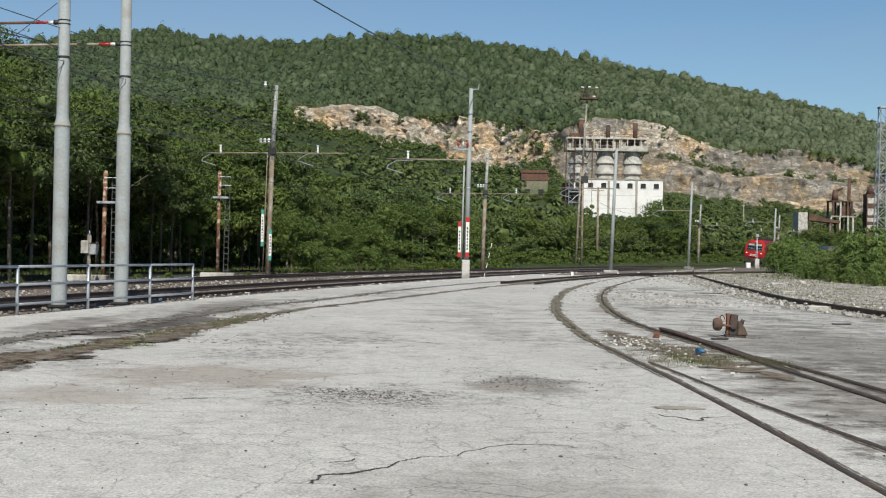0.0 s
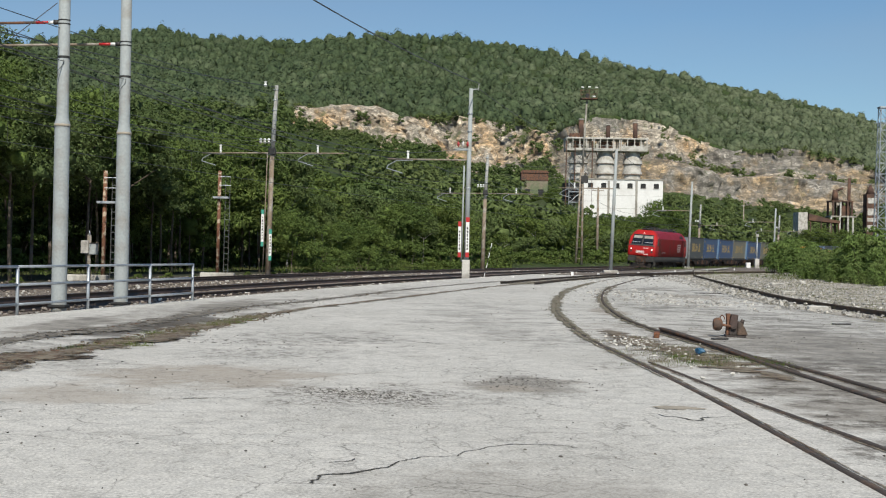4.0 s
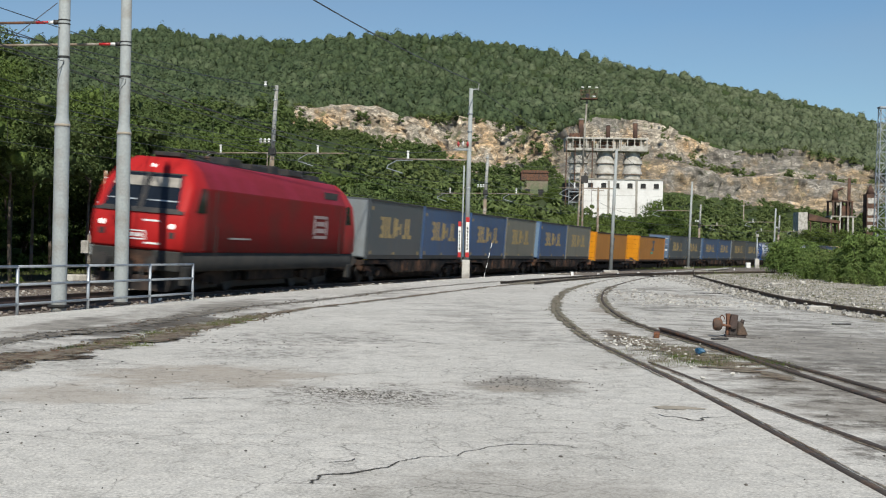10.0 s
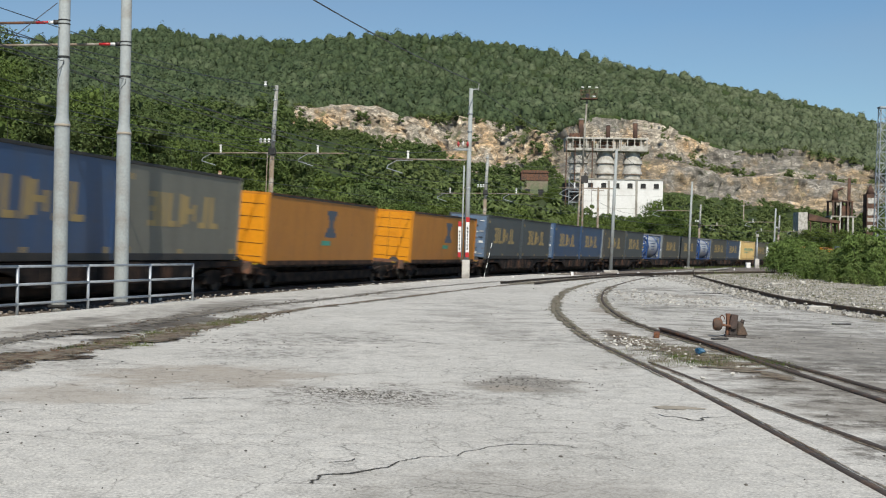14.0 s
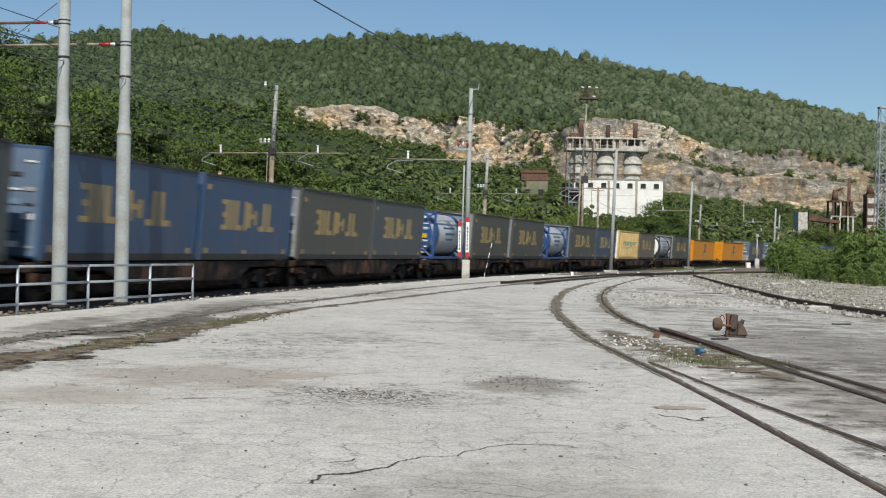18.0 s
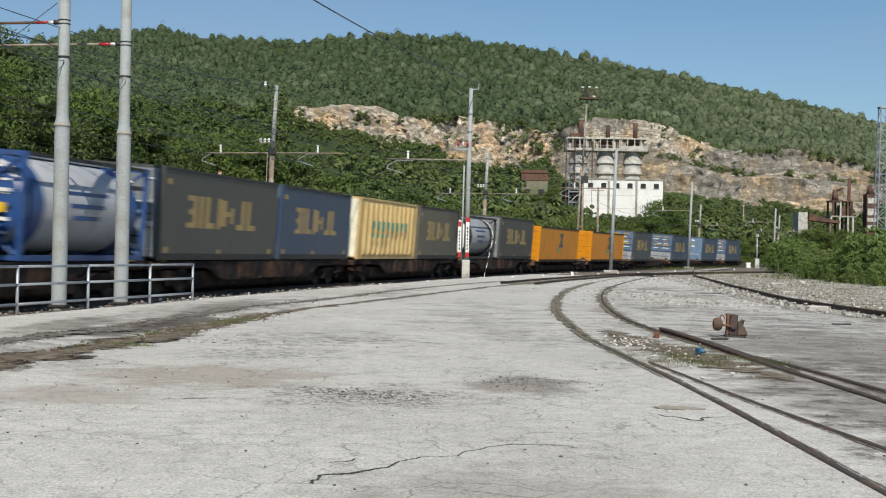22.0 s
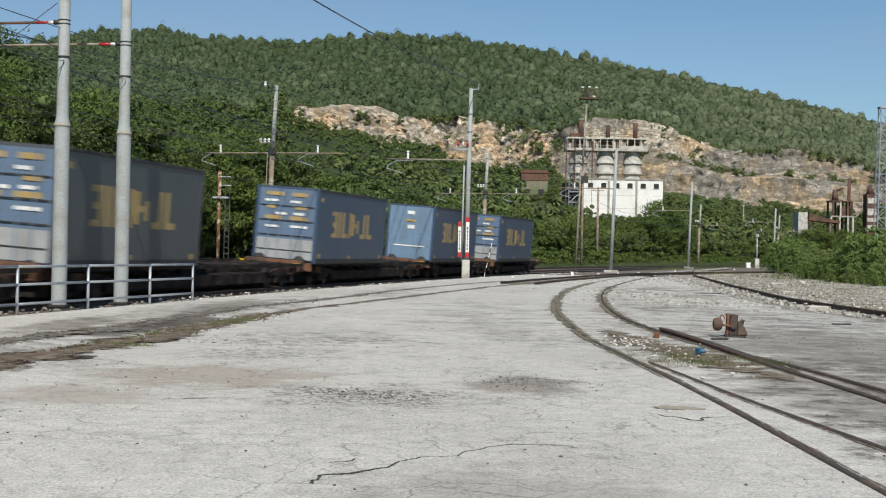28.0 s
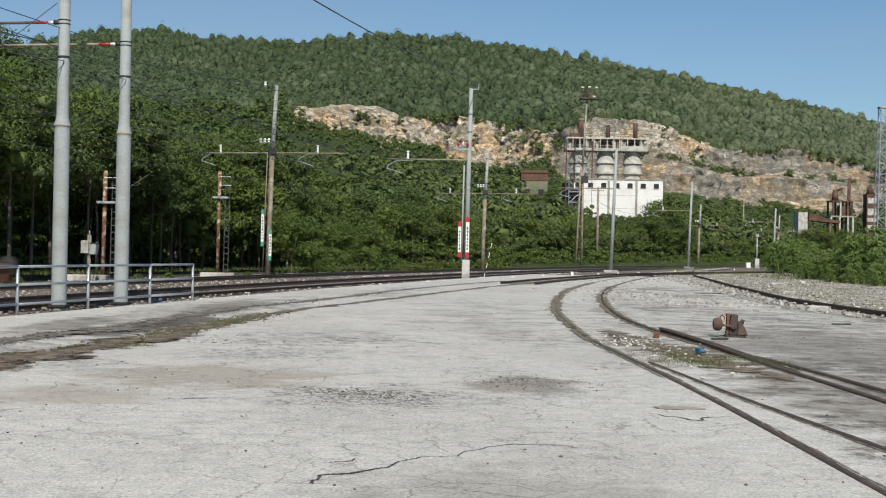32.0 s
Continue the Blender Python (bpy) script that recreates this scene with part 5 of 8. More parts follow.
        part("marking_bar", bm, PAINT["white"], root)
        for y0, y1 in ((-1.52, -0.62), (0.62, 1.52)):
            part_box("buffer_beam", (min(sign * 9.0, sign * 9.42), max(sign * 9.0, sign * 9.42), y0, y1, 0.78, 1.42), PAINT["loco_grey"], root, bevel=0.03)
        part_box("coupler_pocket", (min(sign * 8.9, sign * 9.24), max(sign * 8.9, sign * 9.24), -0.6, 0.6, 0.7, 1.4), PAINT["wagon"], root, "rusty brown coupler pocket")
        buffers(root, sign * 9.4, sign, M["black"])
        bm = bmesh.new()
        prism(bm, [(sign * 9.1, 0.16), (sign * 9.5, 0.14), (sign * 9.25, 0.6), (sign * 9.0, 0.6)], -1.25, 1.25)
        part("snow_plough", bm, PAINT["wagon_dark"], root)
        bm = bmesh.new()
        tube(bm, (sign * 9.35, 0, 1.0), (sign * 9.75, 0, 0.98), 0.05, n=8)
        box(bm, sign * 9.6, sign * 9.7, -0.06, 0.06, 0.62, 1.0)
        tube(bm, (sign * 9.4, 0.35, 0.95), (sign * 9.5, 0.32, 0.5), 0.03, n=6)
        tube(bm, (sign * 9.4, -0.35, 0.95), (sign * 9.5, -0.32, 0.5), 0.03, n=6)
        part("coupler", bm, M["black"], root)
        for y in (-1.52, 1.52):
            bm = bmesh.new()
            box(bm, sign * 8.55, sign * 9.05, y - 0.08, y + 0.06, 0.35, 0.95)
            part("steps", bm, PAINT["loco_grey"], root, bevel=0.02)
            bm = bmesh.new()
            w = 1.598 if y > 0 else -1.598
            prism(bm, [(sign * 7.75, 2.7), (sign * 8.5, 2.7), (sign * 8.12, 3.5), (sign * 7.75, 3.5)], w - 0.02, w + 0.025)
            part("cab_window", bm, M["glass"], root)
            bm = bmesh.new()
            box(bm, sign * 6.9, sign * 6.94, w - 0.02, w + 0.022, 1.5, 3.45)
            box(bm, sign * 7.6, sign * 7.64, w - 0.02, w + 0.022, 1.5, 3.45)
            tube(bm, (sign * 6.8, w * 1.04, 1.3), (sign * 6.8, w * 1.04, 2.3), 0.018, n=6)
            part("cab_door", bm, PAINT["loco_grey"], root)
    for y in (-1.61, 1.61):
        bm = bmesh.new()
        for x0, x1, z0, z1 in ((-5.1, -3.4, 2.86, 2.98), (-5.1, -3.4, 2.04, 2.16), (-5.15, -4.95, 2.2, 2.82), (-3.55, -3.35, 2.2, 2.82), (-4.8, -3.7, 2.56, 2.74), (-4.8, -3.7, 2.28, 2.46)):
            box(bm, x0, x1, y - 0.02, y + 0.012, z0, z1)
        part("emblem", bm, PAINT["emblem"], root, "faded pale emblem blocks")
        bm = bmesh.new()
        box(bm, 3.6, 5.6, y - 0.02, y + 0.012, 1.88, 1.94)
        part("marking_bar", bm, PAINT["tank_grey"], root)
        bm = bmesh.new()
        prism(bm, [(-6.6, 3.72), (-4.9, 3.72), (-4.9, 4.0), (-6.6, 4.0)], y * 0.915 - 0.03, y * 0.915 + 0.03)
        part("side_grille", bm, M["black"], root, "dark roof vent")
    bm = bmesh.new()
    box(bm, -7.4, 7.2, -0.66, 0.66, 4.38, 4.5)
    part("roof_deck", bm, M["black"], root, bevel=0.02)
    for x, l, w, h in ((-6.0, 1.2, 0.6, 0.2), (-3.2, 1.6, 0.7, 0.26), (-1.3, 0.9, 0.5, 0.3), (0.6, 1.8, 0.6, 0.2), (3.2, 1.2, 0.65, 0.28), (7.3, 0.5, 0.5, 0.16)):
        part_box("roof_box", (x - l / 2, x + l / 2, -w, w, 4.48, 4.48 + h), M["black"], root, bevel=0.03)
    for x0 in (-6.6, 5.0):
        bm = bmesh.new()
        for y in (-0.5, 0.5):
            tube(bm, (x0, y, 4.5), (x0 + 1.7, y * 0.6, 4.72), 0.025, n=6)
            tube(bm, (x0 + 1.7, y * 0.6, 4.72), (x0 + 0.3, y * 0.9, 4.84), 0.02, n=6)
        tube(bm, (x0 + 0.3, -0.8, 4.84), (x0 + 0.3, 0.8, 4.84), 0.03, n=6)
        part("pantograph", bm, M["black"], root)
        for y in (-0.4, 0.4):
            bm = bmesh.new()
            lathe(bm, [(0.06, 0), (0.1, 0.05), (0.06, 0.1), (0.1, 0.15), (0.05, 0.22)], 8)
            part("insulator", bm, M["rust"], root, at=pose(x0 + 0.2, y, 4.48))
    for x in (-5.0, 5.0):
        bogie(root, x, 2, 0.57, PAINT["wagon_dark"], 1.5)
    bm = bmesh.new()
    box(bm, -2.6, 2.6, -1.2, 1.2, 0.38, 0.85)
    part("transformer_box", bm, PAINT["wagon_dark"], root, bevel=0.05)
    # black block added below the floor in place of the deep shade there
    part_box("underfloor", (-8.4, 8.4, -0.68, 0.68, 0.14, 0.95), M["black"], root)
    return root


WAGON_MADE = {}


def wagon(front, rear, deck=1.15, low=False):
    """A container flat: deep side sills, deck bars, bogies and buffers, with dark boxes filling the shade below."""
    key = (round(front - rear, 1), low)
    ob = WAGON_MADE.get(key)
    if ob:
        return coupled(copy_thing(ob, Matrix()), front, rear)
    L = (front - rear) / 2 - 0.62
    root = thing("container_wagon", "rusty brown container flat wagon on two bogies", "railway wagon", "container wagons")
    for y in (-1.24, 1.24):
        bm = bmesh.new()
        if low:
            pts = [(-L, 0.98), (-L, 0.86), (L, 0.86), (L, 0.98)]
        else:
            pts = [(-L, 1.12), (-L, 0.9), (-L * 0.6, 0.9), (-L * 0.46, 0.46), (L * 0.46, 0.46), (L * 0.6, 0.9), (L, 0.9), (L, 1.12)]
        prism(bm, pts, y - 0.05, y + 0.05)
        part("side_sill", bm, PAINT["wagon_dark"], root)
        if not low:
            out = 0.05 if y > 0 else -0.05
            for x0, x1, z0, z1 in ((-L * 0.16, L * 0.1, 0.5, 1.02), (L * 0.2, L * 0.33, 0.55, 0.98), (-L * 0.38, -L * 0.3, 0.55, 0.95), (-L * 0.92, -L * 0.76, 0.94, 1.09), (L * 0.74, L * 0.93, 0.94, 1.09)):
                part_box("rusty_plate", (x0, x1, min(y + out, y + out * 1.24), max(y + out, y + out * 1.24), z0, z1), PAINT["wagon"], root)
            for k in range(-4, 5):
                x = k * L * 0.105
                part_box("sill_rib", (x - 0.05, x + 0.05, y + (0.05 if y > 0 else -0.09), y + (0.09 if y > 0 else -0.05), 0.48, 1.1), PAINT["wagon"] if k % 3 == 0 else PAINT["wagon_dark"], root)
    bm = bmesh.new()
    top = 0.96 if low else 1.1
    for k in range(12):
        x = -L + (2 * L) * k / 11
        box(bm, max(x - 0.12, -L), min(x + 0.12, L), -1.08, 1.08, top - 0.16, top - 0.02)
    box(bm, -L, L, -0.3, 0.3, top - 0.35, top - 0.03)
    # two dark boxes added under the deck bars to stand in for shade
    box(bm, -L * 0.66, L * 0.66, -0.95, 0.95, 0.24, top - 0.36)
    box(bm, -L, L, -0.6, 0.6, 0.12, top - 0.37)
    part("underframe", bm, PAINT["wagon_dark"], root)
    for sx in (-1, 1):
        x = sx * L
        part_box("headstock", (min(x, x + sx * 0.14), max(x, x + sx * 0.14), -1.25, 1.25, 0.62 if low else 0.85, top + (0.12 if low else 0.0)), M["rust"] if low else PAINT["wagon"], root, bevel=0.02)
        for y in (-1.0, 1.0):
            bm = bmesh.new()
            box(bm, x - sx * 0.9 - 0.35, x - sx * 0.9 + 0.35, y - 0.22, y + 0.22, 0.58, 0.82)
            tube(bm, (x - sx * 0.5, y * 1.22, 0.7), (x - sx * 1.6, y * 1.22, 0.55), 0.03, n=6)
            part("step_bracket", bm, PAINT["wagon"], root, "rusty step and shunter's grip")
        buffers(root, x + sx * 0.12, sx, M["black"])
        for y in (-1.2, 1.2):
            part_box("twist_lock", (x - sx * 0.5 - 0.1, x - sx * 0.5 + 0.1, y - 0.08, y + 0.08, top - 0.05, top + 0.04), PAINT["yellow"], root)
    for sx in (-1, 1):
        bogie(root, sx * (L - 2.0), 2, 0.46 if not low else 0.38, PAINT["wagon_dark"])
    bm = bmesh.new()
    box(bm, -1.0, 0.4, -0.5, 0.5, 0.45, 0.8)
    tube(bm, (1.2, 0.3, 0.65), (2.4, 0.3, 0.65), 0.2, n=10)
    part("brake_gear", bm, PAINT["wagon_dark"], root)
    WAGON_MADE[key] = root
    return coupled(root, front, rear)


def word_blocks(root, x0, x1, z0, z1, y, mat):
    """Plain bars in place of a trade mark."""
    w, e, t = x1 - x0, 0.006, z1 - z0
    for a, b, c, d in ((0.0, 0.07, 0.84, 1.0), (0.02, 0.07, 0.42, 0.58), (0.0, 0.07, 0.0, 0.16), (0.07, 0.12, 0.0, 1.0), (0.155, 0.2, 0.0, 1.0), (0.24, 0.29, 0.0, 1.0), (0.29, 0.37, 0.0, 0.18), (0.41, 0.455, 0.0, 1.0), (0.47, 0.53, 0.1, 0.95), (0.53, 0.6, 0.42, 0.58), (0.6, 0.65, 0.2, 0.72), (0.7, 0.77, 0.0, 0.18), (0.77, 0.82, 0.0, 1.0), (0.86, 0.91, 0.0, 1.0), (0.91, 1.0, 0.0, 0.18)):
        part_box("letter_bar", (x1 - b * w, x1 - a * w, y if y > 0 else y - e, y + e if y > 0 else y, z0 + c * t, z0 + d * t), mat, root)


def container(name, label, category, front, rear, body, letters=None, base=1.16, height=2.9, end="plain", end_mat=None, group="rail containers", ribs=0, trim=None, W=1.35):
    L, top = (front - rear) / 2, base + height
    root = thing(name, label, category, group)
    bm = bmesh.new()
    box(bm, -L + 0.03, L - 0.03, -W + 0.035, W - 0.035, base + 0.05, top - 0.03)
    part("body", bm, body, root, bevel=0.01)
    trim = trim or body
    for x in (-L, L - 0.14):
        for y in (-W, W - 0.14):
            part_box("corner_post", (x, x + 0.14, y, y + 0.14, base, top - 0.005), trim, root, bevel=0.012)
    for y in (-W, W - 0.1):
        part_box("top_rail", (-L + 0.14, L - 0.14, y, y + 0.1, top - 0.10, top - 0.004), M["black"] if not ribs else trim, root, bevel=0.01)
        # lettered boxes: rail deepened and blackened to paint the deck shade
        part_box("bottom_rail", (-L + 0.14, L - 0.14, y, y + 0.1, base, base + (0.21 if letters else 0.14)), M["black"] if letters else trim, root, bevel=0.01)
    part_box("roof", (-L + 0.1, L - 0.1, -W + 0.08, W - 0.08, top - 0.04, top + 0.0), trim, root, bevel=0.01)
    if ribs:
        for y, o in ((W, 1), (-W, -1)):
            for k in range(ribs):
                x = -L + 0.5 + (2 * L - 1.0) * (k + 0.5) / ribs
                bm = bmesh.new()
                hw = (2 * L - 1.0) / ribs * 0.3
                ya, yb = y - o * 0.05, y + o * 0.09
                a = [bm.verts.new(p) for p in ((x - hw, ya, base + 0.16), (x + hw, ya, base + 0.16), (x + hw, ya, top - 0.16), (x - hw, ya, top - 0.16))]
                b = [bm.verts.new(p) for p in ((x - hw * 0.55, yb, base + 0.3), (x + hw * 0.55, yb, base + 0.3), (x + hw * 0.55, yb, top - 0.3), (x - hw * 0.55, yb, top - 0.3))]
                bm.faces.new(b)
                for i in range(4):
                    bm.faces.new((a[i], a[(i + 1) % 4], b[(i + 1) % 4], b[i]))
                part("rib", bm, body, root)
    em = end_mat or trim
    for sx in (1, -1):
        x = sx * L
        lo, hi = (x - 0.03, x - 0.005) if sx > 0 else (x + 0.005, x + 0.03)
        panel = part_box("end_panel", (lo, hi, -W + 0.14, W - 0.14, base + 0.1, top - 0.1), em, root)
        o = 0.03 * sx
        if end == "leaves":
            for k in range(5):
                z = base + 0.3 + k * 0.5
                part_box("door_seam", (min(x, x + o * 0.5), max(x, x + o * 0.5), -W + 0.16, W - 0.16, z, z + 0.012), PAINT["wagon"], panel)
            part_box("door_split", (min(x, x + o * 0.6), max(x, x + o * 0.6), -0.008, 0.008, base + 0.12, top - 0.12), PAINT["wagon"], panel)
            for y in (-0.6, 0.6):
                part_tube("lock_rod", (x + o, y, base + 0.12), (x + o, y, top - 0.12), 0.02, em, panel, n=6)
        elif end == "doors":
            for y in (-0.75, -0.3, 0.3, 0.75):
                part_tube("lock_rod", (x + o, y, base + 0.12), (x + o, y, top - 0.12), 0.022, PAINT["pale"], panel, n=6)
            if body is not PAINT["orange"]:
                part_box("kick_panel", (min(x, x + o * 0.5), max(x, x + o * 0.5), -W + 0.16, W - 0.16, base + 0.12, base + 0.95), PAINT["tank_grey"], panel, "worn grey lower door panel")
            for k in range(4):
                z = base + 0.45 + k * 0.62
                part_box("hinge_strip", (min(x, x + o), max(x, x + o), -W + 0.2, W - 0.2, z, z + 0.045), M["black"], panel)
            bm = bmesh.new()
            for z, y0, y1 in ((top - 0.4, -0.95, -0.15), (top - 0.4, 0.2, 0.9), (top - 0.95, -0.9, -0.5), (top - 0.95, 0.4, 0.9), (top - 1.4, -0.95, -0.2), (top - 1.4, 0.15, 0.95)):
                box(bm, min(x, x + o * 0.9), max(x, x + o * 0.9), y0, y1, z, z + 0.16)
            part("marking_bar", bm, PAINT["gold"], panel)
            bm = bmesh.new()
            for z, y0, y1 in ((top - 0.66, -1.0, -0.4), (top - 0.68, 0.15, 0.6), (top - 1.2, -0.5, 0.0), (top - 1.18, 0.3, 0.8), (top - 1.75, -0.9, -0.3), (top - 1.72, 0.2, 0.95)):
                box(bm, min(x, x + o * 0.9), max(x, x + o * 0.9), y0, y1, z, z + 0.1)
            part("marking_bar", bm, PAINT["white"], panel)
        elif end == "bars":
            for k in range(7):
                z = base + 0.3 + k * 0.36
                y = -W + 0.18
                for q, wide in enumerate((0.55, 0.35, 0.8, 0.3)):
                    if (k + q) % 4:
                        shade = (PAINT["white"], PAINT["pale"], PAINT["tank_grey"], M["black"])[(k * 3 + q * 2) % 4]
                        part_box("end_rung", (min(x, x + o), max(x, x + o), y + 0.02, y + wide, z, z + 0.05 + 0.05 * ((k + q) % 3)), shade, panel)
                    y += wide + 0.08
        else:
            for k in range(6):
                y = -0.9 + 0.36 * k
                part_box("end_rib", (min(x, x + o), max(x, x + o), y - 0.05, y + 0.05, base + 0.15, top - 0.15), em, panel)
            if body is PAINT["navy"]:
                for y0, y1, z, h, shade in ((-0.2, 0.2, top - 0.55, 0.2, "white"), (-0.3, 0.3, top - 0.95, 0.12, "gold"), (-0.15, 0.25, top - 1.35, 0.2, "white"), (-0.9, 0.9, base + 0.8, 0.06, "white")):
                    part_box("marking_bar", (min(x, x + o * 1.3), max(x, x + o * 1.3), y0, y1, z, z + h), PAINT[shade], panel)
    if letters:
        for y in (W - 0.034,):
            word_blocks(root, -L * 0.58, L * 0.6, base + height * 0.36, base + height * 0.72, y, letters)
        for x, z in ((-L + 0.5, base + 0.3), (L - 0.6, base + 0.32), (L - 0.55, top - 0.45), (0.3, base + 0.26)):
            part_box("placard", (x - 0.13, x + 0.13, W - 0.035, W - 0.028, z - 0.09, z + 0.09), letters, root)
    return coupled(root, front, rear)


def tank(label, front, rear, frame_mat, shell_mat, cap_mat, base=1.16, height=2.7):
    """A tank container: a drum in an open frame."""
    L, W, top = (front - rear) / 2, 1.33, base + height
    root = thing("tank_container", label, "tank container", "rail containers")
    r = 1.24
    zc = base + 0.12 + r
    bm = bmesh.new()
    e = L - 0.55
    lathe(bm, [(0.25, -e - 0.35), (r * 0.7, -e - 0.22), (r * 0.94, -e), (r, -e + 0.25), (r, e - 0.25), (r * 0.94, e), (r * 0.7, e + 0.22), (0.25, e + 0.35)], 28, "x", (0, 0, zc))
    part("shell", bm, shell_mat, root)
    for x in (-e + 0.32, e - 0.32):
        bm = bmesh.new()
        lathe(bm, [(r + 0.012, x - 0.32), (r + 0.03, x - 0.3), (r + 0.03, x + 0.3), (r + 0.012, x + 0.32)], 28, "x", (0, 0, zc))
        part("saddle_band", bm, frame_mat, root)
    bm = bmesh.new()
    for y in (1, -1):
        for k in range(3):
            z = zc + 0.45 - k * 0.32
            yy = math.sqrt(max((r + 0.01) ** 2 - (z - zc) ** 2, 0)) * y
            box(bm, -L * 0.35 + 0.3 * k, L * 0.35 - 0.25 * k, min(yy - 0.05, yy + 0.01), max(yy - 0.05, yy + 0.012), z - 0.1, z + 0.02)
    part("marking_bar", bm, PAINT["frame_blue"], root)
    for x in (-L, L - 0.14):
        for y in (-W, W - 0.14):
            part_box("corner_post", (x, x + 0.14, y, y + 0.14, base, top), frame_mat, root, bevel=0.012)
        for z in (base, top - 0.12):
            part_box("cross_rail", (x, x + 0.14, -W + 0.14, W - 0.14, z, z + 0.12), frame_mat, root)
        bm = bmesh.new()
        for s in (-1, 1):
            tube(bm, (x + 0.07, s * (W - 0.1), base + 0.1), (x + 0.07, s * 0.3, zc - 0.6), 0.05, n=6)
            tube(bm, (x + 0.07, s * (W - 0.1), top - 0.1), (x + 0.07, s * 0.3, zc + 0.6), 0.05, n=6)
        part("end_brace", bm, frame_mat, root)
        bm = bmesh.new()
        for k in range(7):
            box(bm, x + (0.15 if x < 0 else -0.03), x + (0.18 if x < 0 else 0.0), 0.35, 0.85, base + 0.3 + 0.33 * k, base + 0.36 + 0.33 * k)
        part("ladder", bm, PAINT["white"], root)
        bm = bmesh.new()
        lathe(bm, [(1.12, 0), (1.12, 0.05), (1.0, 0.06)], 24, "x", (x + (0.16 if x < 0 else -0.08), 0, zc))
        if cap_mat is PAINT["white"]:
            sg = 1 if x > 0 else -1
            bm.clear()
            xc = x + 0.07
            lathe(bm, [(1.24, xc - 0.05 * sg), (1.22, xc + 0.08 * sg), (1.0, xc + 0.2 * sg), (0.6, xc + 0.27 * sg), (0.2, xc + 0.3 * sg)], 28, "x", (0, 0, zc))
        shield = part("end_shield", bm, cap_mat, root)
        for k in range(5):
            z = zc - 0.72 + 0.36 * k
            w = 0.9 * math.sqrt(max(1.1 - (z - zc) ** 2, 0.05))
            xa = x - 0.005 if x > 0 else x + 0.12
            part_box("shield_rib", (xa - 0.02, xa + 0.05, -w, w, z - 0.045, z + 0.045), PAINT["white"] if k % 2 else frame_mat, shield)
    for y in (-W, W - 0.12):
        part_box("bottom_rail", (-L + 0.14, L - 0.14, y, y + 0.12, base, base + 0.14), frame_mat, root)
        part_box("top_rail", (-L + 0.14, L - 0.14, y, y + 0.08, top - 0.1, top), M["black"], root)
    part_box("walkway", (-L + 0.3, L - 0.3, -0.3, 0.3, zc + r + 0.02, zc + r + 0.08), M["galvanised"], root)
    part_box("placard", (L - 0.02, L + 0.01, 0.4, 0.85, zc - 0.2, zc + 0.05), PAINT["yellow"], root, "yellow hazard placard")
    return coupled(root, front, rear)


coupled(locomotive(), 172.4, 153.4)
G, B, N, P_, O = (PAINT[k] for k in ("grey", "blue", "navy", "pale", "orange"))
gold, wht = PAINT["gold"], PAINT["white"]
BOXES = (
    ("slate grey box container with gold lettering blocks", 150.8, 141.2, PAINT["slate"], gold, "plain"), ("bright blue box container with gold lettering blocks", 140.9, 132.0, B, gold, "plain"),
    ("bright blue box container with gold lettering blocks", 130.4, 120.9, B, gold, "plain"), ("grey box container with gold lettering blocks", 120.6, 111.6, PAINT["beige"], gold, "plain"),
    ("bright blue box container with gold lettering blocks", 109.8, 100.3, B, gold, "plain"), ("grey box container with gold lettering blocks", 100.0, 90.7, PAINT["beige"], gold, "plain"),
    ("grey box container with barred doors and gold lettering", 49.7, 39.8, PAINT["slate"], gold, "bars"), ("slate grey box container with gold lettering blocks", 39.4, 30.2, PAINT["slate"], gold, "plain"),
    ("deep blue box container with gold lettering blocks", 28.5, 18.5, PAINT["deep_blue"], gold, "bars"), ("deep blue box container with gold lettering blocks", 18.1, 9.3, PAINT["deep_blue"], gold, "plain"),
    ("dark grey box container with gold lettering blocks", 8.1, -1.8, G, gold, "bars"), ("blue-grey box container with gold lettering blocks", -2.2, -11.2, PAINT["slate"], gold, "plain"),
    ("dark grey box container with gold lettering blocks", -22.7, -32.3, G, gold, "bars"), ("dark grey box container with gold lettering blocks", -33.5, -43.5, G, gold, "bars"),
    ("dark grey box container with gold lettering blocks", -53.6, -64.0, G, gold, "bars"), ("dark blue-grey box container with pale lettering", -64.5, -73.4, N, gold, "plain"),
    ("brown-grey box container with faded gold lettering", -85.3, -93.8, PAINT["brown_grey"], gold, "plain"), ("dark grey box container with gold lettering blocks", -104.8, -114.8, G, gold, "bars"),
    ("grey box container with blue-grey barred doors and gold lettering", -157.0, -166.6, PAINT["slate"], gold, "doors"), ("slate blue container with barred doors and gold lettering", -178.8, -188.8, N, gold, "doors"),
    ("slate blue box container with a pale blue end wall", -198.2, -208.1, N, gold, "plain"), ("slate blue container with barred doors and gold lettering", -214.5, -224.4, N, gold, "doors"),
)
for label, f, r, mat, let, end in BOXES:
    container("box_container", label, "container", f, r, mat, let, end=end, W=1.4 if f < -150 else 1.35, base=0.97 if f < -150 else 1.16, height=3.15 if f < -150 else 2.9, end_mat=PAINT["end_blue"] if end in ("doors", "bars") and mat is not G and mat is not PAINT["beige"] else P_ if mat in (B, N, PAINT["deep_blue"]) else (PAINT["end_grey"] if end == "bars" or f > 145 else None))
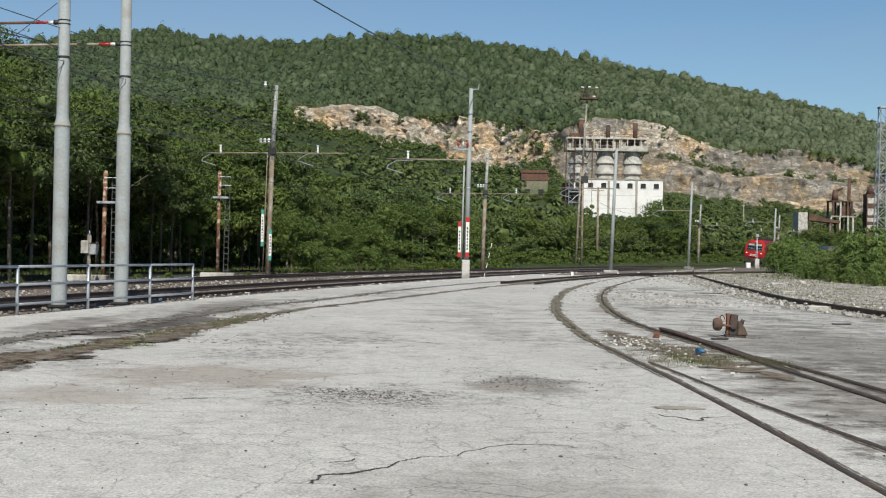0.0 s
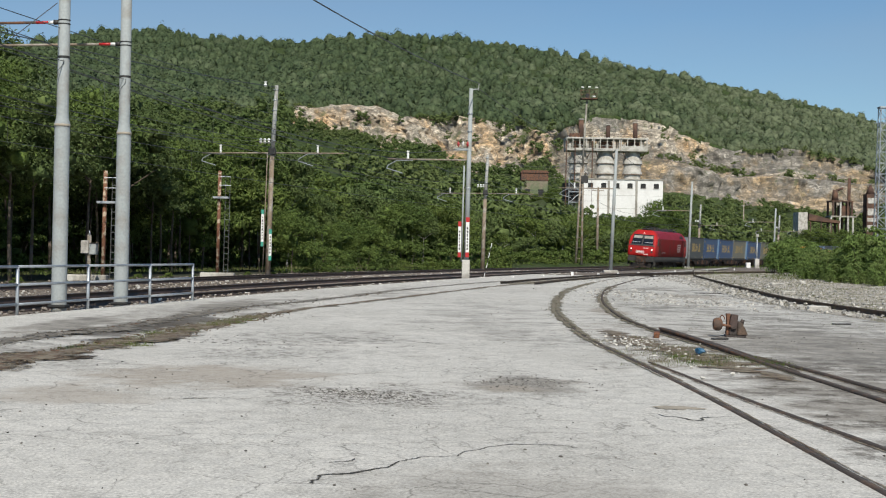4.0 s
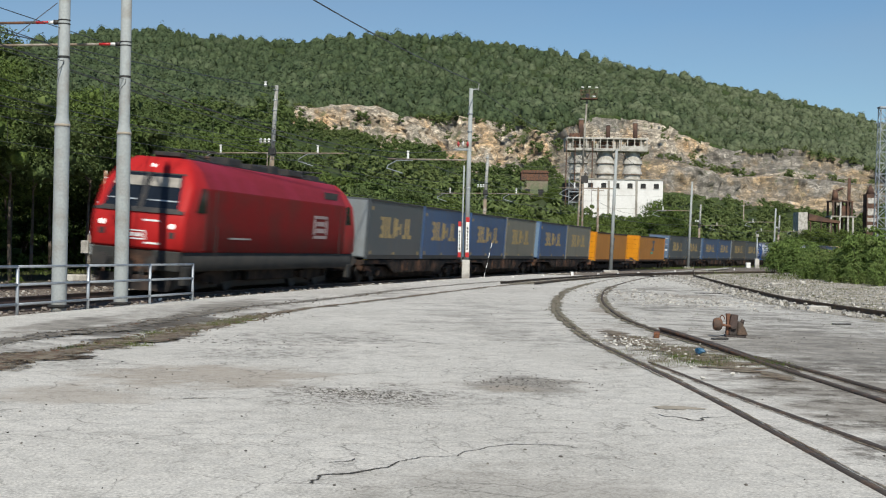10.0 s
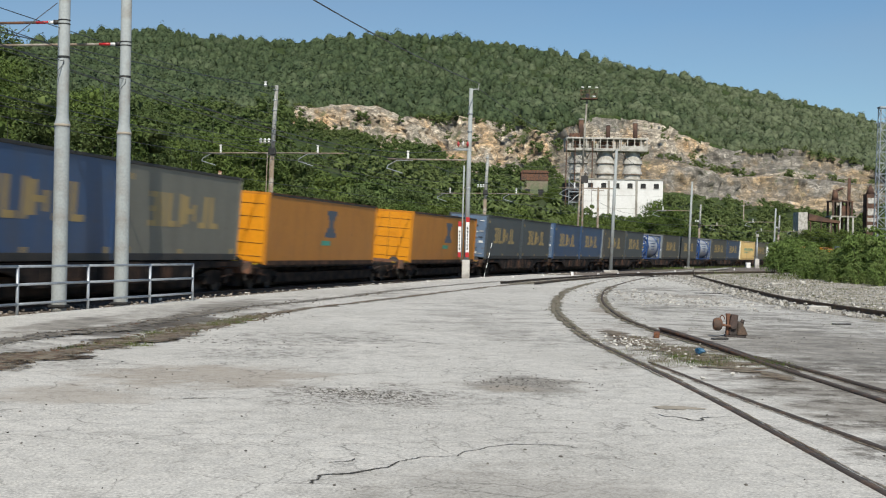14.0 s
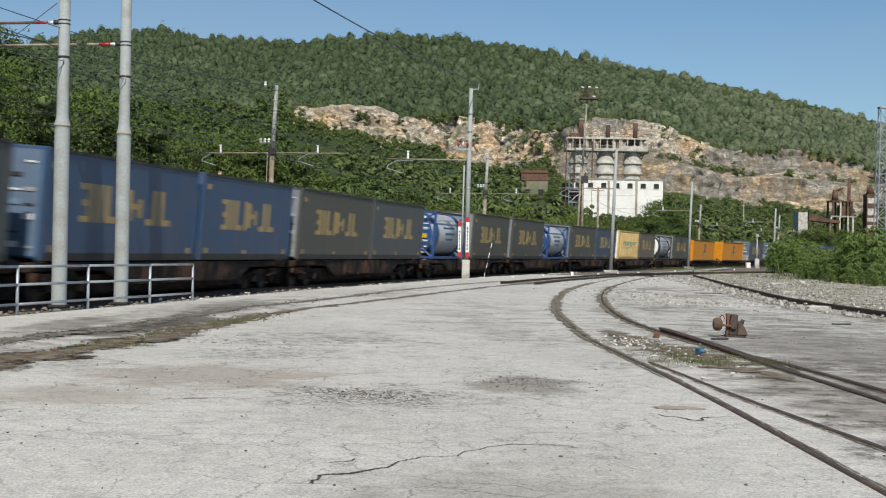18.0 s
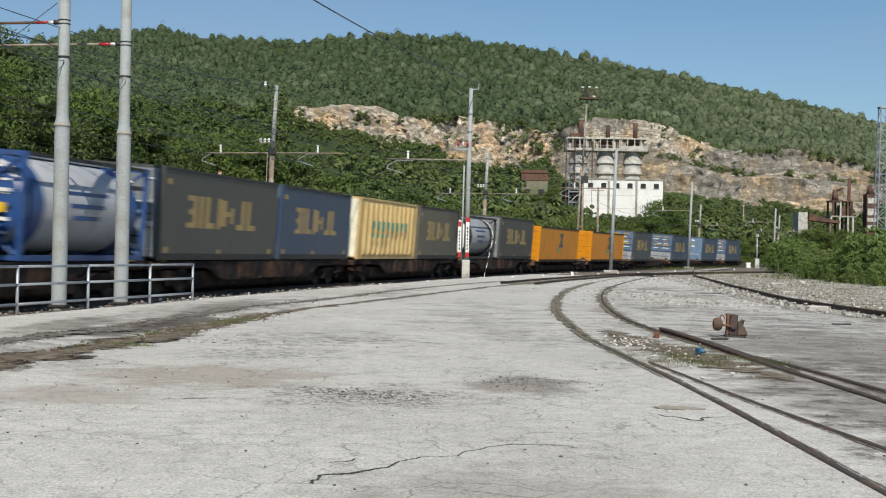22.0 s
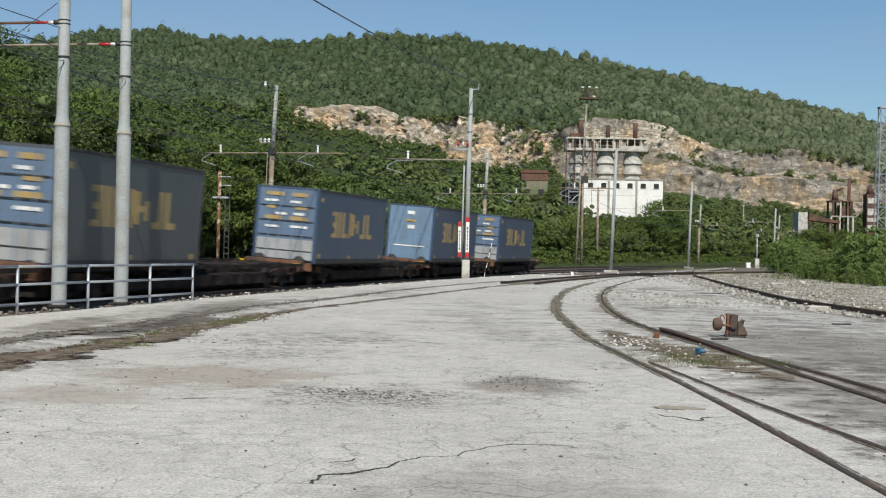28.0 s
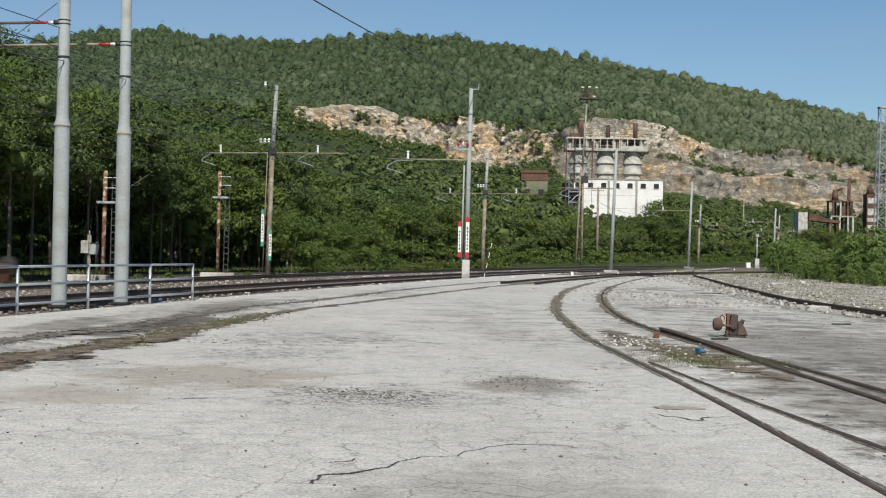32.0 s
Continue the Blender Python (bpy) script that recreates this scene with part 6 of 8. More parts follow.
for f, r in ((87.7, 73.4), (66.7, 52.7), (-117.4, -131.8), (-137.4, -152.2)):
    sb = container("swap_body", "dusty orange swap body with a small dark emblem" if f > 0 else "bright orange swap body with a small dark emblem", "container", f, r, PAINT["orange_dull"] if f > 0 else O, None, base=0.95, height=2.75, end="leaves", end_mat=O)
    w = 1.35 - 0.034
    for x0, x1, z0, z1, m in ((-1.15, 0.15, 3.05, 3.25, PAINT["navy"]), (-0.95, -0.05, 2.85, 3.05, PAINT["navy"]), (-0.75, -0.2, 2.5, 2.85, PAINT["navy"]), (-0.95, 0.05, 2.3, 2.5, PAINT["navy"]), (-1.2, 0.3, 2.1, 2.3, PAINT["navy"]), (-0.5, 0.7, 1.75, 1.95, PAINT["teal"])):
        part_box("emblem_block", (x0, x1, w, w + 0.006, z0, z1), m, sb)
    part_box("sill_band", (-(f - r) / 2 + 0.14, (f - r) / 2 - 0.14, w + 0.03, w + 0.042, 0.95, 1.12), PAINT["wagon"], sb)
    part_box("roof_edge", (-(f - r) / 2 + 0.1, (f - r) / 2 - 0.1, w, w + 0.042, 3.66, 3.71), PAINT["wagon"], sb)
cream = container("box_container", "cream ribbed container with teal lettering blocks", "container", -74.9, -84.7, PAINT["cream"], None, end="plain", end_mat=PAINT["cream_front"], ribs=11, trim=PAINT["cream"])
for k in range(1, 9):
    x = -4.9 + 0.5 + 8.8 * (k + 0.5) / 11 + 0.6
    part_box("letter_bar", (x - 0.2, x + 0.2, 1.435, 1.448, 2.5 + 0.06 * (k % 3), 3.0), PAINT["teal"], cream)
    if k > 4:
        part_box("letter_bar", (x - 0.16, x + 0.2, 1.435, 1.448, 2.2, 2.38), PAINT["teal"], cream)
tank("white tank in a blue frame with blue markings", -13.8, -21.0, PAINT["frame_blue"], PAINT["tank_white"], PAINT["frame_blue"])
tank("white tank in a blue frame with blue markings", -45.4, -52.6, PAINT["frame_blue"], PAINT["tank_white"], PAINT["frame_blue"])
tank("grey tank in a dark frame with a white end shield", -96.4, -103.5, PAINT["loco_grey"], PAINT["tank_grey"], PAINT["white"])
ENDS = (151.6, 131.2, 110.6, 89.4, 68.2, 50.5, 29.3, 8.8, -11.5, -33.0, -53.2, -74.3, -94.2, -116.0, -136.4, -157.2, -178.4, -198.0, -213.5, -228.6)
for i, (f, r) in enumerate(zip(ENDS, ENDS[1:])):
    wagon(f, r, low=i in (3, 4, 13, 14, 15, 16, 17, 18))
# ---- overhead line beyond the yard ----
def wire(bm, a, b, sag=0.3, r=0.012, n=14):
    """One hanging wire, swept in a single piece."""
    a, b = Vector(a), Vector(b)
    d = (b - a).normalized()
    u = d.cross(Vector((0, 0, 1))).normalized()
    w = u.cross(d)
    rings = []
    for k in range(n + 1):
        t = k / n
        p = a.lerp(b, t) - Vector((0, 0, sag * 4 * t * (1 - t)))
        rings.append([bm.verts.new(p + (u * math.cos(q) + w * math.sin(q)) * r) for q in (0.8, 2.37, 3.94, 5.5)])
    for p, q in zip(rings, rings[1:]):
        for i in range(4):
            bm.faces.new((p[i], p[(i + 1) % 4], q[(i + 1) % 4], q[i]))


def steady_arm(root, foot, d, out, z):
    """The bent registration tube and the standing insulator on a catenary arm."""
    p = [foot + d * (out - 1.5) + Vector((0, 0, z - 0.05)), foot + d * (out - 0.55) + Vector((0, 0, z - 0.05)), foot + d * out + Vector((0, 0, z - 0.35)), foot + d * (out + 0.05) + Vector((0, 0, z - 0.5)), foot + d * (out - 0.9) + Vector((0, 0, z - 0.78))]
    bm = bmesh.new()
    for a, b in zip(p, p[1:]):
        tube(bm, a, b, 0.028, n=6)
    part("steady_arm", bm, M["galvanised"], root)
    bm = bmesh.new()
    lathe(bm, [(0.04, 0), (0.075, 0.1), (0.045, 0.2), (0.075, 0.3), (0.04, 0.42), (0.09, 0.43), (0.09, 0.5)], 8)
    part("insulator", bm, M["white_paint"], root, at=Matrix.Translation(foot + d * (out - 1.2) + Vector((0, 0, z))))


def warning_board(root, x, y, z0, z1, color, w=0.24):
    b = part_box("warning_board", (x - w / 2, x + w / 2, y - 0.03, y, z0, z1), M["white_paint"], root, "white board with coloured ends and dark marks")
    for za, zb in ((z0, z0 + 0.28), (z1 - 0.28, z1)):
        part_box("end_band", (x - w / 2 - 0.004, x + w / 2 + 0.004, y - 0.036, y + 0.004, za, zb), M[color], b)
    bm = bmesh.new()
    k = z0 + 0.42
    while k < z1 - 0.5:
        h = 0.08 + 0.07 * ((k * 7.3) % 1)
        box(bm, x - w * 0.22, x + w * (0.1 + 0.12 * ((k * 3.1) % 1)), y - 0.036, y - 0.03, k, k + h)
        k += h + 0.07
    part("marking_bar", bm, M["black"], b)


def yard_mast():
    x, y, h = 1.3, 73.3, 10.65
    root = thing("catenary_mast", "grey steel mast on a concrete block with red and white boards", "mast", "overhead line masts", pose(x, y, -0.05))
    part_tube("pole", (0, 0, 0.9), (0.12, 0, h), 0.15, M["steel_grey"], root, r1=0.11, n=12)
    part_box("concrete_block", (-0.22, 0.22, -0.2, 0.2, -0.3, 1.0), M["concrete"], root, bevel=0.03)
    part_tube("conduit", (-0.26, -0.12, 0.9), (-0.2, -0.12, 6.3), 0.045, M["steel_grey"], root)
    warning_board(root, -0.38, -0.2, 1.15, 3.15, "red_paint", 0.17)
    warning_board(root, 0.06, -0.2, 1.15, 3.4, "red_paint", 0.19)
    d, f = Vector((-0.97, 0.24, 0)), Vector((0, 0, 0))
    part_tube("arm", d * 0.1 + Vector((0, 0, 6.62)), d * 4.7 + Vector((0, 0, 6.68)), 0.045, M["wood_grey"], root)
    steady_arm(root, f, d, 4.7, 6.65)
    for k in range(3):
        bm = bmesh.new()
        lathe(bm, [(0.07, 0), (0.16, 0.06), (0.16, 0.1), (0.07, 0.14)], 10, "x")
        part("insulator", bm, M["red_paint"] if k != 1 else M["white_paint"], root, "red insulator disc", at=pose(-0.62 + 0.26 * k, -0.1, 7.5))
    part_box("bracket", (-0.75, 0.2, -0.12, 0.1, 7.15, 7.3), M["steel_grey"], root)
    bm = bmesh.new()
    tube(bm, (0.12, 0, h - 0.06), (0.52, 0, h - 0.02), 0.035, n=6)
    tube(bm, (0.52, 0, h - 0.1), (0.55, 0, h + 0.3), 0.03, n=6)
    part("top_bracket", bm, M["steel_grey"], root)
    for z in (2.0, 5.0, 8.2, 9.2):
        part_tube("clamp_band", (0.01 * z, 0, z), (0.01 * z, 0, z + 0.07), 0.155, M["galvanised"], root, n=12)


def two_arm_mast(x, y, z0, h, arm_z, label, arms=(4.6, 4.6), r=0.17, boards=False, mat=("wood_grey", "pole_grey")):
    root = thing("catenary_mast", label, "mast", "overhead line masts", pose(x, y, z0))
    split = h * 0.62
    part_tube("pole", (0, 0, -0.3), (0.02 * split, 0, split), r, M[mat[0]], root, r1=r * 0.85, n=10)
    part_tube("upper_pole", (0.02 * split, 0, split), (0.03 * h, 0, h), r * 0.82, M[mat[1]], root, r1=r * 0.62, n=10)
    for k in range(7):
        z = split + (h - split) * (k + 0.5) / 7
        part_tube("step_band", (0.026 * z, 0, z), (0.026 * z, 0, z + 0.06), r * 0.86, M["galvanised"], root, n=10)
    d = Vector((-0.97, 0.22, 0))
    for s, ln in ((1, arms[0]), (-1, arms[1])):
        if ln:
            f = Vector((0.02 * arm_z, 0, 0))
            part_tube("arm", f + d * s * 0.1 + Vector((0, 0, arm_z)), f + d * s * ln + Vector((0, 0, arm_z - 0.02)), 0.04, M["wood_grey"], root)
            steady_arm(root, f, Vector((-0.97, 0.22, 0)) if s > 0 else Vector((0.97, -0.22, 0)), ln if s > 0 else ln * 0.45, arm_z) if s > 0 else steady_arm(root, f + d * s * ln, d, ln * 0.62, arm_z)
    part_box("arm_clamp", (0.02 * arm_z - 0.22, 0.02 * arm_z + 0.22, -0.24, 0.24, arm_z - 0.12, arm_z + 0.3), M["black"], root, bevel=0.03)
    for k in range(3):
        bm = bmesh.new()
        lathe(bm, [(0.04, 0), (0.11, 0.08), (0.05, 0.16), (0.11, 0.24), (0.04, 0.32)], 8)
        part("insulator", bm, M["white_paint"], root, at=pose(-0.55 + 0.25 * k, -0.15, arm_z + 0.55))
    if boards:
        warning_board(root, -0.34, -0.22, 1.6, 3.85, "green_paint", 0.16)
        warning_board(root, 0.16, -0.22, 0.75, 2.65, "green_paint", 0.16)
        part_tube("conduit", (-0.28, -0.2, 0), (-0.12, -0.2, arm_z), 0.03, M["wood_grey"], root)
        bm = bmesh.new()
        lathe(bm, [(0.05, 0), (0.12, 0.1), (0.06, 0.2), (0.1, 0.34)], 8)
        part("lamp_head", bm, M["white_paint"], root, at=pose(-0.35, 0, h - 0.1))
    return root


yard_mast()
two_arm_mast(-10.75, 80.0, -0.1, 11.5, 7.35, "weathered brown mast with teal and white boards behind the tracks", boards=True)
two_arm_mast(3.72, 122.0, -0.3, 10.8, 7.2, "weathered concrete mast with two catenary arms behind the tracks", r=0.2)
two_arm_mast(43.9, 224.0, -0.3, 10.6, 7.0, "thin weathered mast with two catenary arms", r=0.22)
two_arm_mast(66.8, 260.0, -0.3, 10.2, 7.0, "thin weathered mast with two catenary arms", r=0.22)
for x, y, h in ((14.15, 109.7, 10.35), (30.15, 160.0, 10.6), (52.0, 205.0, 9.2)):
    root = thing("catenary_mast", "slim pale galvanised steel mast on a concrete foot", "mast", "overhead line masts", pose(x, y, -0.05))
    part_tube("pole", (0, 0, 0), (0.03 * h, 0, h), 0.17, M["steel_grey"], root, r1=0.12, n=10)
    part_box("concrete_foot", (-0.6, 0.6, -0.5, 0.5, -0.3, 0.14), M["concrete"], root, bevel=0.03)
    part_tube("arm", (0.2, 0, 7.0), (-4.4, 1.1, 7.05), 0.045, M["wood_grey"], root)
    steady_arm(root, Vector((0.2, 0, 0)), Vector((-0.97, 0.22, 0)), 4.6, 7.0)
for x, y, h in ((21.3, 180.0, 11.0), (98.0, 330.0, 10.0), (102.0, 335.0, 8.0), (76.0, 330.0, 16.0)):
    root = thing("timber_pole", "plain weathered timber pole behind the line", "pole", "", pose(x, y, -0.3))
    part_tube("shaft", (0, 0, 0), (0, 0, h), 0.2, M["wood_grey"], root, r1=0.15, n=8)
    part_tube("cross_arm", (-0.8, 0, h - 0.5), (0.8, 0, h - 0.5), 0.06, M["wood_grey"], root, n=6)


def overhead_wires():
    spans = (150, 98, 69, 21, -34, -62, -120, -180, -240)
    for lat, h, label in ((0.0, 0.0, "near"), (-8.0, 0.0, "far")):
        root = thing("overhead_wire", "thin dark overhead contact and carrier wires above the track", "overhead wire")
        for a, b in zip(spans, spans[1:]):
            pa, pb = on_line(a, lat), on_line(b, lat)
            za, zb = 5.15, 5.15
            bm = bmesh.new()
            wire(bm, (pa[0], pa[1], za), (pb[0], pb[1], zb), 0.05, 0.014)
            part("contact_wire", bm, M["wire"], root)
            bm = bmesh.new()
            wire(bm, (pa[0], pa[1], 6.55), (pb[0], pb[1], 6.75), 0.7, 0.018)
            part("carrier_wire", bm, M["wire"], root)
            for k in range(1, 6):
                t = k / 6
                x, y = pa[0] + (pb[0] - pa[0]) * t, pa[1] + (pb[1] - pa[1]) * t
                part_tube("dropper", (x, y, 5.12), (x, y, 6.6 - 2.8 * t * (1 - t) + 0.1), 0.005, M["wire"], root, n=4)
    root = thing("feeder_wire", "thin dark feeder cable strung between the mast tops", "overhead wire")
    for a, b, sag in (((-9.03, 25, 6.07), (-10.4, 80, 10.8), 0.1), ((-9.03, 25, 5.69), (-10.4, 80, 9.6), 0.1), ((-10.27, 30.7, 6.24), (-9.2, 30.7, 7.1), 0.0), ((1.85, 73.3, 10.9), (-9.0, 31.0, 10.9), 0.5), ((-9.0, 31.0, 5.75), (-8.05, 33.0, 5.6), 0.02), ((-9.0, 31.0, 5.75), (-11.5, 18.0, 5.9), 0.2), ((-8.05, 33.0, 5.6), (1.3, 73.3, 7.3), 0.9),
                      ((-10.5, 80, 8.0), (-20, 30, 8.4), 0.8), ((-10.5, 80, 7.9), (-24, 34, 8.0), 0.8), ((-10.4, 80, 11.3), (-20, 30, 8.6), 0.4), ((-10.4, 80, 9.0), (-20, 30, 9.2), 0.6), ((-10.4, 80, 7.6), (-20, 30, 6.6), 0.5), ((-10.5, 80, 8.0), (3.9, 122, 8.0), 0.9), ((1.85, 73.3, 10.6), (14.4, 109.7, 10.2), 0.9), ((14.4, 109.7, 10.2), (30.4, 160, 10.4), 0.9),
                      ((3.9, 122, 8.2), (21.3, 180, 10.5), 0.9), ((17.3, 165, 13), (3.9, 122, 10.2), 0.7)):
        bm = bmesh.new()
        wire(bm, a, b, sag, 0.026 if a[2] > 10.8 else 0.011 if a[1] < 32 else 0.016)
        part("cable", bm, M["wire"], root)


overhead_wires()


def light_tower():
    root = thing("light_tower", "tall weathered mast with a floodlight platform at the top", "light mast", "", pose(17.2, 165, 0))
    for x in (-0.38, 0.38):
        part_tube("leg", (x, 0, -0.3), (x * 0.3 + 0.25, 0, 12.5), 0.16, M["wood_grey"], root, r1=0.12, n=8)
    for k in range(9):
        z = 0.8 + 1.35 * k
        w = 0.38 * (1 - 0.7 * z / 12.5)
        part_tube("rung", (-w + 0.02 * z, 0, z), (w + 0.02 * z, 0, z), 0.05, M["wood_grey"], root, n=5)
    part_tube("shaft", (0.25, 0, 12.3), (0.72, 0, 21.6), 0.14, M["concrete_old"], root, r1=0.11, n=8)
    part_box("box", (0.1, 1.0, -0.3, 0.1, 10.4, 11.3), M["black"], root, bevel=0.05)
    part_box("platform", (-0.1, 1.9, -0.7, 0.7, 21.0, 21.12), M["rust"], root)
    for x in (-0.1, 0.9, 1.9):
        for y in (-0.7, 0.7):
            part_tube("guard_post", (x, y, 21.1), (x, y, 22.2), 0.018, M["rust"], root, n=5)
    for y in (-0.7, 0.7):
        for z in (21.7, 22.2):
            part_tube("guard_rail", (-0.1, y, z), (1.9, y, z), 0.018, M["rust"], root, n=5)
    for x, z in ((0.0, 22.45), (0.9, 22.5), (1.8, 22.45), (1.5, 21.3)):
        part_box("floodlight", (x - 0.2, x + 0.2, -0.75, -0.5, z - 0.08, z + 0.08), M["white_paint"], root, bevel=0.05)
    part_box("cabinet", (0.5, 1.0, -0.3, 0.3, 21.1, 21.7), M["black"], root, bevel=0.05)


light_tower()


def ladder_post(x, y, h, rust_top, label):
    root = thing("lamp_post", label, "post", "rusty ladder posts", pose(x, y, -0.35))
    part_tube("shaft", (0, 0, 0), (0.05, 0, h), 0.105, rust_top, root, r1=0.1, n=10)
    for xx in (0.36, 0.62):
        part_tube("ladder_rail", (xx, -0.05, 0.1), (xx + 0.05, -0.05, h - 0.4), 0.016, M["ladder_grey"], root, n=5)
    for k in range(int((h - 0.6) / 0.33)):
        part_tube("rung", (0.36 + 0.003 * k, -0.05, 0.4 + 0.33 * k), (0.62 + 0.003 * k, -0.05, 0.4 + 0.33 * k), 0.011, M["ladder_grey"], root, n=5)
    part_box("platform", (-0.3, 0.62, -0.3, 0.3, h - 1.62, h - 1.5), M["galvanised"], root, bevel=0.01)
    for z in (h - 0.35, h - 0.85):
        part_tube("guard_rail", (0.05, -0.2, z), (0.75, -0.2, z), 0.022, M["galvanised"], root, n=5)
    return root


M["rust_brown"] = material("rust_brown", (0.16, 0.075, 0.04), rough=0.85, vary=0.35, size=0.25, second=(0.09, 0.06, 0.045), bump=0.4)
M["rust_peel"] = material("rust_peel", (0.17, 0.075, 0.042), rough=0.85, vary=0.35, size=0.35, second=(0.42, 0.34, 0.25), spread=(0.5, 0.58), bump=0.3)
ladder_post(-13.15, 76, 6.2, M["rust_peel"], "rusty round post with a ladder and small platform")
ladder_post(-16.7, 64, 5.4, M["rust_peel"], "rusty round post with a ladder and small platform")
for x, y, w in ((-12.7, 73.5, 1.9), (-17.3, 62.5, 2.4)):
    bm = bmesh.new()
    box(bm, -w / 2, w / 2, -0.35, 0.35, -0.1, 0.34)
    tagged(new("concrete_kerb", finish(bm, "concrete_kerb", M["concrete"], 0.04)), "low pale concrete block beside the track", "concrete block").matrix_basis = pose(x, y, -0.38, 0, 0, 4)


def trackside_box():
    root = thing("trackside_box", "small grey equipment boxes on a short timber post", "equipment box", "", pose(-16.3, 60.0, -0.35))
    part_tube("post", (0, 0, 0), (0, 0, 2.2), 0.09, M["wood_grey"], root)
    part_box("case", (-0.34, 0.02, -0.22, 0.1, 1.35, 1.95), M["concrete"], root, bevel=0.02)
    part_box("case", (0.06, 0.38, -0.25, 0.1, 1.3, 1.8), M["steel_grey"], root, bevel=0.02)
    part_box("lid", (0.04, 0.40, -0.27, 0.12, 1.8, 1.84), M["black"], root)
    part_tube("cap", (0, 0, 2.2), (0, 0, 2.4), 0.05, M["galvanised"], root, r1=0.02)


trackside_box()


def dwarf_signal():
    root = thing("signal_post", "slim grey post with a small round head", "signal", "", pose(43.4, 180, 0.1))
    part_tube("post", (0, 0, 0), (0, 0, 4.1), 0.09, M["galvanised"], root)
    bm = bmesh.new()
    lathe(bm, [(0.1, 4.05), (0.22, 4.12), (0.22, 4.4), (0.1, 4.48)], 12)
    part("head", bm, M["concrete"], root)
    part_box("base", (-0.3, 0.3, -0.3, 0.3, -0.3, 1.1), M["concrete"], root, bevel=0.04)
    bm = bmesh.new()
    box(bm, -0.3, 0.3, -0.3, 0.3, -0.3, 0.55)
    tagged(new("relay_cabinet", finish(bm, "relay_cabinet", M["concrete_white"], 0.04)), "small white relay cabinet by the signal post", "cabinet").matrix_basis = pose(42.2, 180, 0.1)


dwarf_signal()
for x, y in ((4.05, 74.65), (6.19, 80.2), (8.41, 84.3), (10.9, 91.1), (12.9, 95.6), (15.6, 103.7), (21.4, 119.9), (27.4, 135), (32.9, 146.9)):
    big = abs(x - 8.41) < 0.1
    bm = bmesh.new()
    box(bm, -0.08, 0.08, -0.07, 0.07, -0.1, 0.32 if big else 0.15)
    tagged(new("marker_stone", finish(bm, "marker_stone", M["concrete_white"], 0.02)), "small white-painted marker stone along the track", "marker stone", "marker stones").matrix_basis = pose(x, y, -0.08, 4 * math.sin(x), 5 * math.cos(3 * x), 20 * x)
rod = thing("striped_rod", "thin leaning rod striped black and white", "rod", "", pose(2.45, 77, -0.1, 0, 12, 0))
for k in range(7):
    part_tube("band", (-0.0, 0, 0.3 * k), (-0.0, 0, 0.3 * k + 0.3), 0.022, M["white_paint"] if k % 2 == 0 else M["black"], rod, n=6)


# ---- the cement works below the quarry ----
M["rust_dark"] = material("rust_dark", (0.075, 0.043, 0.032), rough=0.9, vary=0.35, size=2.0, second=(0.13, 0.07, 0.045), bump=0.3)


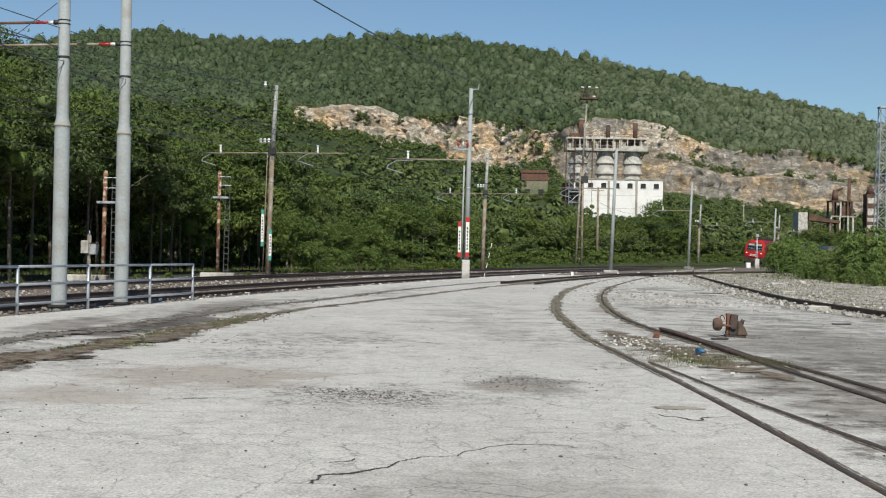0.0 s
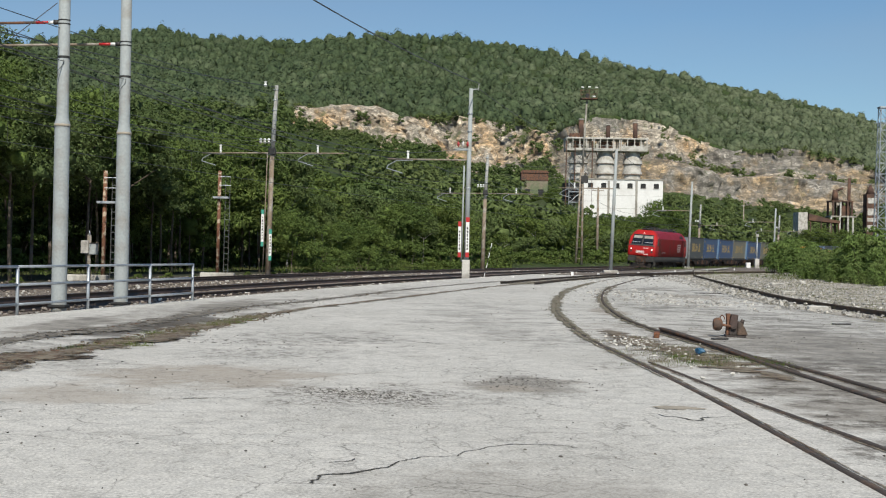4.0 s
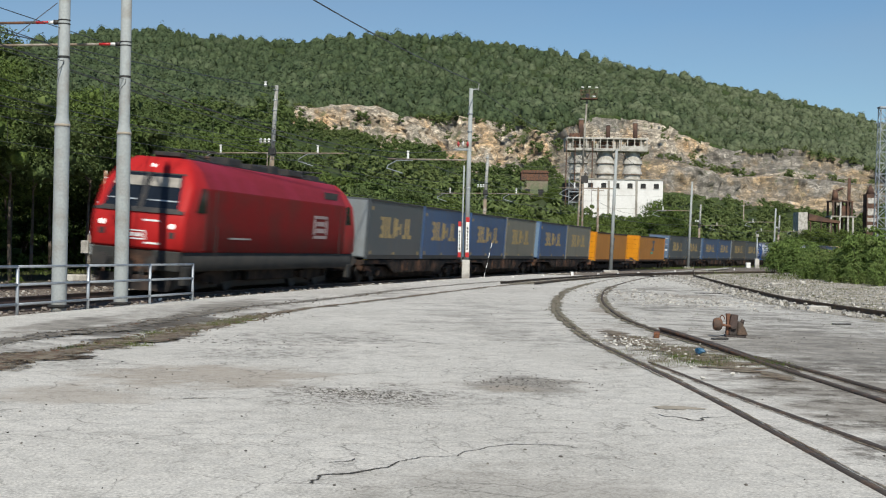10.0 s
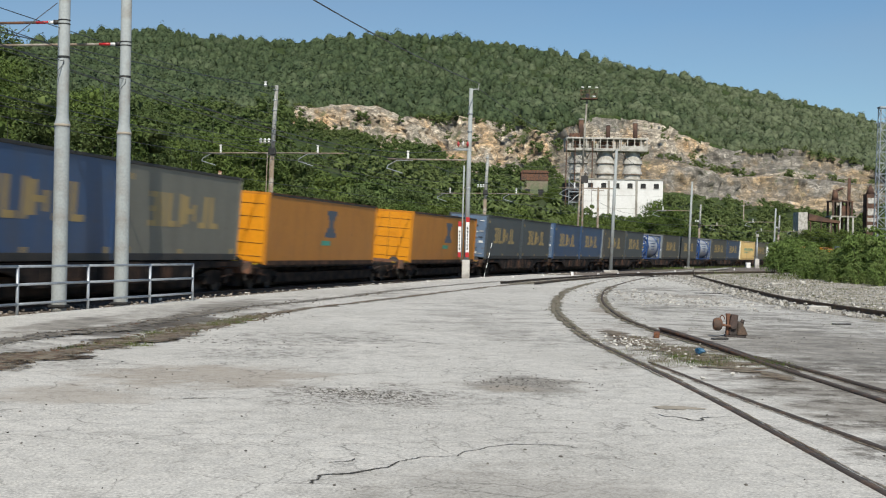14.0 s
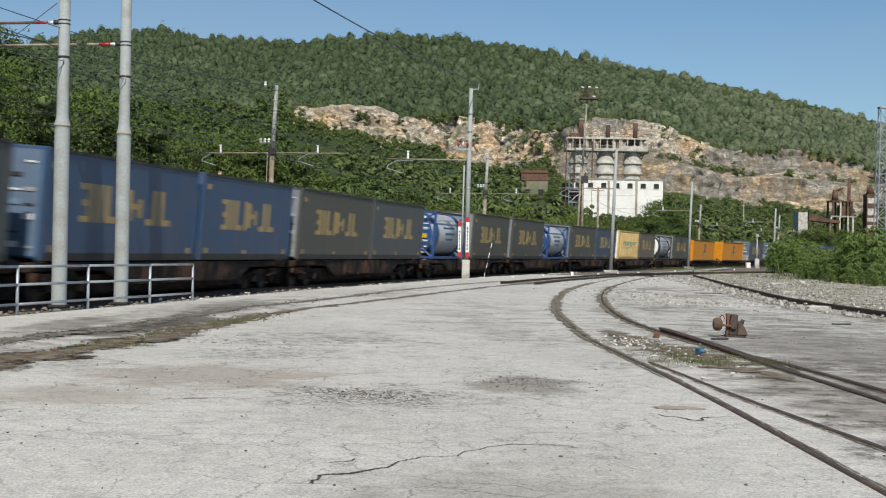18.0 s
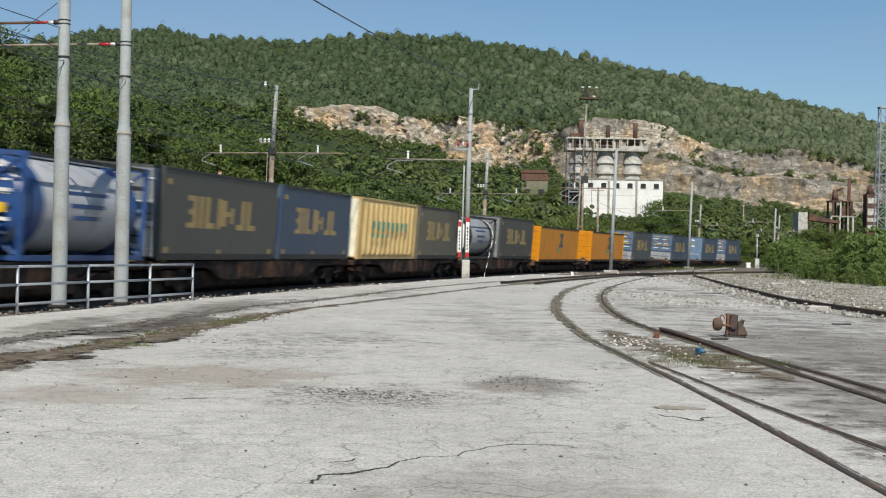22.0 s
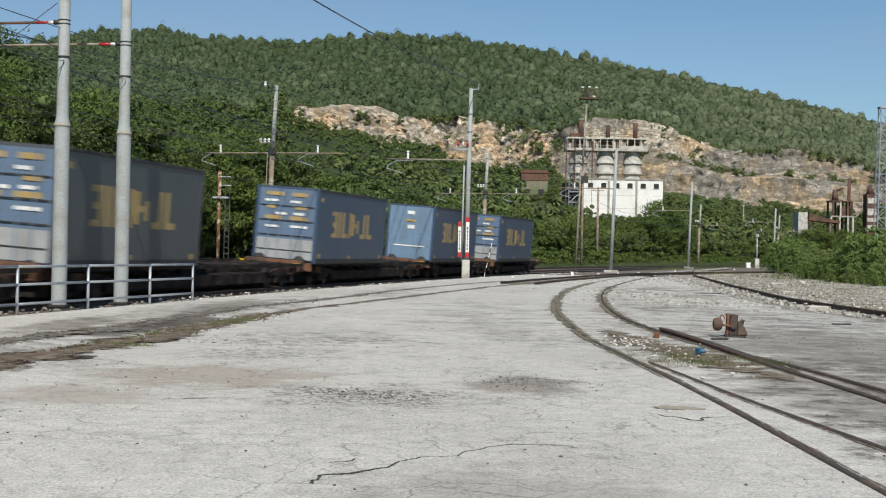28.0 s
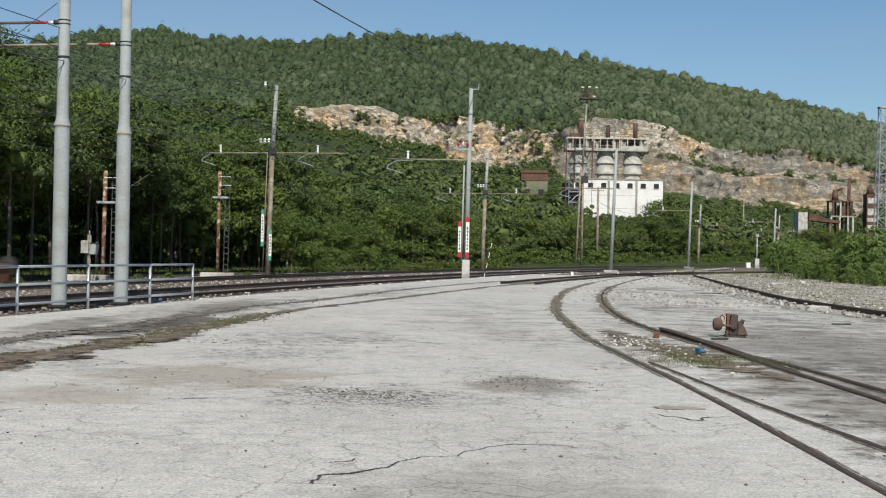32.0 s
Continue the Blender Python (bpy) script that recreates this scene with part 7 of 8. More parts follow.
def silo_building():
    root = thing("silo_building", "derelict white works building with three grey silos on top", "industrial building", "", pose(41.3, 300, 0))
    W, D = 9.1, 9.0
    bm = bmesh.new()
    x, step = -W, 2 * W / 6
    z0, zw0, zw1, z1 = 4.0, 16.75, 17.85, 18.6
    box(bm, -W, W, 0, 0.3, z0, zw0)
    box(bm, -W, W, 0, 0.3, zw1, z1)
    for k in range(7):
        a = -W if k == 0 else -W + step * (k - 0.5) + 0.6
        b = W if k == 6 else -W + step * (k + 0.5) - 0.6
        if b > a:
            box(bm, a, b, 0, 0.3, zw0, zw1)
    part("wall", bm, M["concrete_white"], root)
    for x0, x1, y0, y1 in ((-W, -W + 0.3, 0.3, D), (W - 0.3, W, 0.3, D), (-W + 0.3, W - 0.3, D - 0.3, D)):
        part_box("wall", (x0, x1, y0, y1, z0, z1), M["concrete_white"], root)
    part_box("roof", (-W - 0.15, W + 0.15, -0.15, D + 0.1, z1, z1 + 0.3), M["concrete_old"], root)
    for k in range(6):
        c = -W + step * (k + 0.5)
        win = part_box("window", (c - 0.62, c + 0.62, 0.12, 0.18, zw0 - 0.02, zw1 + 0.02), M["dark"], root)
        part_box("sill", (c - 0.7, c + 0.7, -0.1, 0.1, zw0 - 0.12, zw0 - 0.01), M["concrete_old"], win)
    for k in range(3):
        z = 9.0 + 3.0 * k
        part_box("joint", (-W + 0.02, W - 0.02, -0.012, 0.01, z, z + 0.06), M["concrete_old"], root)
    for xx in (-3.4, 3.0):
        part_box("down_pipe", (xx - 0.25, xx + 0.25, -0.16, 0.0, 6.0, 18.4), M["concrete_old"], root)
    part_box("hatch", (3.3, 7.0, -0.05, 0.02, 11.5, 15.2), M["concrete_white"], root, bevel=0.02)
    for k in range(3):
        x = -10.2 + 6.3 * k
        bm = bmesh.new()
        r = 2.12
        prof = [(r - 0.2, 18.6), (r - 0.2, 19.9), (r + 0.16, 20.0), (r + 0.16, 20.45), (r - 0.1, 20.95), (r - 0.1, 22.3), (r + 0.16, 22.4), (r + 0.16, 22.85), (r - 0.1, 23.6), (r - 0.4, 24.6), (r - 0.45, 25.3)]
        lathe(bm, prof, 28)
        s = part("silo", bm, M["concrete_silo"], root, "grey concrete silo with ring beams", at=pose(x, 3.2, 0))
        for side in (-1, 1):
            part_tube("strut", (side * (r - 0.3), -1.2, 23.6), (side * (r + 0.5), -2.6, 25.3), 0.09, M["rust_dark"], s, "dark steel strut under the deck", n=5)
        # dark rings that draw the shadow line beneath each collar
        bm = bmesh.new()
        for zz in (19.95, 22.35):
            lathe(bm, [(r + 0.18, zz), (r + 0.2, zz + 0.02), (r + 0.2, zz + 0.1), (r + 0.18, zz + 0.12)], 24)
        part("shadow_hoop", bm, M["rust_dark"], s)
        for zz in (28.75, 29.15):
            part_tube("deck_rail", (x - 3.0, 0.2, zz), (x + 3.0, 0.2, zz), 0.05, M["rust_dark"], root, n=4)
        part_box("deck", (x - 3.1, x + 3.1, 0.2, 6.4, 25.3, 25.55), M["concrete_silo"], root)
        part_box("parapet", (x - 3.1, x + 3.1, 0.15, 0.35, 25.55, 26.4 if k == 2 else 25.85), M["concrete_silo"], root)
        part_tube("hand_rail", (x - 3.0, 0.25, 26.45), (x + 3.0, 0.25, 26.45), 0.06, M["concrete_silo"], root, n=5)
        for xx in (-2.2, 0.1, 1.8):
            part_box("bin", (x + xx - 0.3, x + xx + 0.3, 1.0, 1.7, 25.55, 26.9), M["concrete_silo"], root, bevel=0.06)
        for xx in (-3.0, -1.6, 0.0, 1.5, 2.9):
            for yy in (0.35, 6.2):
                part_box("column", (x + xx - 0.11, x + xx + 0.11, yy - 0.14, yy + 0.14, 25.55, 28.0), M["concrete_silo"], root)
        part_box("beam", (x - 3.12, x + 3.12, 0.1, 6.5, 28.0, 28.32), M["concrete_silo"], root)
        part_box("machinery", (x - 1.4, x + 1.4, 2.0, 5.0, 25.55, 27.6), M["rust"], root, bevel=0.1)
        h = (32.6, 31.4, 32.0)[k]
        part_tube("chimney", (x + 0.5, 3.0, 28.3), (x + 0.5, 3.0, h), (0.6, 0.5, 0.55)[k], M["rust_dark"], root, "rusty chimney stub", n=12)
        part_tube("chimney_rim", (x + 0.5, 3.0, h), (x + 0.5, 3.0, h + 0.2), (0.66, 0.56, 0.61)[k], M["concrete"], root, n=12)
        if k == 0:
            part_box("hood", (x - 2.2, x + 0.2, 2.0, 4.2, 28.3, 29.4), M["rust"], root, bevel=0.2)
    for k in range(4):
        xx = -13.3 + 2.0 * k
        part_tube("tower_post", (xx, 0.1, 8), (xx, 0.1, 27.5), 0.13, M["rust_dark"], root, n=5)
        if k < 3:
            for q in range(9):
                z = 9 + 1.95 * q
                part_tube("tower_brace", (xx, 0.1, z), (xx + 2.0, 0.1, z + 1.95 * (1 if q % 2 else -1)), 0.07, M["ladder_grey"], root, n=4)
                part_tube("tower_rail", (xx, 0.1, z), (xx + 2.0, 0.1, z), 0.07, M["ladder_grey"], root, n=4)
    part_box("side_bunker", (-13.6, -9.3, 1.0, 6.0, 13.6, 17.8), M["dark"], root, bevel=0.1)
    for xx in (-13.4, -11.6, -9.8):
        part_box("leg", (xx - 0.15, xx + 0.15, 1.2, 1.5, 5, 13.6), M["concrete_old"], root)
    for k in range(5):
        part_box("stair_landing", (-12.6, -9.6, -0.6, 0.6, 6 + 2.4 * k, 6.15 + 2.4 * k), M["galvanised"], root)
        part_tube("stair", (-12.4 if k % 2 else -9.8, 0, 6.1 + 2.4 * k), (-9.8 if k % 2 else -12.4, 0, 8.4 + 2.4 * k), 0.1, M["galvanised"], root, n=5)
    for xx in (-12.6, -9.5):
        part_tube("stair_post", (xx, -0.5, 5), (xx, -0.5, 19), 0.1, M["galvanised"], root, n=5)
    return root


silo_building()


M["ivy_wall"] = material("ivy_wall", (0.12, 0.145, 0.075), vary=0.35, size=3.0, second=(0.2, 0.17, 0.12), bump=0.5)


def brick_hut():
    root = thing("hillside_hut", "small overgrown hut with a rust-red upper storey", "hut", "", pose(20.0, 288, 11.5))
    part_box("wall", (-2.9, 2.9, 0, 4.5, 0, 5.9), M["ivy_wall"], root)
    part_box("upper_wall", (-3.0, 3.0, -0.1, 4.6, 5.9, 7.6), M["rust"], root)
    bm = bmesh.new()
    prism(bm, [(-3.2, 7.6), (3.2, 7.6), (2.7, 8.2), (-2.7, 8.2)], -0.3, 4.8)
    part("roof", bm, M["rust"], root)
    for x in (-1.6, 1.4):
        part_box("window", (x - 0.6, x + 0.6, -0.04, 0.03, 2.6, 4.0), M["dark"], root)


brick_hut()
for x, y, z, k in ((17.2, 285.5, 9.5, 0.6), (20.4, 285.2, 9.5, 0.52), (23.4, 285.8, 9.5, 0.66)):
    planted(tall[1], Matrix.Translation((x, y, z)) @ Matrix.Rotation(x, 4, "Z") @ Matrix.Scale(k, 4))


def rusty_works():
    root = thing("rusty_works", "derelict rusty steel works frame with a tall pipe", "industrial plant", "", pose(101.5, 330, 0))
    part_box("upper_deck", (-3.1, 2.3, 0, 5, 15.9, 16.2), M["rust_dark"], root)
    part_box("lower_deck", (-3.3, 3.2, 0, 5, 12.0, 12.35), M["concrete_old"], root)
    for x in (-2.8, -0.9, 0.9, 2.0):
        part_box("column", (x - 0.18, x + 0.18, 0, 0.4, 12.35, 15.9), M["concrete"] if -1 < x < 0 else M["rust_dark"], root)
        part_box("pier", (x * 1.15 - 0.2, x * 1.15 + 0.2, 0, 0.4, 4, 12.0), M["concrete"], root)
        part_box("column", (x - 0.22, x + 0.22, 4.4, 4.84, 4, 15.9), M["rust_dark"], root)
    part_tube("tall_pipe", (1.6, 1.5, 11.5), (1.6, 1.5, 22.0), 0.42, M["rust_dark"], root)
    part_tube("drum", (-1.8, 2, 16.2), (-1.8, 2, 19.0), 0.9, M["rust_dark"], root, r1=0.6)
    part_tube("bent_pipe", (-2.2, 2, 18.6), (0.2, 2, 19.4), 0.3, M["rust_dark"], root)
    part_box("hopper", (-0.6, 1.6, 1, 4, 12.35, 15.0), M["rust_dark"], root)
    tw = thing("rusty_tower", "rusty brown column tower with white panels", "industrial plant", "", pose(108.5, 330, 0))
    part_box("shaft", (-1.3, 1.3, 0, 3, 6, 18.0), M["rust_dark"], tw)
    for z, h in ((8.5, 1.6), (11.0, 0.9), (12.6, 1.7), (15.6, 1.4)):
        part_box("panel", (-1.1, 1.1, -0.06, 0.0, z, z + h), M["concrete"], tw)
    part_tube("cap", (0, 1.5, 18.0), (0, 1.5, 20.3), 1.2, M["rust_dark"], tw, r1=0.3)
    lo = thing("low_shed", "low pale concrete shed with a rusty lean-to", "shed", "", pose(88.6, 320, 1.8))
    part_box("wall", (-1.4, 0.9, 0, 5, 3.0, 10.9), M["concrete"], lo)
    bm = bmesh.new()
    prism(bm, [(0.9, 10.6), (2.6, 10.2), (6.6, 9.2), (8.6, 8.9), (8.6, 8.3), (0.9, 8.9)], -1, 4)
    part("lean_to", bm, M["rust_dark"], lo)
    for x in (1.4, 4.0, 6.5, 8.3):
        part_box("post", (x - 0.12, x + 0.12, -0.8, -0.56, 3.0, 8.6), M["rust_dark"], lo)


rusty_works()


def lattice_tower():
    root = thing("lattice_tower", "tall grey steel lattice tower", "lattice tower", "", pose(47.1, 140, 0))
    h, w0, w1 = 17.7, 0.72, 0.42
    for sx, sy in ((-1, -1), (1, -1), (1, 1), (-1, 1)):
        part_tube("leg", (sx * w0, sy * w0, -0.2), (sx * w1, sy * w1, h), 0.06, M["galvanised"], root, n=5)
    n = 15
    for k in range(n):
        za, zb = h * k / n, h * (k + 1) / n
        wa, wb = w0 + (w1 - w0) * k / n, w0 + (w1 - w0) * (k + 1) / n
        s = 1 if k % 2 else -1
        for y in (-1, 1):
            part_tube("brace", (-s * wa, y * wa, za), (s * wb, y * wb, zb), 0.035, M["galvanised"], root, n=4)
            part_tube("brace", (y * wa, -s * wa, za), (y * wb, s * wb, zb), 0.035, M["galvanised"], root, n=4)
            part_tube("ring_bar", (-wb, y * wb, zb), (wb, y * wb, zb), 0.03, M["galvanised"], root, n=4)
    part_box("head_frame", (-0.55, 0.55, -0.55, 0.55, h, h + 0.15), M["galvanised"], root)
    part_tube("cross_arm", (-1.0, 0, h - 1.6), (0.6, 0, h - 1.6), 0.05, M["galvanised"], root)


lattice_tower()


def end_of_yard():
    root = thing("low_building", "low building with a red upper wall and pale base", "building", "", pose(46.5, 128, 0))
    part_box("wall", (-4.3, 9, 0, 6, -0.2, 1.9), M["concrete_white"], root)
    part_box("upper_wall", (-4.5, 9, -0.05, 6, 1.9, 3.0), M["red_paint"], root)
    part_box("roof", (-4.6, 9.3, -0.3, 6.3, 3.0, 3.15), M["concrete"], root)
    for x in (-3.0, -0.6, 1.8, 4.5):
        part_box("window", (x - 0.7, x + 0.7, -0.03, 0.02, 0.6, 1.5), M["glass"], root)
    van = thing("white_van", "white van parked behind the bushes", "van", "", pose(38.6, 108, -0.05, 0, 0, 12))
    bm = bmesh.new()
    prism(bm, [(-2.4, 0.45), (2.4, 0.45), (2.45, 1.1), (1.7, 1.25), (1.2, 1.95), (-2.3, 2.0), (-2.45, 1.2)], -0.9, 0.9)
    part("body", bm, M["white_paint"], van, bevel=0.06)
    bm = bmesh.new()
    prism(bm, [(0.4, 1.25), (1.5, 1.25), (1.15, 1.8), (0.4, 1.8)], -0.92, 0.92)
    part("side_window", bm, M["glass"], van)
    for x in (-1.5, 1.5):
        for y in (-0.8, 0.8):
            bm = bmesh.new()
            lathe(bm, [(0.2, -0.1), (0.33, -0.09), (0.33, 0.09), (0.2, 0.1)], 16, "y")
            part("wheel", bm, M["black"], van, at=pose(x, y, 0.33))


end_of_yard()


# ---- the switch stand ----
def switch_stand():
    root = thing("switch_stand", "rusty hand switch stand with a round counterweight", "switch stand", "", pose(5.12, 23.1, 0.0, 0, 0, -6) @ Matrix.Scale(0.78, 4))
    part_box("base_plate", (-0.12, 0.34, -0.22, 0.22, 0, 0.04), M["rail"], root, bevel=0.01)
    bm = bmesh.new()
    prism(bm, [(-0.04, 0.04), (0.14, 0.04), (0.15, 0.34), (0.17, 0.5), (0.02, 0.52), (-0.03, 0.36)], -0.12, 0.1)
    part("pedestal", bm, M["rail"], root, bevel=0.015)
    bm = bmesh.new()
    prism(bm, [(-0.1, 0.04), (-0.045, 0.04), (-0.035, 0.36), (-0.0, 0.53), (-0.1, 0.53), (-0.085, 0.3)], -0.1, 0.1)
    part("side_plate", bm, M["rust"], root, bevel=0.01)
    bm = bmesh.new()
    prism(bm, [(0.14, 0.04), (0.38, 0.04), (0.36, 0.12), (0.3, 0.2), (0.27, 0.3), (0.2, 0.36), (0.15, 0.34)], -0.16, 0.14)
    part("housing", bm, M["rail_old"], root, bevel=0.02)
    part_tube("hub", (0.06, -0.2, 0.26), (0.06, 0.16, 0.26), 0.075, M["rail"], root, n=12)
    part_tube("lever", (0.05, -0.17, 0.24), (-0.36, -0.17, 0.30), 0.028, M["rust"], root)
    bm = bmesh.new()
    lathe(bm, [(0.05, -0.11), (0.12, -0.09), (0.15, -0.03), (0.15, 0.04), (0.11, 0.09), (0.05, 0.11)], 18, "x", (-0.30, -0.17, 0.29))
    part("counterweight", bm, M["rust_brown"], root, "rust-orange cast counterweight")
    bm = bmesh.new()
    prev = None
    for k in range(9):
        a = math.pi * k / 8
        p = Vector((-0.2 - 0.055 * math.cos(a), -0.17, 0.40 + 0.09 * math.sin(a)))
        if prev:
            tube(bm, prev, p, 0.014, n=6)
        prev = p
    part("handle", bm, M["rust"], root)
    part_tube("knob", (0.24, -0.1, 0.3), (0.27, -0.1, 0.4), 0.045, M["rail"], root, n=10)


switch_stand()
M["rust_orange"] = material("rust_orange", (0.19, 0.07, 0.03), rough=0.9, vary=0.4, size=0.15, second=(0.1, 0.045, 0.025), bump=0.4)
beam = thing("raised_rail", "heavy dark rusty old rail lying proud of the yard surface", "rail")
for off, z in ((0.0, [0.1 - 0.13 * (k / 60) ** 2 for k in range(61)]), (0.13, [0.075 - 0.11 * (k / 60) ** 2 for k in range(61)])):
    new("rail", rail_mesh("rail", smooth_run([(4.02 + off, 23.9), (4.1 + off, 22.0), (4.2 + off, 19.8), (4.3 + off, 17.0), (4.4 + off, 14.0)]), z, [M["rust_brown"], M["rail_old"]])).parent = beam
for x, y, rz, ln, label in ((8.6, 28.0, 12, 0.42, "short dark iron bar lying on the yard"), (10.0, 49.5, 5, 0.9, "dark timber piece lying on the yard"), (10.6, 49.7, 60, 0.4, "dark timber piece lying on the yard"), (3.72, 22.5, 80, 0.5, "orange rusty iron shoe beside the old rail"), (4.75, 22.2, 20, 0.3, "dark iron bar beside the switch stand")):
    bm = bmesh.new()
    box(bm, -ln / 2, ln / 2, -0.05, 0.05, 0, 0.09 if "orange" in label else 0.03)
    tagged(new("iron_scrap", finish(bm, "iron_scrap", M["rust_orange"] if "orange" in label else M["black"], 0.01)), label, "scrap").matrix_basis = pose(x, y, 0.0, 0, 0, rz)
bm = bmesh.new()
bmesh.ops.create_icosphere(bm, subdivisions=3, radius=0.1)
for v in bm.verts:
    v.co.z = v.co.z * 0.4 + 0.04 * noise.noise(v.co * 14) + 0.05
    v.co.x += 0.05 * noise.noise(v.co * 9 + Vector((3, 1, 2)))
tagged(new("plastic_bag", finish(bm, "plastic_bag", material("blue_plastic", (0.03, 0.11, 0.2), rough=0.4, vary=0.2))), "crumpled blue plastic bag in the weeds", "plastic bag").matrix_basis = pose(3.66, 18.4, 0.03)


# ---- yard surface: dirt lines, cracks, stones, weeds ----
def dirt_line(name, pts, widths, mat, z=0.004, n=120, seed=0.0, kind="structure", jag=0.0):
    """A ragged thin layer of dirt along a line."""
    run = smooth_run(pts, n)
    if jag:
        run = [p + jag * Vector((fbm(p.x * 6, p.y * 6 + seed, 1.0, 4), 1.6 * fbm(p.x * 6 + 40, p.y * 6 + seed, 1.0, 4))) for p in run]
    verts, faces, deep = [], [], []
    for i, p in enumerate(run):
        d = (run[min(i + 1, len(run) - 1)] - run[max(i - 1, 0)]).normalized()
        s = Vector((-d.y, d.x))
        w = float(np.interp(i / (len(run) - 1), np.linspace(0, 1, len(widths)), widths))
        a = w * (0.5 + 0.75 * fbm(p.x * 2.5 + seed, p.y * 2.5, 1.0, 5))
        b = w * (0.5 + 0.75 * fbm(p.x * 2.5 + seed + 9, p.y * 2.5, 1.0, 5))
        a, b = max(a, 0.006), max(b, 0.006)
        for q, dd in ((p + s * a, 0.0), (p + s * a * 0.5, 0.6), (p, 1.0), (p - s * b * 0.5, 0.6), (p - s * b, 0.0)):
            verts.append((q.x, q.y, 0.006 * fbm(q.x, q.y, 5.0) + z + (0.012 * dd if w > 0.1 else 0.0)))
            deep.append(dd)
    for i in range(len(run) - 1):
        for k in range(4):
            faces.append((i * 5 + k, (i + 1) * 5 + k, (i + 1) * 5 + k + 1, i * 5 + k + 1))
    me = quads_mesh(name, np.array(verts), [mat], None, np.array(faces))
    me.attributes.new("deep", "FLOAT", "POINT").data.foreach_set("value", np.array(deep, np.float32))
    return tagged(new(name, me), kind=kind)


M["dirt"] = material("dirt", (0.085, 0.065, 0.048), rough=0.95, vary=0.35, size=0.25, second=(0.15, 0.125, 0.095), bump=0.7)
M["dirt_dark"] = material("dirt_dark", (0.085, 0.075, 0.062), rough=0.95, vary=0.3, size=0.25, second=(0.15, 0.135, 0.115), bump=0.5)


def thinning(m, grain, lo=0.30, hi=0.44):
    """Lets a layer of dirt run out in loose crumbs towards its edges."""
    nt, lk = m.node_tree, m.node_tree.links
    at, nz, ad, mr, clear, mix = (nt.nodes.new(k) for k in ("ShaderNodeAttribute", "ShaderNodeTexNoise", "ShaderNodeMath", "ShaderNodeMapRange", "ShaderNodeBsdfTransparent", "ShaderNodeMixShader"))
    at.attribute_name = "deep"
    nz.inputs["Scale"].default_value, nz.inputs["Detail"].default_value, nz.inputs["Roughness"].default_value = grain, 8.0, 0.75
    lk.new(nt.nodes["Texture Coordinate"].outputs["Object"], nz.inputs["Vector"])
    ad.operation, ad.inputs[1].default_value = "MULTIPLY_ADD", 0.36
    lk.new(at.outputs["Fac"], ad.inputs[0]), lk.new(nz.outputs["Fac"], ad.inputs[2])
    mr.inputs["From Min"].default_value, mr.inputs["From Max"].default_value = lo + 0.28, hi + 0.28
    lk.new(ad.outputs[0], mr.inputs["Value"]), lk.new(mr.outputs["Result"], mix.inputs["Fac"])
    lk.new(clear.outputs[0], mix.inputs[1]), lk.new(nt.nodes["Principled BSDF"].outputs[0], mix.inputs[2])
    lk.new(mix.outputs[0], nt.nodes["Material Output"].inputs["Surface"])
    return m


M["dirt_thin"] = thinning(material("dirt_thin", (0.1, 0.064, 0.04), rough=0.95, vary=0.35, size=0.25, second=(0.19, 0.16, 0.115), spread=(0.4, 0.55), bump=0.7), 6.0, 0.34, 0.48)
M["dirt_grey_thin"] = thinning(material("dirt_grey_thin", (0.1, 0.09, 0.075), rough=0.95, vary=0.3, size=0.25, second=(0.2, 0.18, 0.15), spread=(0.4, 0.55), bump=0.5), 7.0, 0.36, 0.5)
M["crack_thin"] = thinning(material("crack_crumbs", (0.06, 0.055, 0.046), rough=0.95, vary=0.3, size=0.3), 24.0, 0.26, 0.4)
M["groove"] = thinning(material("groove_dirt", (0.2, 0.165, 0.12), rough=0.95, vary=0.35, size=0.25, second=(0.1, 0.1, 0.06), bump=0.5), 9.0)
LINE_B = [(-5.5, 13.5), (-5.27, 15.56), (-4.92, 16.66), (-4.73, 18.75), (-4.31, 19.84), (-4.26, 22.79), (-3.88, 26.2), (-3.52, 28.78), (-2.62, 33.13), (-1.38, 38.56), (0.35, 46.14), (2.87, 56.43), (5.0, 64)]
LINE_A = [(-6.6, 15.5), (-6.25, 18.45), (-6.03, 20.4), (-5.45, 21.6), (-5.28, 25.25), (-4.9, 29.57), (-4.06, 33.15), (-3.02, 38.14), (-1.63, 45.54), (0.41, 54.61), (3, 64)]
dirt_line("dirt_seam", LINE_B, (0.9, 1.0, 1.1, 0.95, 0.85, 0.7, 0.45, 0.4, 0.4, 0.4, 0.4, 0.5), M["dirt_thin"], 0.006, 900, 1.0, jag=0.08)
dirt_line("dirt_seam", LINE_A, (0.6, 0.6, 0.7, 0.8, 0.9, 0.6, 0.5, 0.45, 0.45, 0.5), M["dirt_grey_thin"], 0.006, 900, 5.0, jag=0.08)
for pts, off in ((EMBED_A, 0.06), (EMBED_A, -0.06), (EMBED_B, 0.08), (EMBED_B, -0.08)):
    q = [p for p in pts if 15 < p.y < 70][::3]
    far = q[-1].y > 30
    dirt_line("rail_groove", [(p.x + off, p.y) for p in q], (0.03, 0.1, 0.16, 0.2, 0.24, 0.28) if far else (0.04, 0.05), M["groove"], 0.008, 200, off * 50)
for pts, off in ((EMBED_A, 0.065), (EMBED_A2, -0.06), (EMBED_B, 0.08), (EMBED_B2, -0.07)):
    dirt_line("rail_groove", [(p.x + off, p.y) for p in pts if 4 < p.y < 17][::2], (0.03, 0.035, 0.04, 0.05), M["dirt_thin"], 0.007, 260, off * 70)
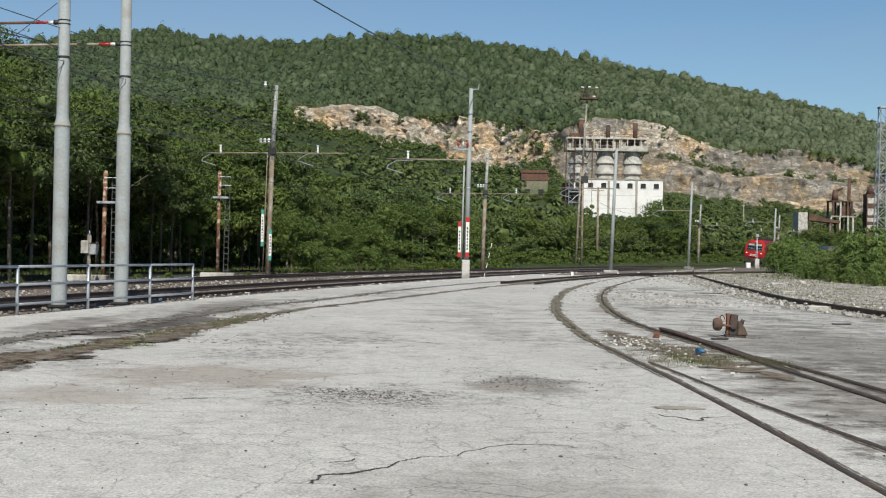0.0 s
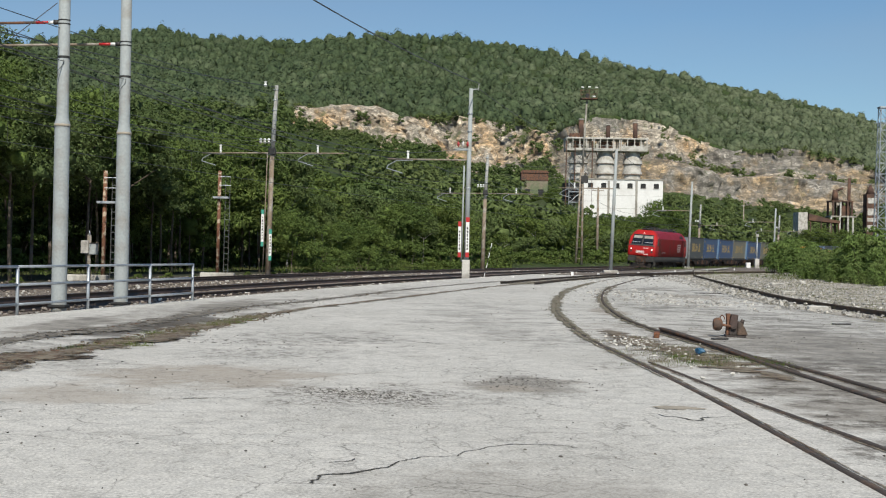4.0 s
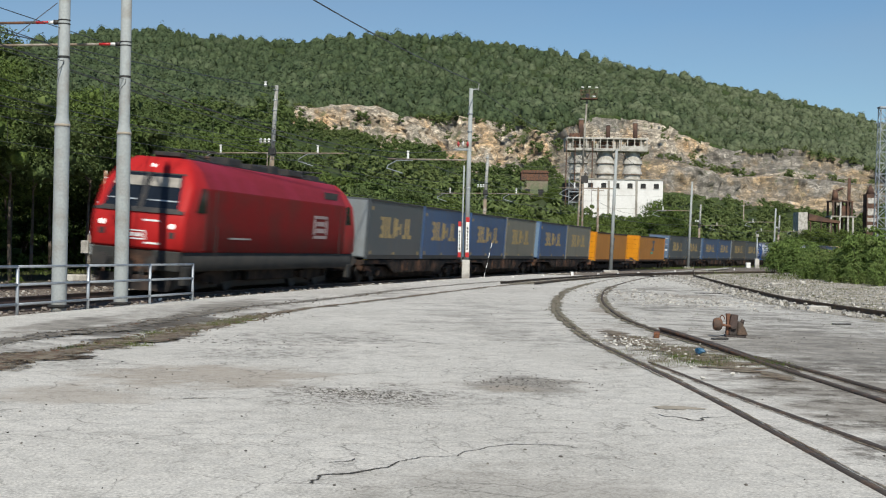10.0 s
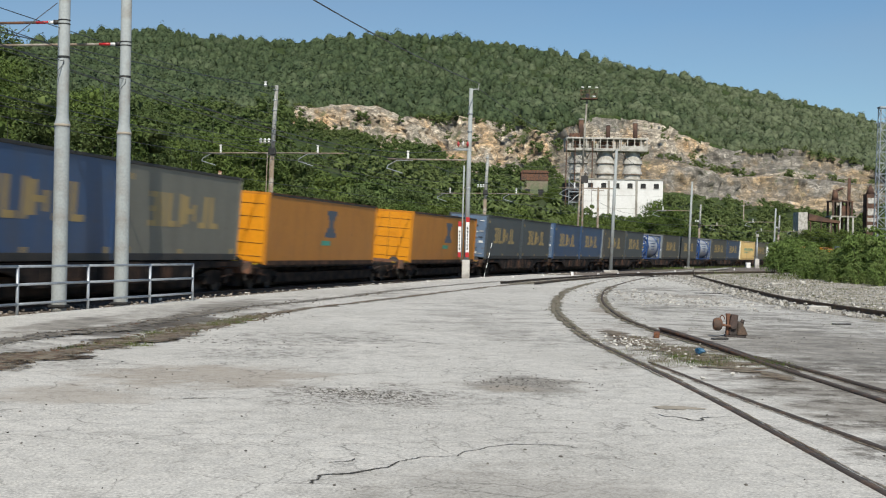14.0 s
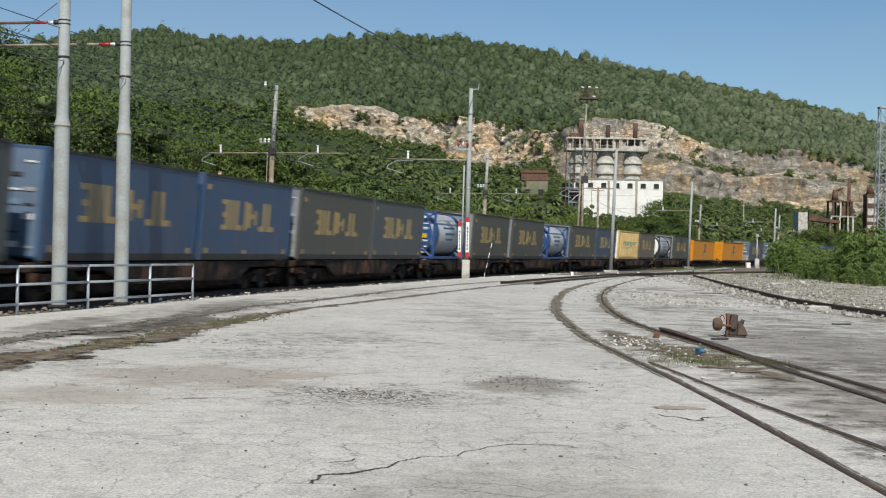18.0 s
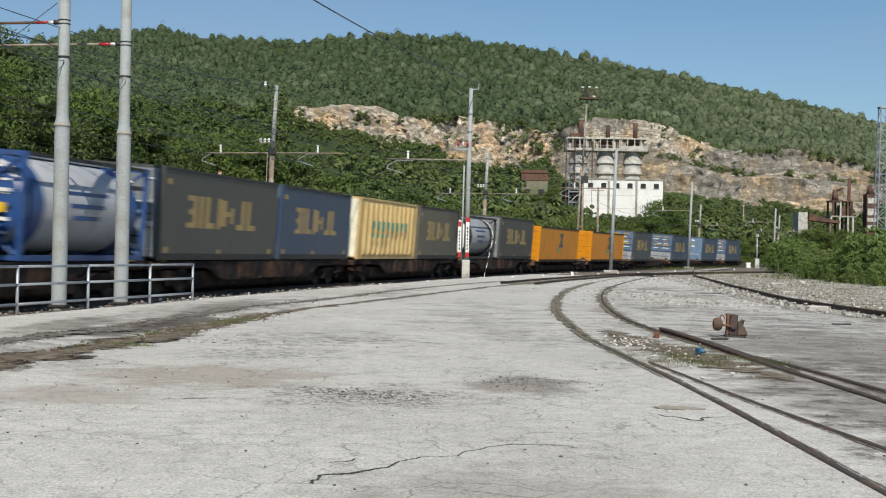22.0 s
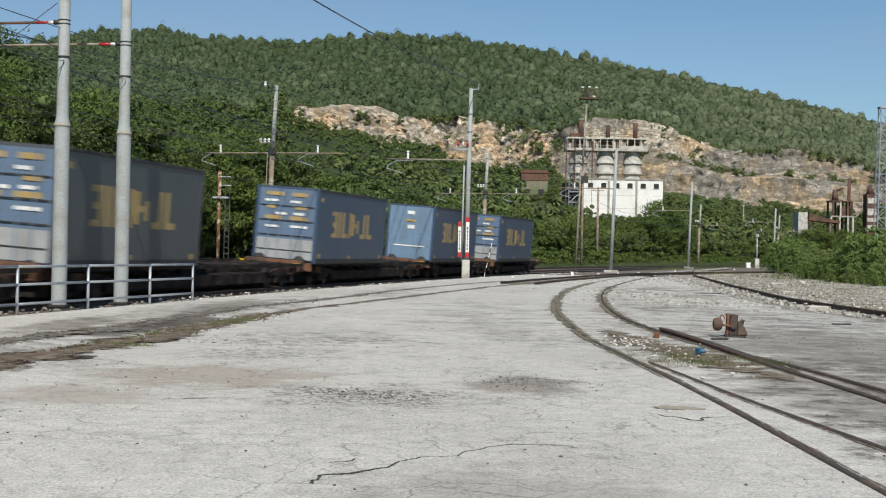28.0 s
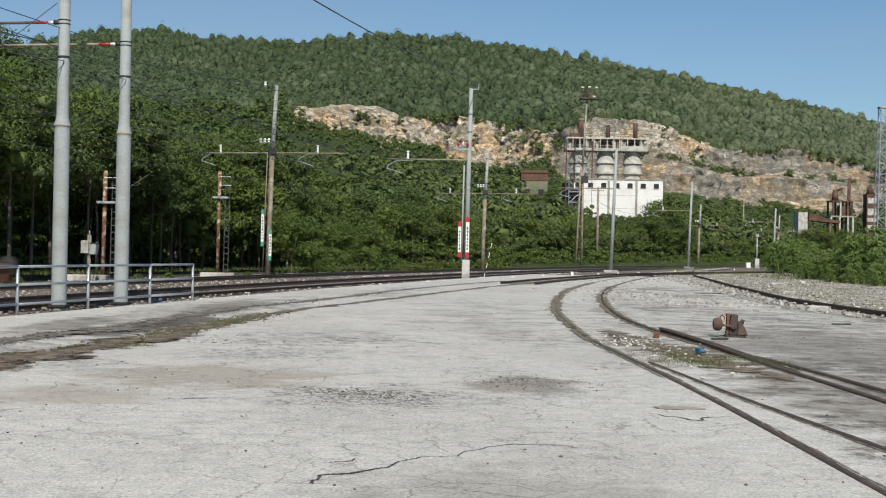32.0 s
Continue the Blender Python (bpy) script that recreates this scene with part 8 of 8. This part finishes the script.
CRACKS = (([(-0.77, 7.84), (-0.71, 8.16), (-0.49, 8.31), (-0.32, 8.55), (-0.14, 8.92), (0.09, 8.99), (0.3, 9.38), (0.42, 9.53), (0.76, 9.63), (1.04, 9.47)], (0.03, 0.045, 0.035, 0.02, 0.03, 0.02, 0.012)),
          ([(-0.7, 8.64), (-0.58, 8.74), (-0.56, 8.84)], (0.015, 0.02, 0.008)), ([(-0.58, 20.38), (-0.18, 20.11), (0.25, 19.87)], (0.03, 0.06, 0.02)), ([(1.94, 11.57), (2.1, 11.4), (2.25, 11.23), (2.31, 11.43), (2.62, 11.55)], (0.02, 0.03, 0.01)),
          ([(2.0, 26.3), (2.35, 26.2), (2.6, 26.4)], (0.05, 0.12, 0.05)), ([(0.6, 14.9), (0.95, 14.7), (1.35, 14.9)], (0.01, 0.02, 0.008)), ([(-2.6, 12.0), (-2.3, 12.15), (-2.0, 12.2)], (0.02, 0.05, 0.02)))
for pts, w in CRACKS:
    dirt_line("surface_crack", pts, [0.75 * k for k in w], M["crack_thin"], 0.004, 220, pts[0][0] * 7, jag=0.045)


def patch(name, x, y, rx, ry, mat, turn=0.0, z=0.0045, seed=0.0):
    """A flat ragged patch of silt or grit."""
    bm = bmesh.new()
    n = 72
    ring = []
    for i in range(n):
        a = 2 * math.pi * i / n
        r = 1 + 0.45 * fbm(math.cos(a) * 1.6 + seed, math.sin(a) * 1.6 + seed, 1.0, 4)
        px, py = math.cos(a) * rx * r, math.sin(a) * ry * r
        X, Y = x + px * math.cos(turn) - py * math.sin(turn), y + px * math.sin(turn) + py * math.cos(turn)
        ring.append(bm.verts.new((X, Y, 0.006 * fbm(X, Y, 5.0) + z)))
    c = bm.verts.new((x, y, 0.006 * fbm(x, y, 5.0) + z + 0.006))
    for i in range(n):
        bm.faces.new((ring[i], ring[(i + 1) % n], c))
    return tagged(new(name, finish(bm, name, mat)), kind="structure")


dirt_line("spur_bed", [(3.3, 58), (5.6, 66.7), (9.3, 79), (13.2, 90.6), (19.7, 104), (26.7, 116), (40.7, 138)], (1.6, 1.8, 2.0, 2.2), M["groove"], 0.006, 200, 3.0)
dirt_line("concrete_strip", [(12.6, 94), (15.8, 101), (24, 125), (30.5, 145), (36.5, 166)], (0.7, 0.8, 0.9, 1.0), M["concrete"], 0.02, 160, 2.0)
patch("silt_patch", 2.2, 12.15, 0.22, 0.14, M["sand"], 0, seed=4)
dirt_line("weedy_pit", [(3.1, 24.0), (3.2, 22), (3.4, 20), (3.6, 18), (3.9, 16), (4.1, 14.8)], (0.3, 1.0, 1.3, 1.2, 0.9, 0.3), M["dirt_thin"], 0.006, 300, 8.0)


def stones(name, label, places, r0, r1, mat, flat=0.7):
    """Many small broken stones in one mesh."""
    bmv, bmf = [], []
    t = (1 + 5 ** 0.5) / 2
    base = np.array([(-1, t, 0), (1, t, 0), (-1, -t, 0), (1, -t, 0), (0, -1, t), (0, 1, t), (0, -1, -t), (0, 1, -t), (t, 0, -1), (t, 0, 1), (-t, 0, -1), (-t, 0, 1)]) / 1.9
    tri = np.array([(0, 11, 5), (0, 5, 1), (0, 1, 7), (0, 7, 10), (0, 10, 11), (1, 5, 9), (5, 11, 4), (11, 10, 2), (10, 7, 6), (7, 1, 8), (3, 9, 4), (3, 4, 2), (3, 2, 6), (3, 6, 8), (3, 8, 9), (4, 9, 5), (2, 4, 11), (6, 2, 10), (8, 6, 7), (9, 8, 1)])
    n = len(places)
    size = rng.uniform(r0, r1, n) * rng.uniform(0.6, 1.2, n)
    v = base[None] * rng.uniform(0.55, 1.25, (n, 12, 1)) * size[:, None, None] * np.stack([rng.uniform(0.7, 1.4, n), rng.uniform(0.7, 1.2, n), np.full(n, flat)], 1)[:, None, :]
    a = rng.uniform(0, 6.28, n)
    c, s = np.cos(a)[:, None], np.sin(a)[:, None]
    v = np.stack([v[..., 0] * c - v[..., 1] * s, v[..., 0] * s + v[..., 1] * c, v[..., 2]], -1) + np.array(places)[:, None, :]
    f = (tri[None] + 12 * np.arange(n)[:, None, None]).reshape(-1, 3)
    me = bpy.data.meshes.new(name)
    me.from_pydata(v.reshape(-1, 3).tolist(), [], f.tolist())
    me.materials.append(mat)
    return tagged(new(name, me), label, "stones", kind="stuff")


M["grit"] = material("grit", (0.12, 0.11, 0.095), vary=0.3, size=0.3, per_island=0.6)
M["stone_ballast"] = material("stone_ballast", (0.2, 0.17, 0.14), vary=0.3, size=0.3, per_island=0.6)
def along_line(n, s0, s1, lat0, lat1, z):
    out = []
    for _ in range(n):
        s = s0 + (s1 - s0) * rng.random()
        x, y, _ = on_line(s, rng.uniform(lat0, lat1))
        out.append((x, y, z))
    return out


stones("ballast_stones", "loose brown and pale ballast stones between the rails", along_line(3000, -20, 70, -0.6, 4.4, -0.27) + along_line(3600, -10, 60, -12.5, -0.9, -0.31), 0.035, 0.085, M["stone_ballast"])
stones("pale_ballast_stones", "scattered white stones on the ballast", along_line(420, -30, 90, 0.9, 4.4, -0.26) + along_line(900, -30, 92, -7.0, -0.9, -0.30) + along_line(160, 0, 80, 4.2, 4.7, -0.03), 0.035, 0.085, M["stone_white"])
rubble = []
for _ in range(900):
    y = rng.uniform(26, 92)
    rubble.append((siding_x(y) - rng.uniform(0.1, 1.0 + 0.03 * (y - 26)), y, 0.02))
for _ in range(2600):
    y = rng.uniform(30, 98)
    rubble.append((siding_x(y) + 0.2 + abs(rng.normal(0, 6)), y, 0.0))
for _ in range(420):
    y = rng.normal(74, 7)
    rubble.append((np.interp(y, (55, 66, 90, 110), (5.5, 8.5, 16, 27)) + rng.normal(1.0, 2.0), y, 0.0))
for _ in range(420):
    rubble.append((rng.normal(7.6, 1.3), rng.normal(40, 2.5), 0.0))
for _ in range(160):
    rubble.append((rng.normal(6.6, 1.0), rng.normal(48, 3), 0.0))
stones("rubble", "broken white limestone rubble along the siding", rubble, 0.02, 0.085, M["stone_white"])
stones("pit_stones", "small white stones among the weeds by the old rail", [(3.0 + rng.normal(0, 0.22), 21.0 + rng.normal(0, 0.8), 0.02) for _ in range(130)] + [(3.4 + rng.normal(0, 0.3), 18.8 + rng.normal(0, 1.5), 0.02) for _ in range(70)], 0.01, 0.032, M["stone_white"])
grit = [(rng.uniform(-5, 9), 6 + 40 * rng.random() ** 1.3, 0.004) for _ in range(900)] + [(rng.normal(6.5, 2.0), rng.uniform(20, 55), 0.004) for _ in range(700)] + [(-0.75 + u + rng.normal(0, 0.06), 12.75 - 0.45 * u + rng.normal(0, 0.2), 0.003) for u in rng.normal(0, 0.3, 420)] + [(rng.normal(0.9, 0.35), rng.normal(14.2, 0.4), 0.003) for _ in range(200)]
stones("grit", "small dark grit scattered over the yard", [p for p in grit if p[0] < siding_x(p[1]) - 1.5], 0.004, 0.014, M["grit"])

M["clod"] = material("clod", (0.12, 0.068, 0.042), rough=0.95, vary=0.35, size=0.2, second=(0.075, 0.055, 0.04), per_island=0.5)
SEAM = ((-5.6, 14.6), (-5.27, 15.56), (-5.13, 16.43), (-4.83, 17.64), (-4.71, 19.72), (-4.66, 21.85), (-4.14, 23.17), (-3.5, 25.91))
SEAM_BACK = ((-6.4, 17.4), (-6.25, 18.45), (-6.1, 20.65), (-5.63, 22.34), (-5.17, 26.39))


def along(path, n, spread, z):
    u = rng.random(n) * (len(path) - 1)
    return [(float(np.interp(q, range(len(path)), [p[0] for p in path])) + rng.normal(0, spread), float(np.interp(q, range(len(path)), [p[1] for p in path])) + rng.normal(0, spread), z) for q in u]


stones("earth_clods", "reddish-brown clods of earth along the broken seam", along(SEAM, 420, 0.13, 0.004) + along(SEAM[:4], 260, 0.12, 0.006) + along(SEAM_BACK, 150, 0.09, 0.003), 0.012, 0.04, M["clod"], 0.5)
stones("dark_chips", "dark broken chips lying beside the seam", along(((-3.9, 19.2), (-3.1, 19.6), (-2.5, 18.4)), 70, 0.35, 0.003) + along(SEAM, 90, 0.35, 0.003), 0.01, 0.03, M["grit"], 0.35)


def tufts(name, label, spots, mat, h0, h1):
    """Blades of grass in tufts."""
    c, tip, w = [], [], []
    for x, y, r, n in spots:
        for _ in range(n):
            px, py = x + rng.normal(0, r), y + rng.normal(0, r)
            h = rng.uniform(h0, h1)
            a, l = rng.uniform(0, 6.28), rng.uniform(0.1, 0.7) * h
            c.append((px, py, 0.0))
            tip.append((px + math.cos(a) * l, py + math.sin(a) * l, h))
            w.append((math.sin(a) * h * 0.07, -math.cos(a) * h * 0.07, 0))
    c, tip, w = np.array(c), np.array(tip), np.array(w)
    q = np.stack([c - w, c + w, tip + w * 0.25, tip - w * 0.25], 1).reshape(-1, 3)
    return tagged(new(name, quads_mesh(name, q, [mat])), label, "grass", kind="stuff")


for x, y, w, rz in ((10.4, 36.0, 0.32, 20), (17.0, 66, 0.4, 10), (13.8, 52, 0.3, 35), (20.5, 74, 0.4, 70)):
    bm = bmesh.new()
    box(bm, -w, w, -0.3 * w, 0.3 * w, -0.05, 0.22 * w + 0.06)
    for v in bm.verts:
        v.co += Vector((noise.noise(v.co * 3 + Vector((x, y, 0))), noise.noise(v.co * 4 + Vector((y, x, 1))), 0)) * 0.12
    tagged(new("concrete_slab", finish(bm, "concrete_slab", M["concrete"], 0.03)), "broken pale concrete slab lying on the gravel yard", "concrete slab", "broken slabs").matrix_basis = pose(x, y, -0.02, 3, 2, rz)
clods = []
for _ in range(600):
    k = rng.random() ** 0.8
    y = 13.5 + 15 * k
    x = float(np.interp(y, [q[1] for q in LINE_B], [q[0] for q in LINE_B])) + rng.normal(0, 0.22)
    clods.append((x, y, 0.01))
for _ in range(500):
    y = rng.uniform(15, 45)
    clods.append((float(np.interp(y, [q[1] for q in LINE_A], [q[0] for q in LINE_A])) + rng.normal(0, 0.25), y, 0.005))
stones("dirt_clods", "brown clods of earth along the buried rails", clods, 0.008, 0.03, M["dirt"])
weeds = []
for _ in range(90):
    t = rng.random()
    weeds.append((float(np.interp(t, (0, 0.5, 1), (-4.75, -4.3, -3.85))) + rng.normal(0, 0.1), 17.8 + 9 * t, 0.12, 40))
for _ in range(80):
    weeds.append((3.45 + rng.normal(0, 0.35), 16.6 + abs(rng.normal(0, 2.0)), 0.12, 45))
for _ in range(12):
    weeds.append((4.42 + rng.normal(0, 0.1), 17.4 + rng.normal(0, 0.5), 0.1, 60))
for pts in (EMBED_A, EMBED_B):
    for p in pts:
        if 20 < p.y < 62 and rng.random() < 0.75:
            weeds.append((p.x + rng.normal(0, 0.12), p.y + rng.normal(0, 0.4), 0.14, 26))
for _ in range(60):
    y = rng.uniform(20, 60)
    weeds.append((rng.uniform(4.8, siding_x(y) - 0.5), y, 0.2, 16))
tufts("seam_grass", "bright green grass in the seams of the yard", [(-3.92, 24.3, 0.13, 260), (-4.1, 23.6, 0.12, 160), (-3.78, 25.2, 0.1, 160), (-4.5, 18.4, 0.14, 200), (-4.2, 18.3, 0.1, 140), (-4.62, 20.9, 0.1, 160), (-5.0, 17.6, 0.12, 140), (3.5, 17.2, 0.16, 240), (3.3, 18.2, 0.12, 160), (4.45, 17.2, 0.12, 200), (4.3, 18.0, 0.08, 100)], M["grass"], 0.015, 0.06)
tufts("yard_weeds", "short green weeds in the seams of the yard", weeds, M["weed"], 0.015, 0.05)
verge = []
for _ in range(520):
    s = rng.uniform(-120, 100)
    x, y, _ = on_line(s, rng.uniform(-13.6, -11.8))
    verge.append((x, y, 0.5, 26))
low_weeds = []
for _ in range(420):
    y = rng.uniform(34, 125)
    low_weeds.append((siding_x(y) + 0.4 + abs(rng.normal(0, 7)), y, 0.5, 40))
tufts("gravel_weeds", "low dry weeds scattered over the gravel yard", low_weeds, M["weed"], 0.02, 0.09)
for _ in range(160):
    verge.append((rng.uniform(22, 42), rng.uniform(84, 108), 0.5, 40))
for _ in range(160):
    s = rng.uniform(-150, -30)
    x, y, _ = on_line(s, rng.uniform(3.6, 7.0))
    verge.append((x, y, 0.4, 30))
tufts("verge_grass", "rough green grass along the edges of the line", verge, M["grass"], 0.05, 0.2)

motions()
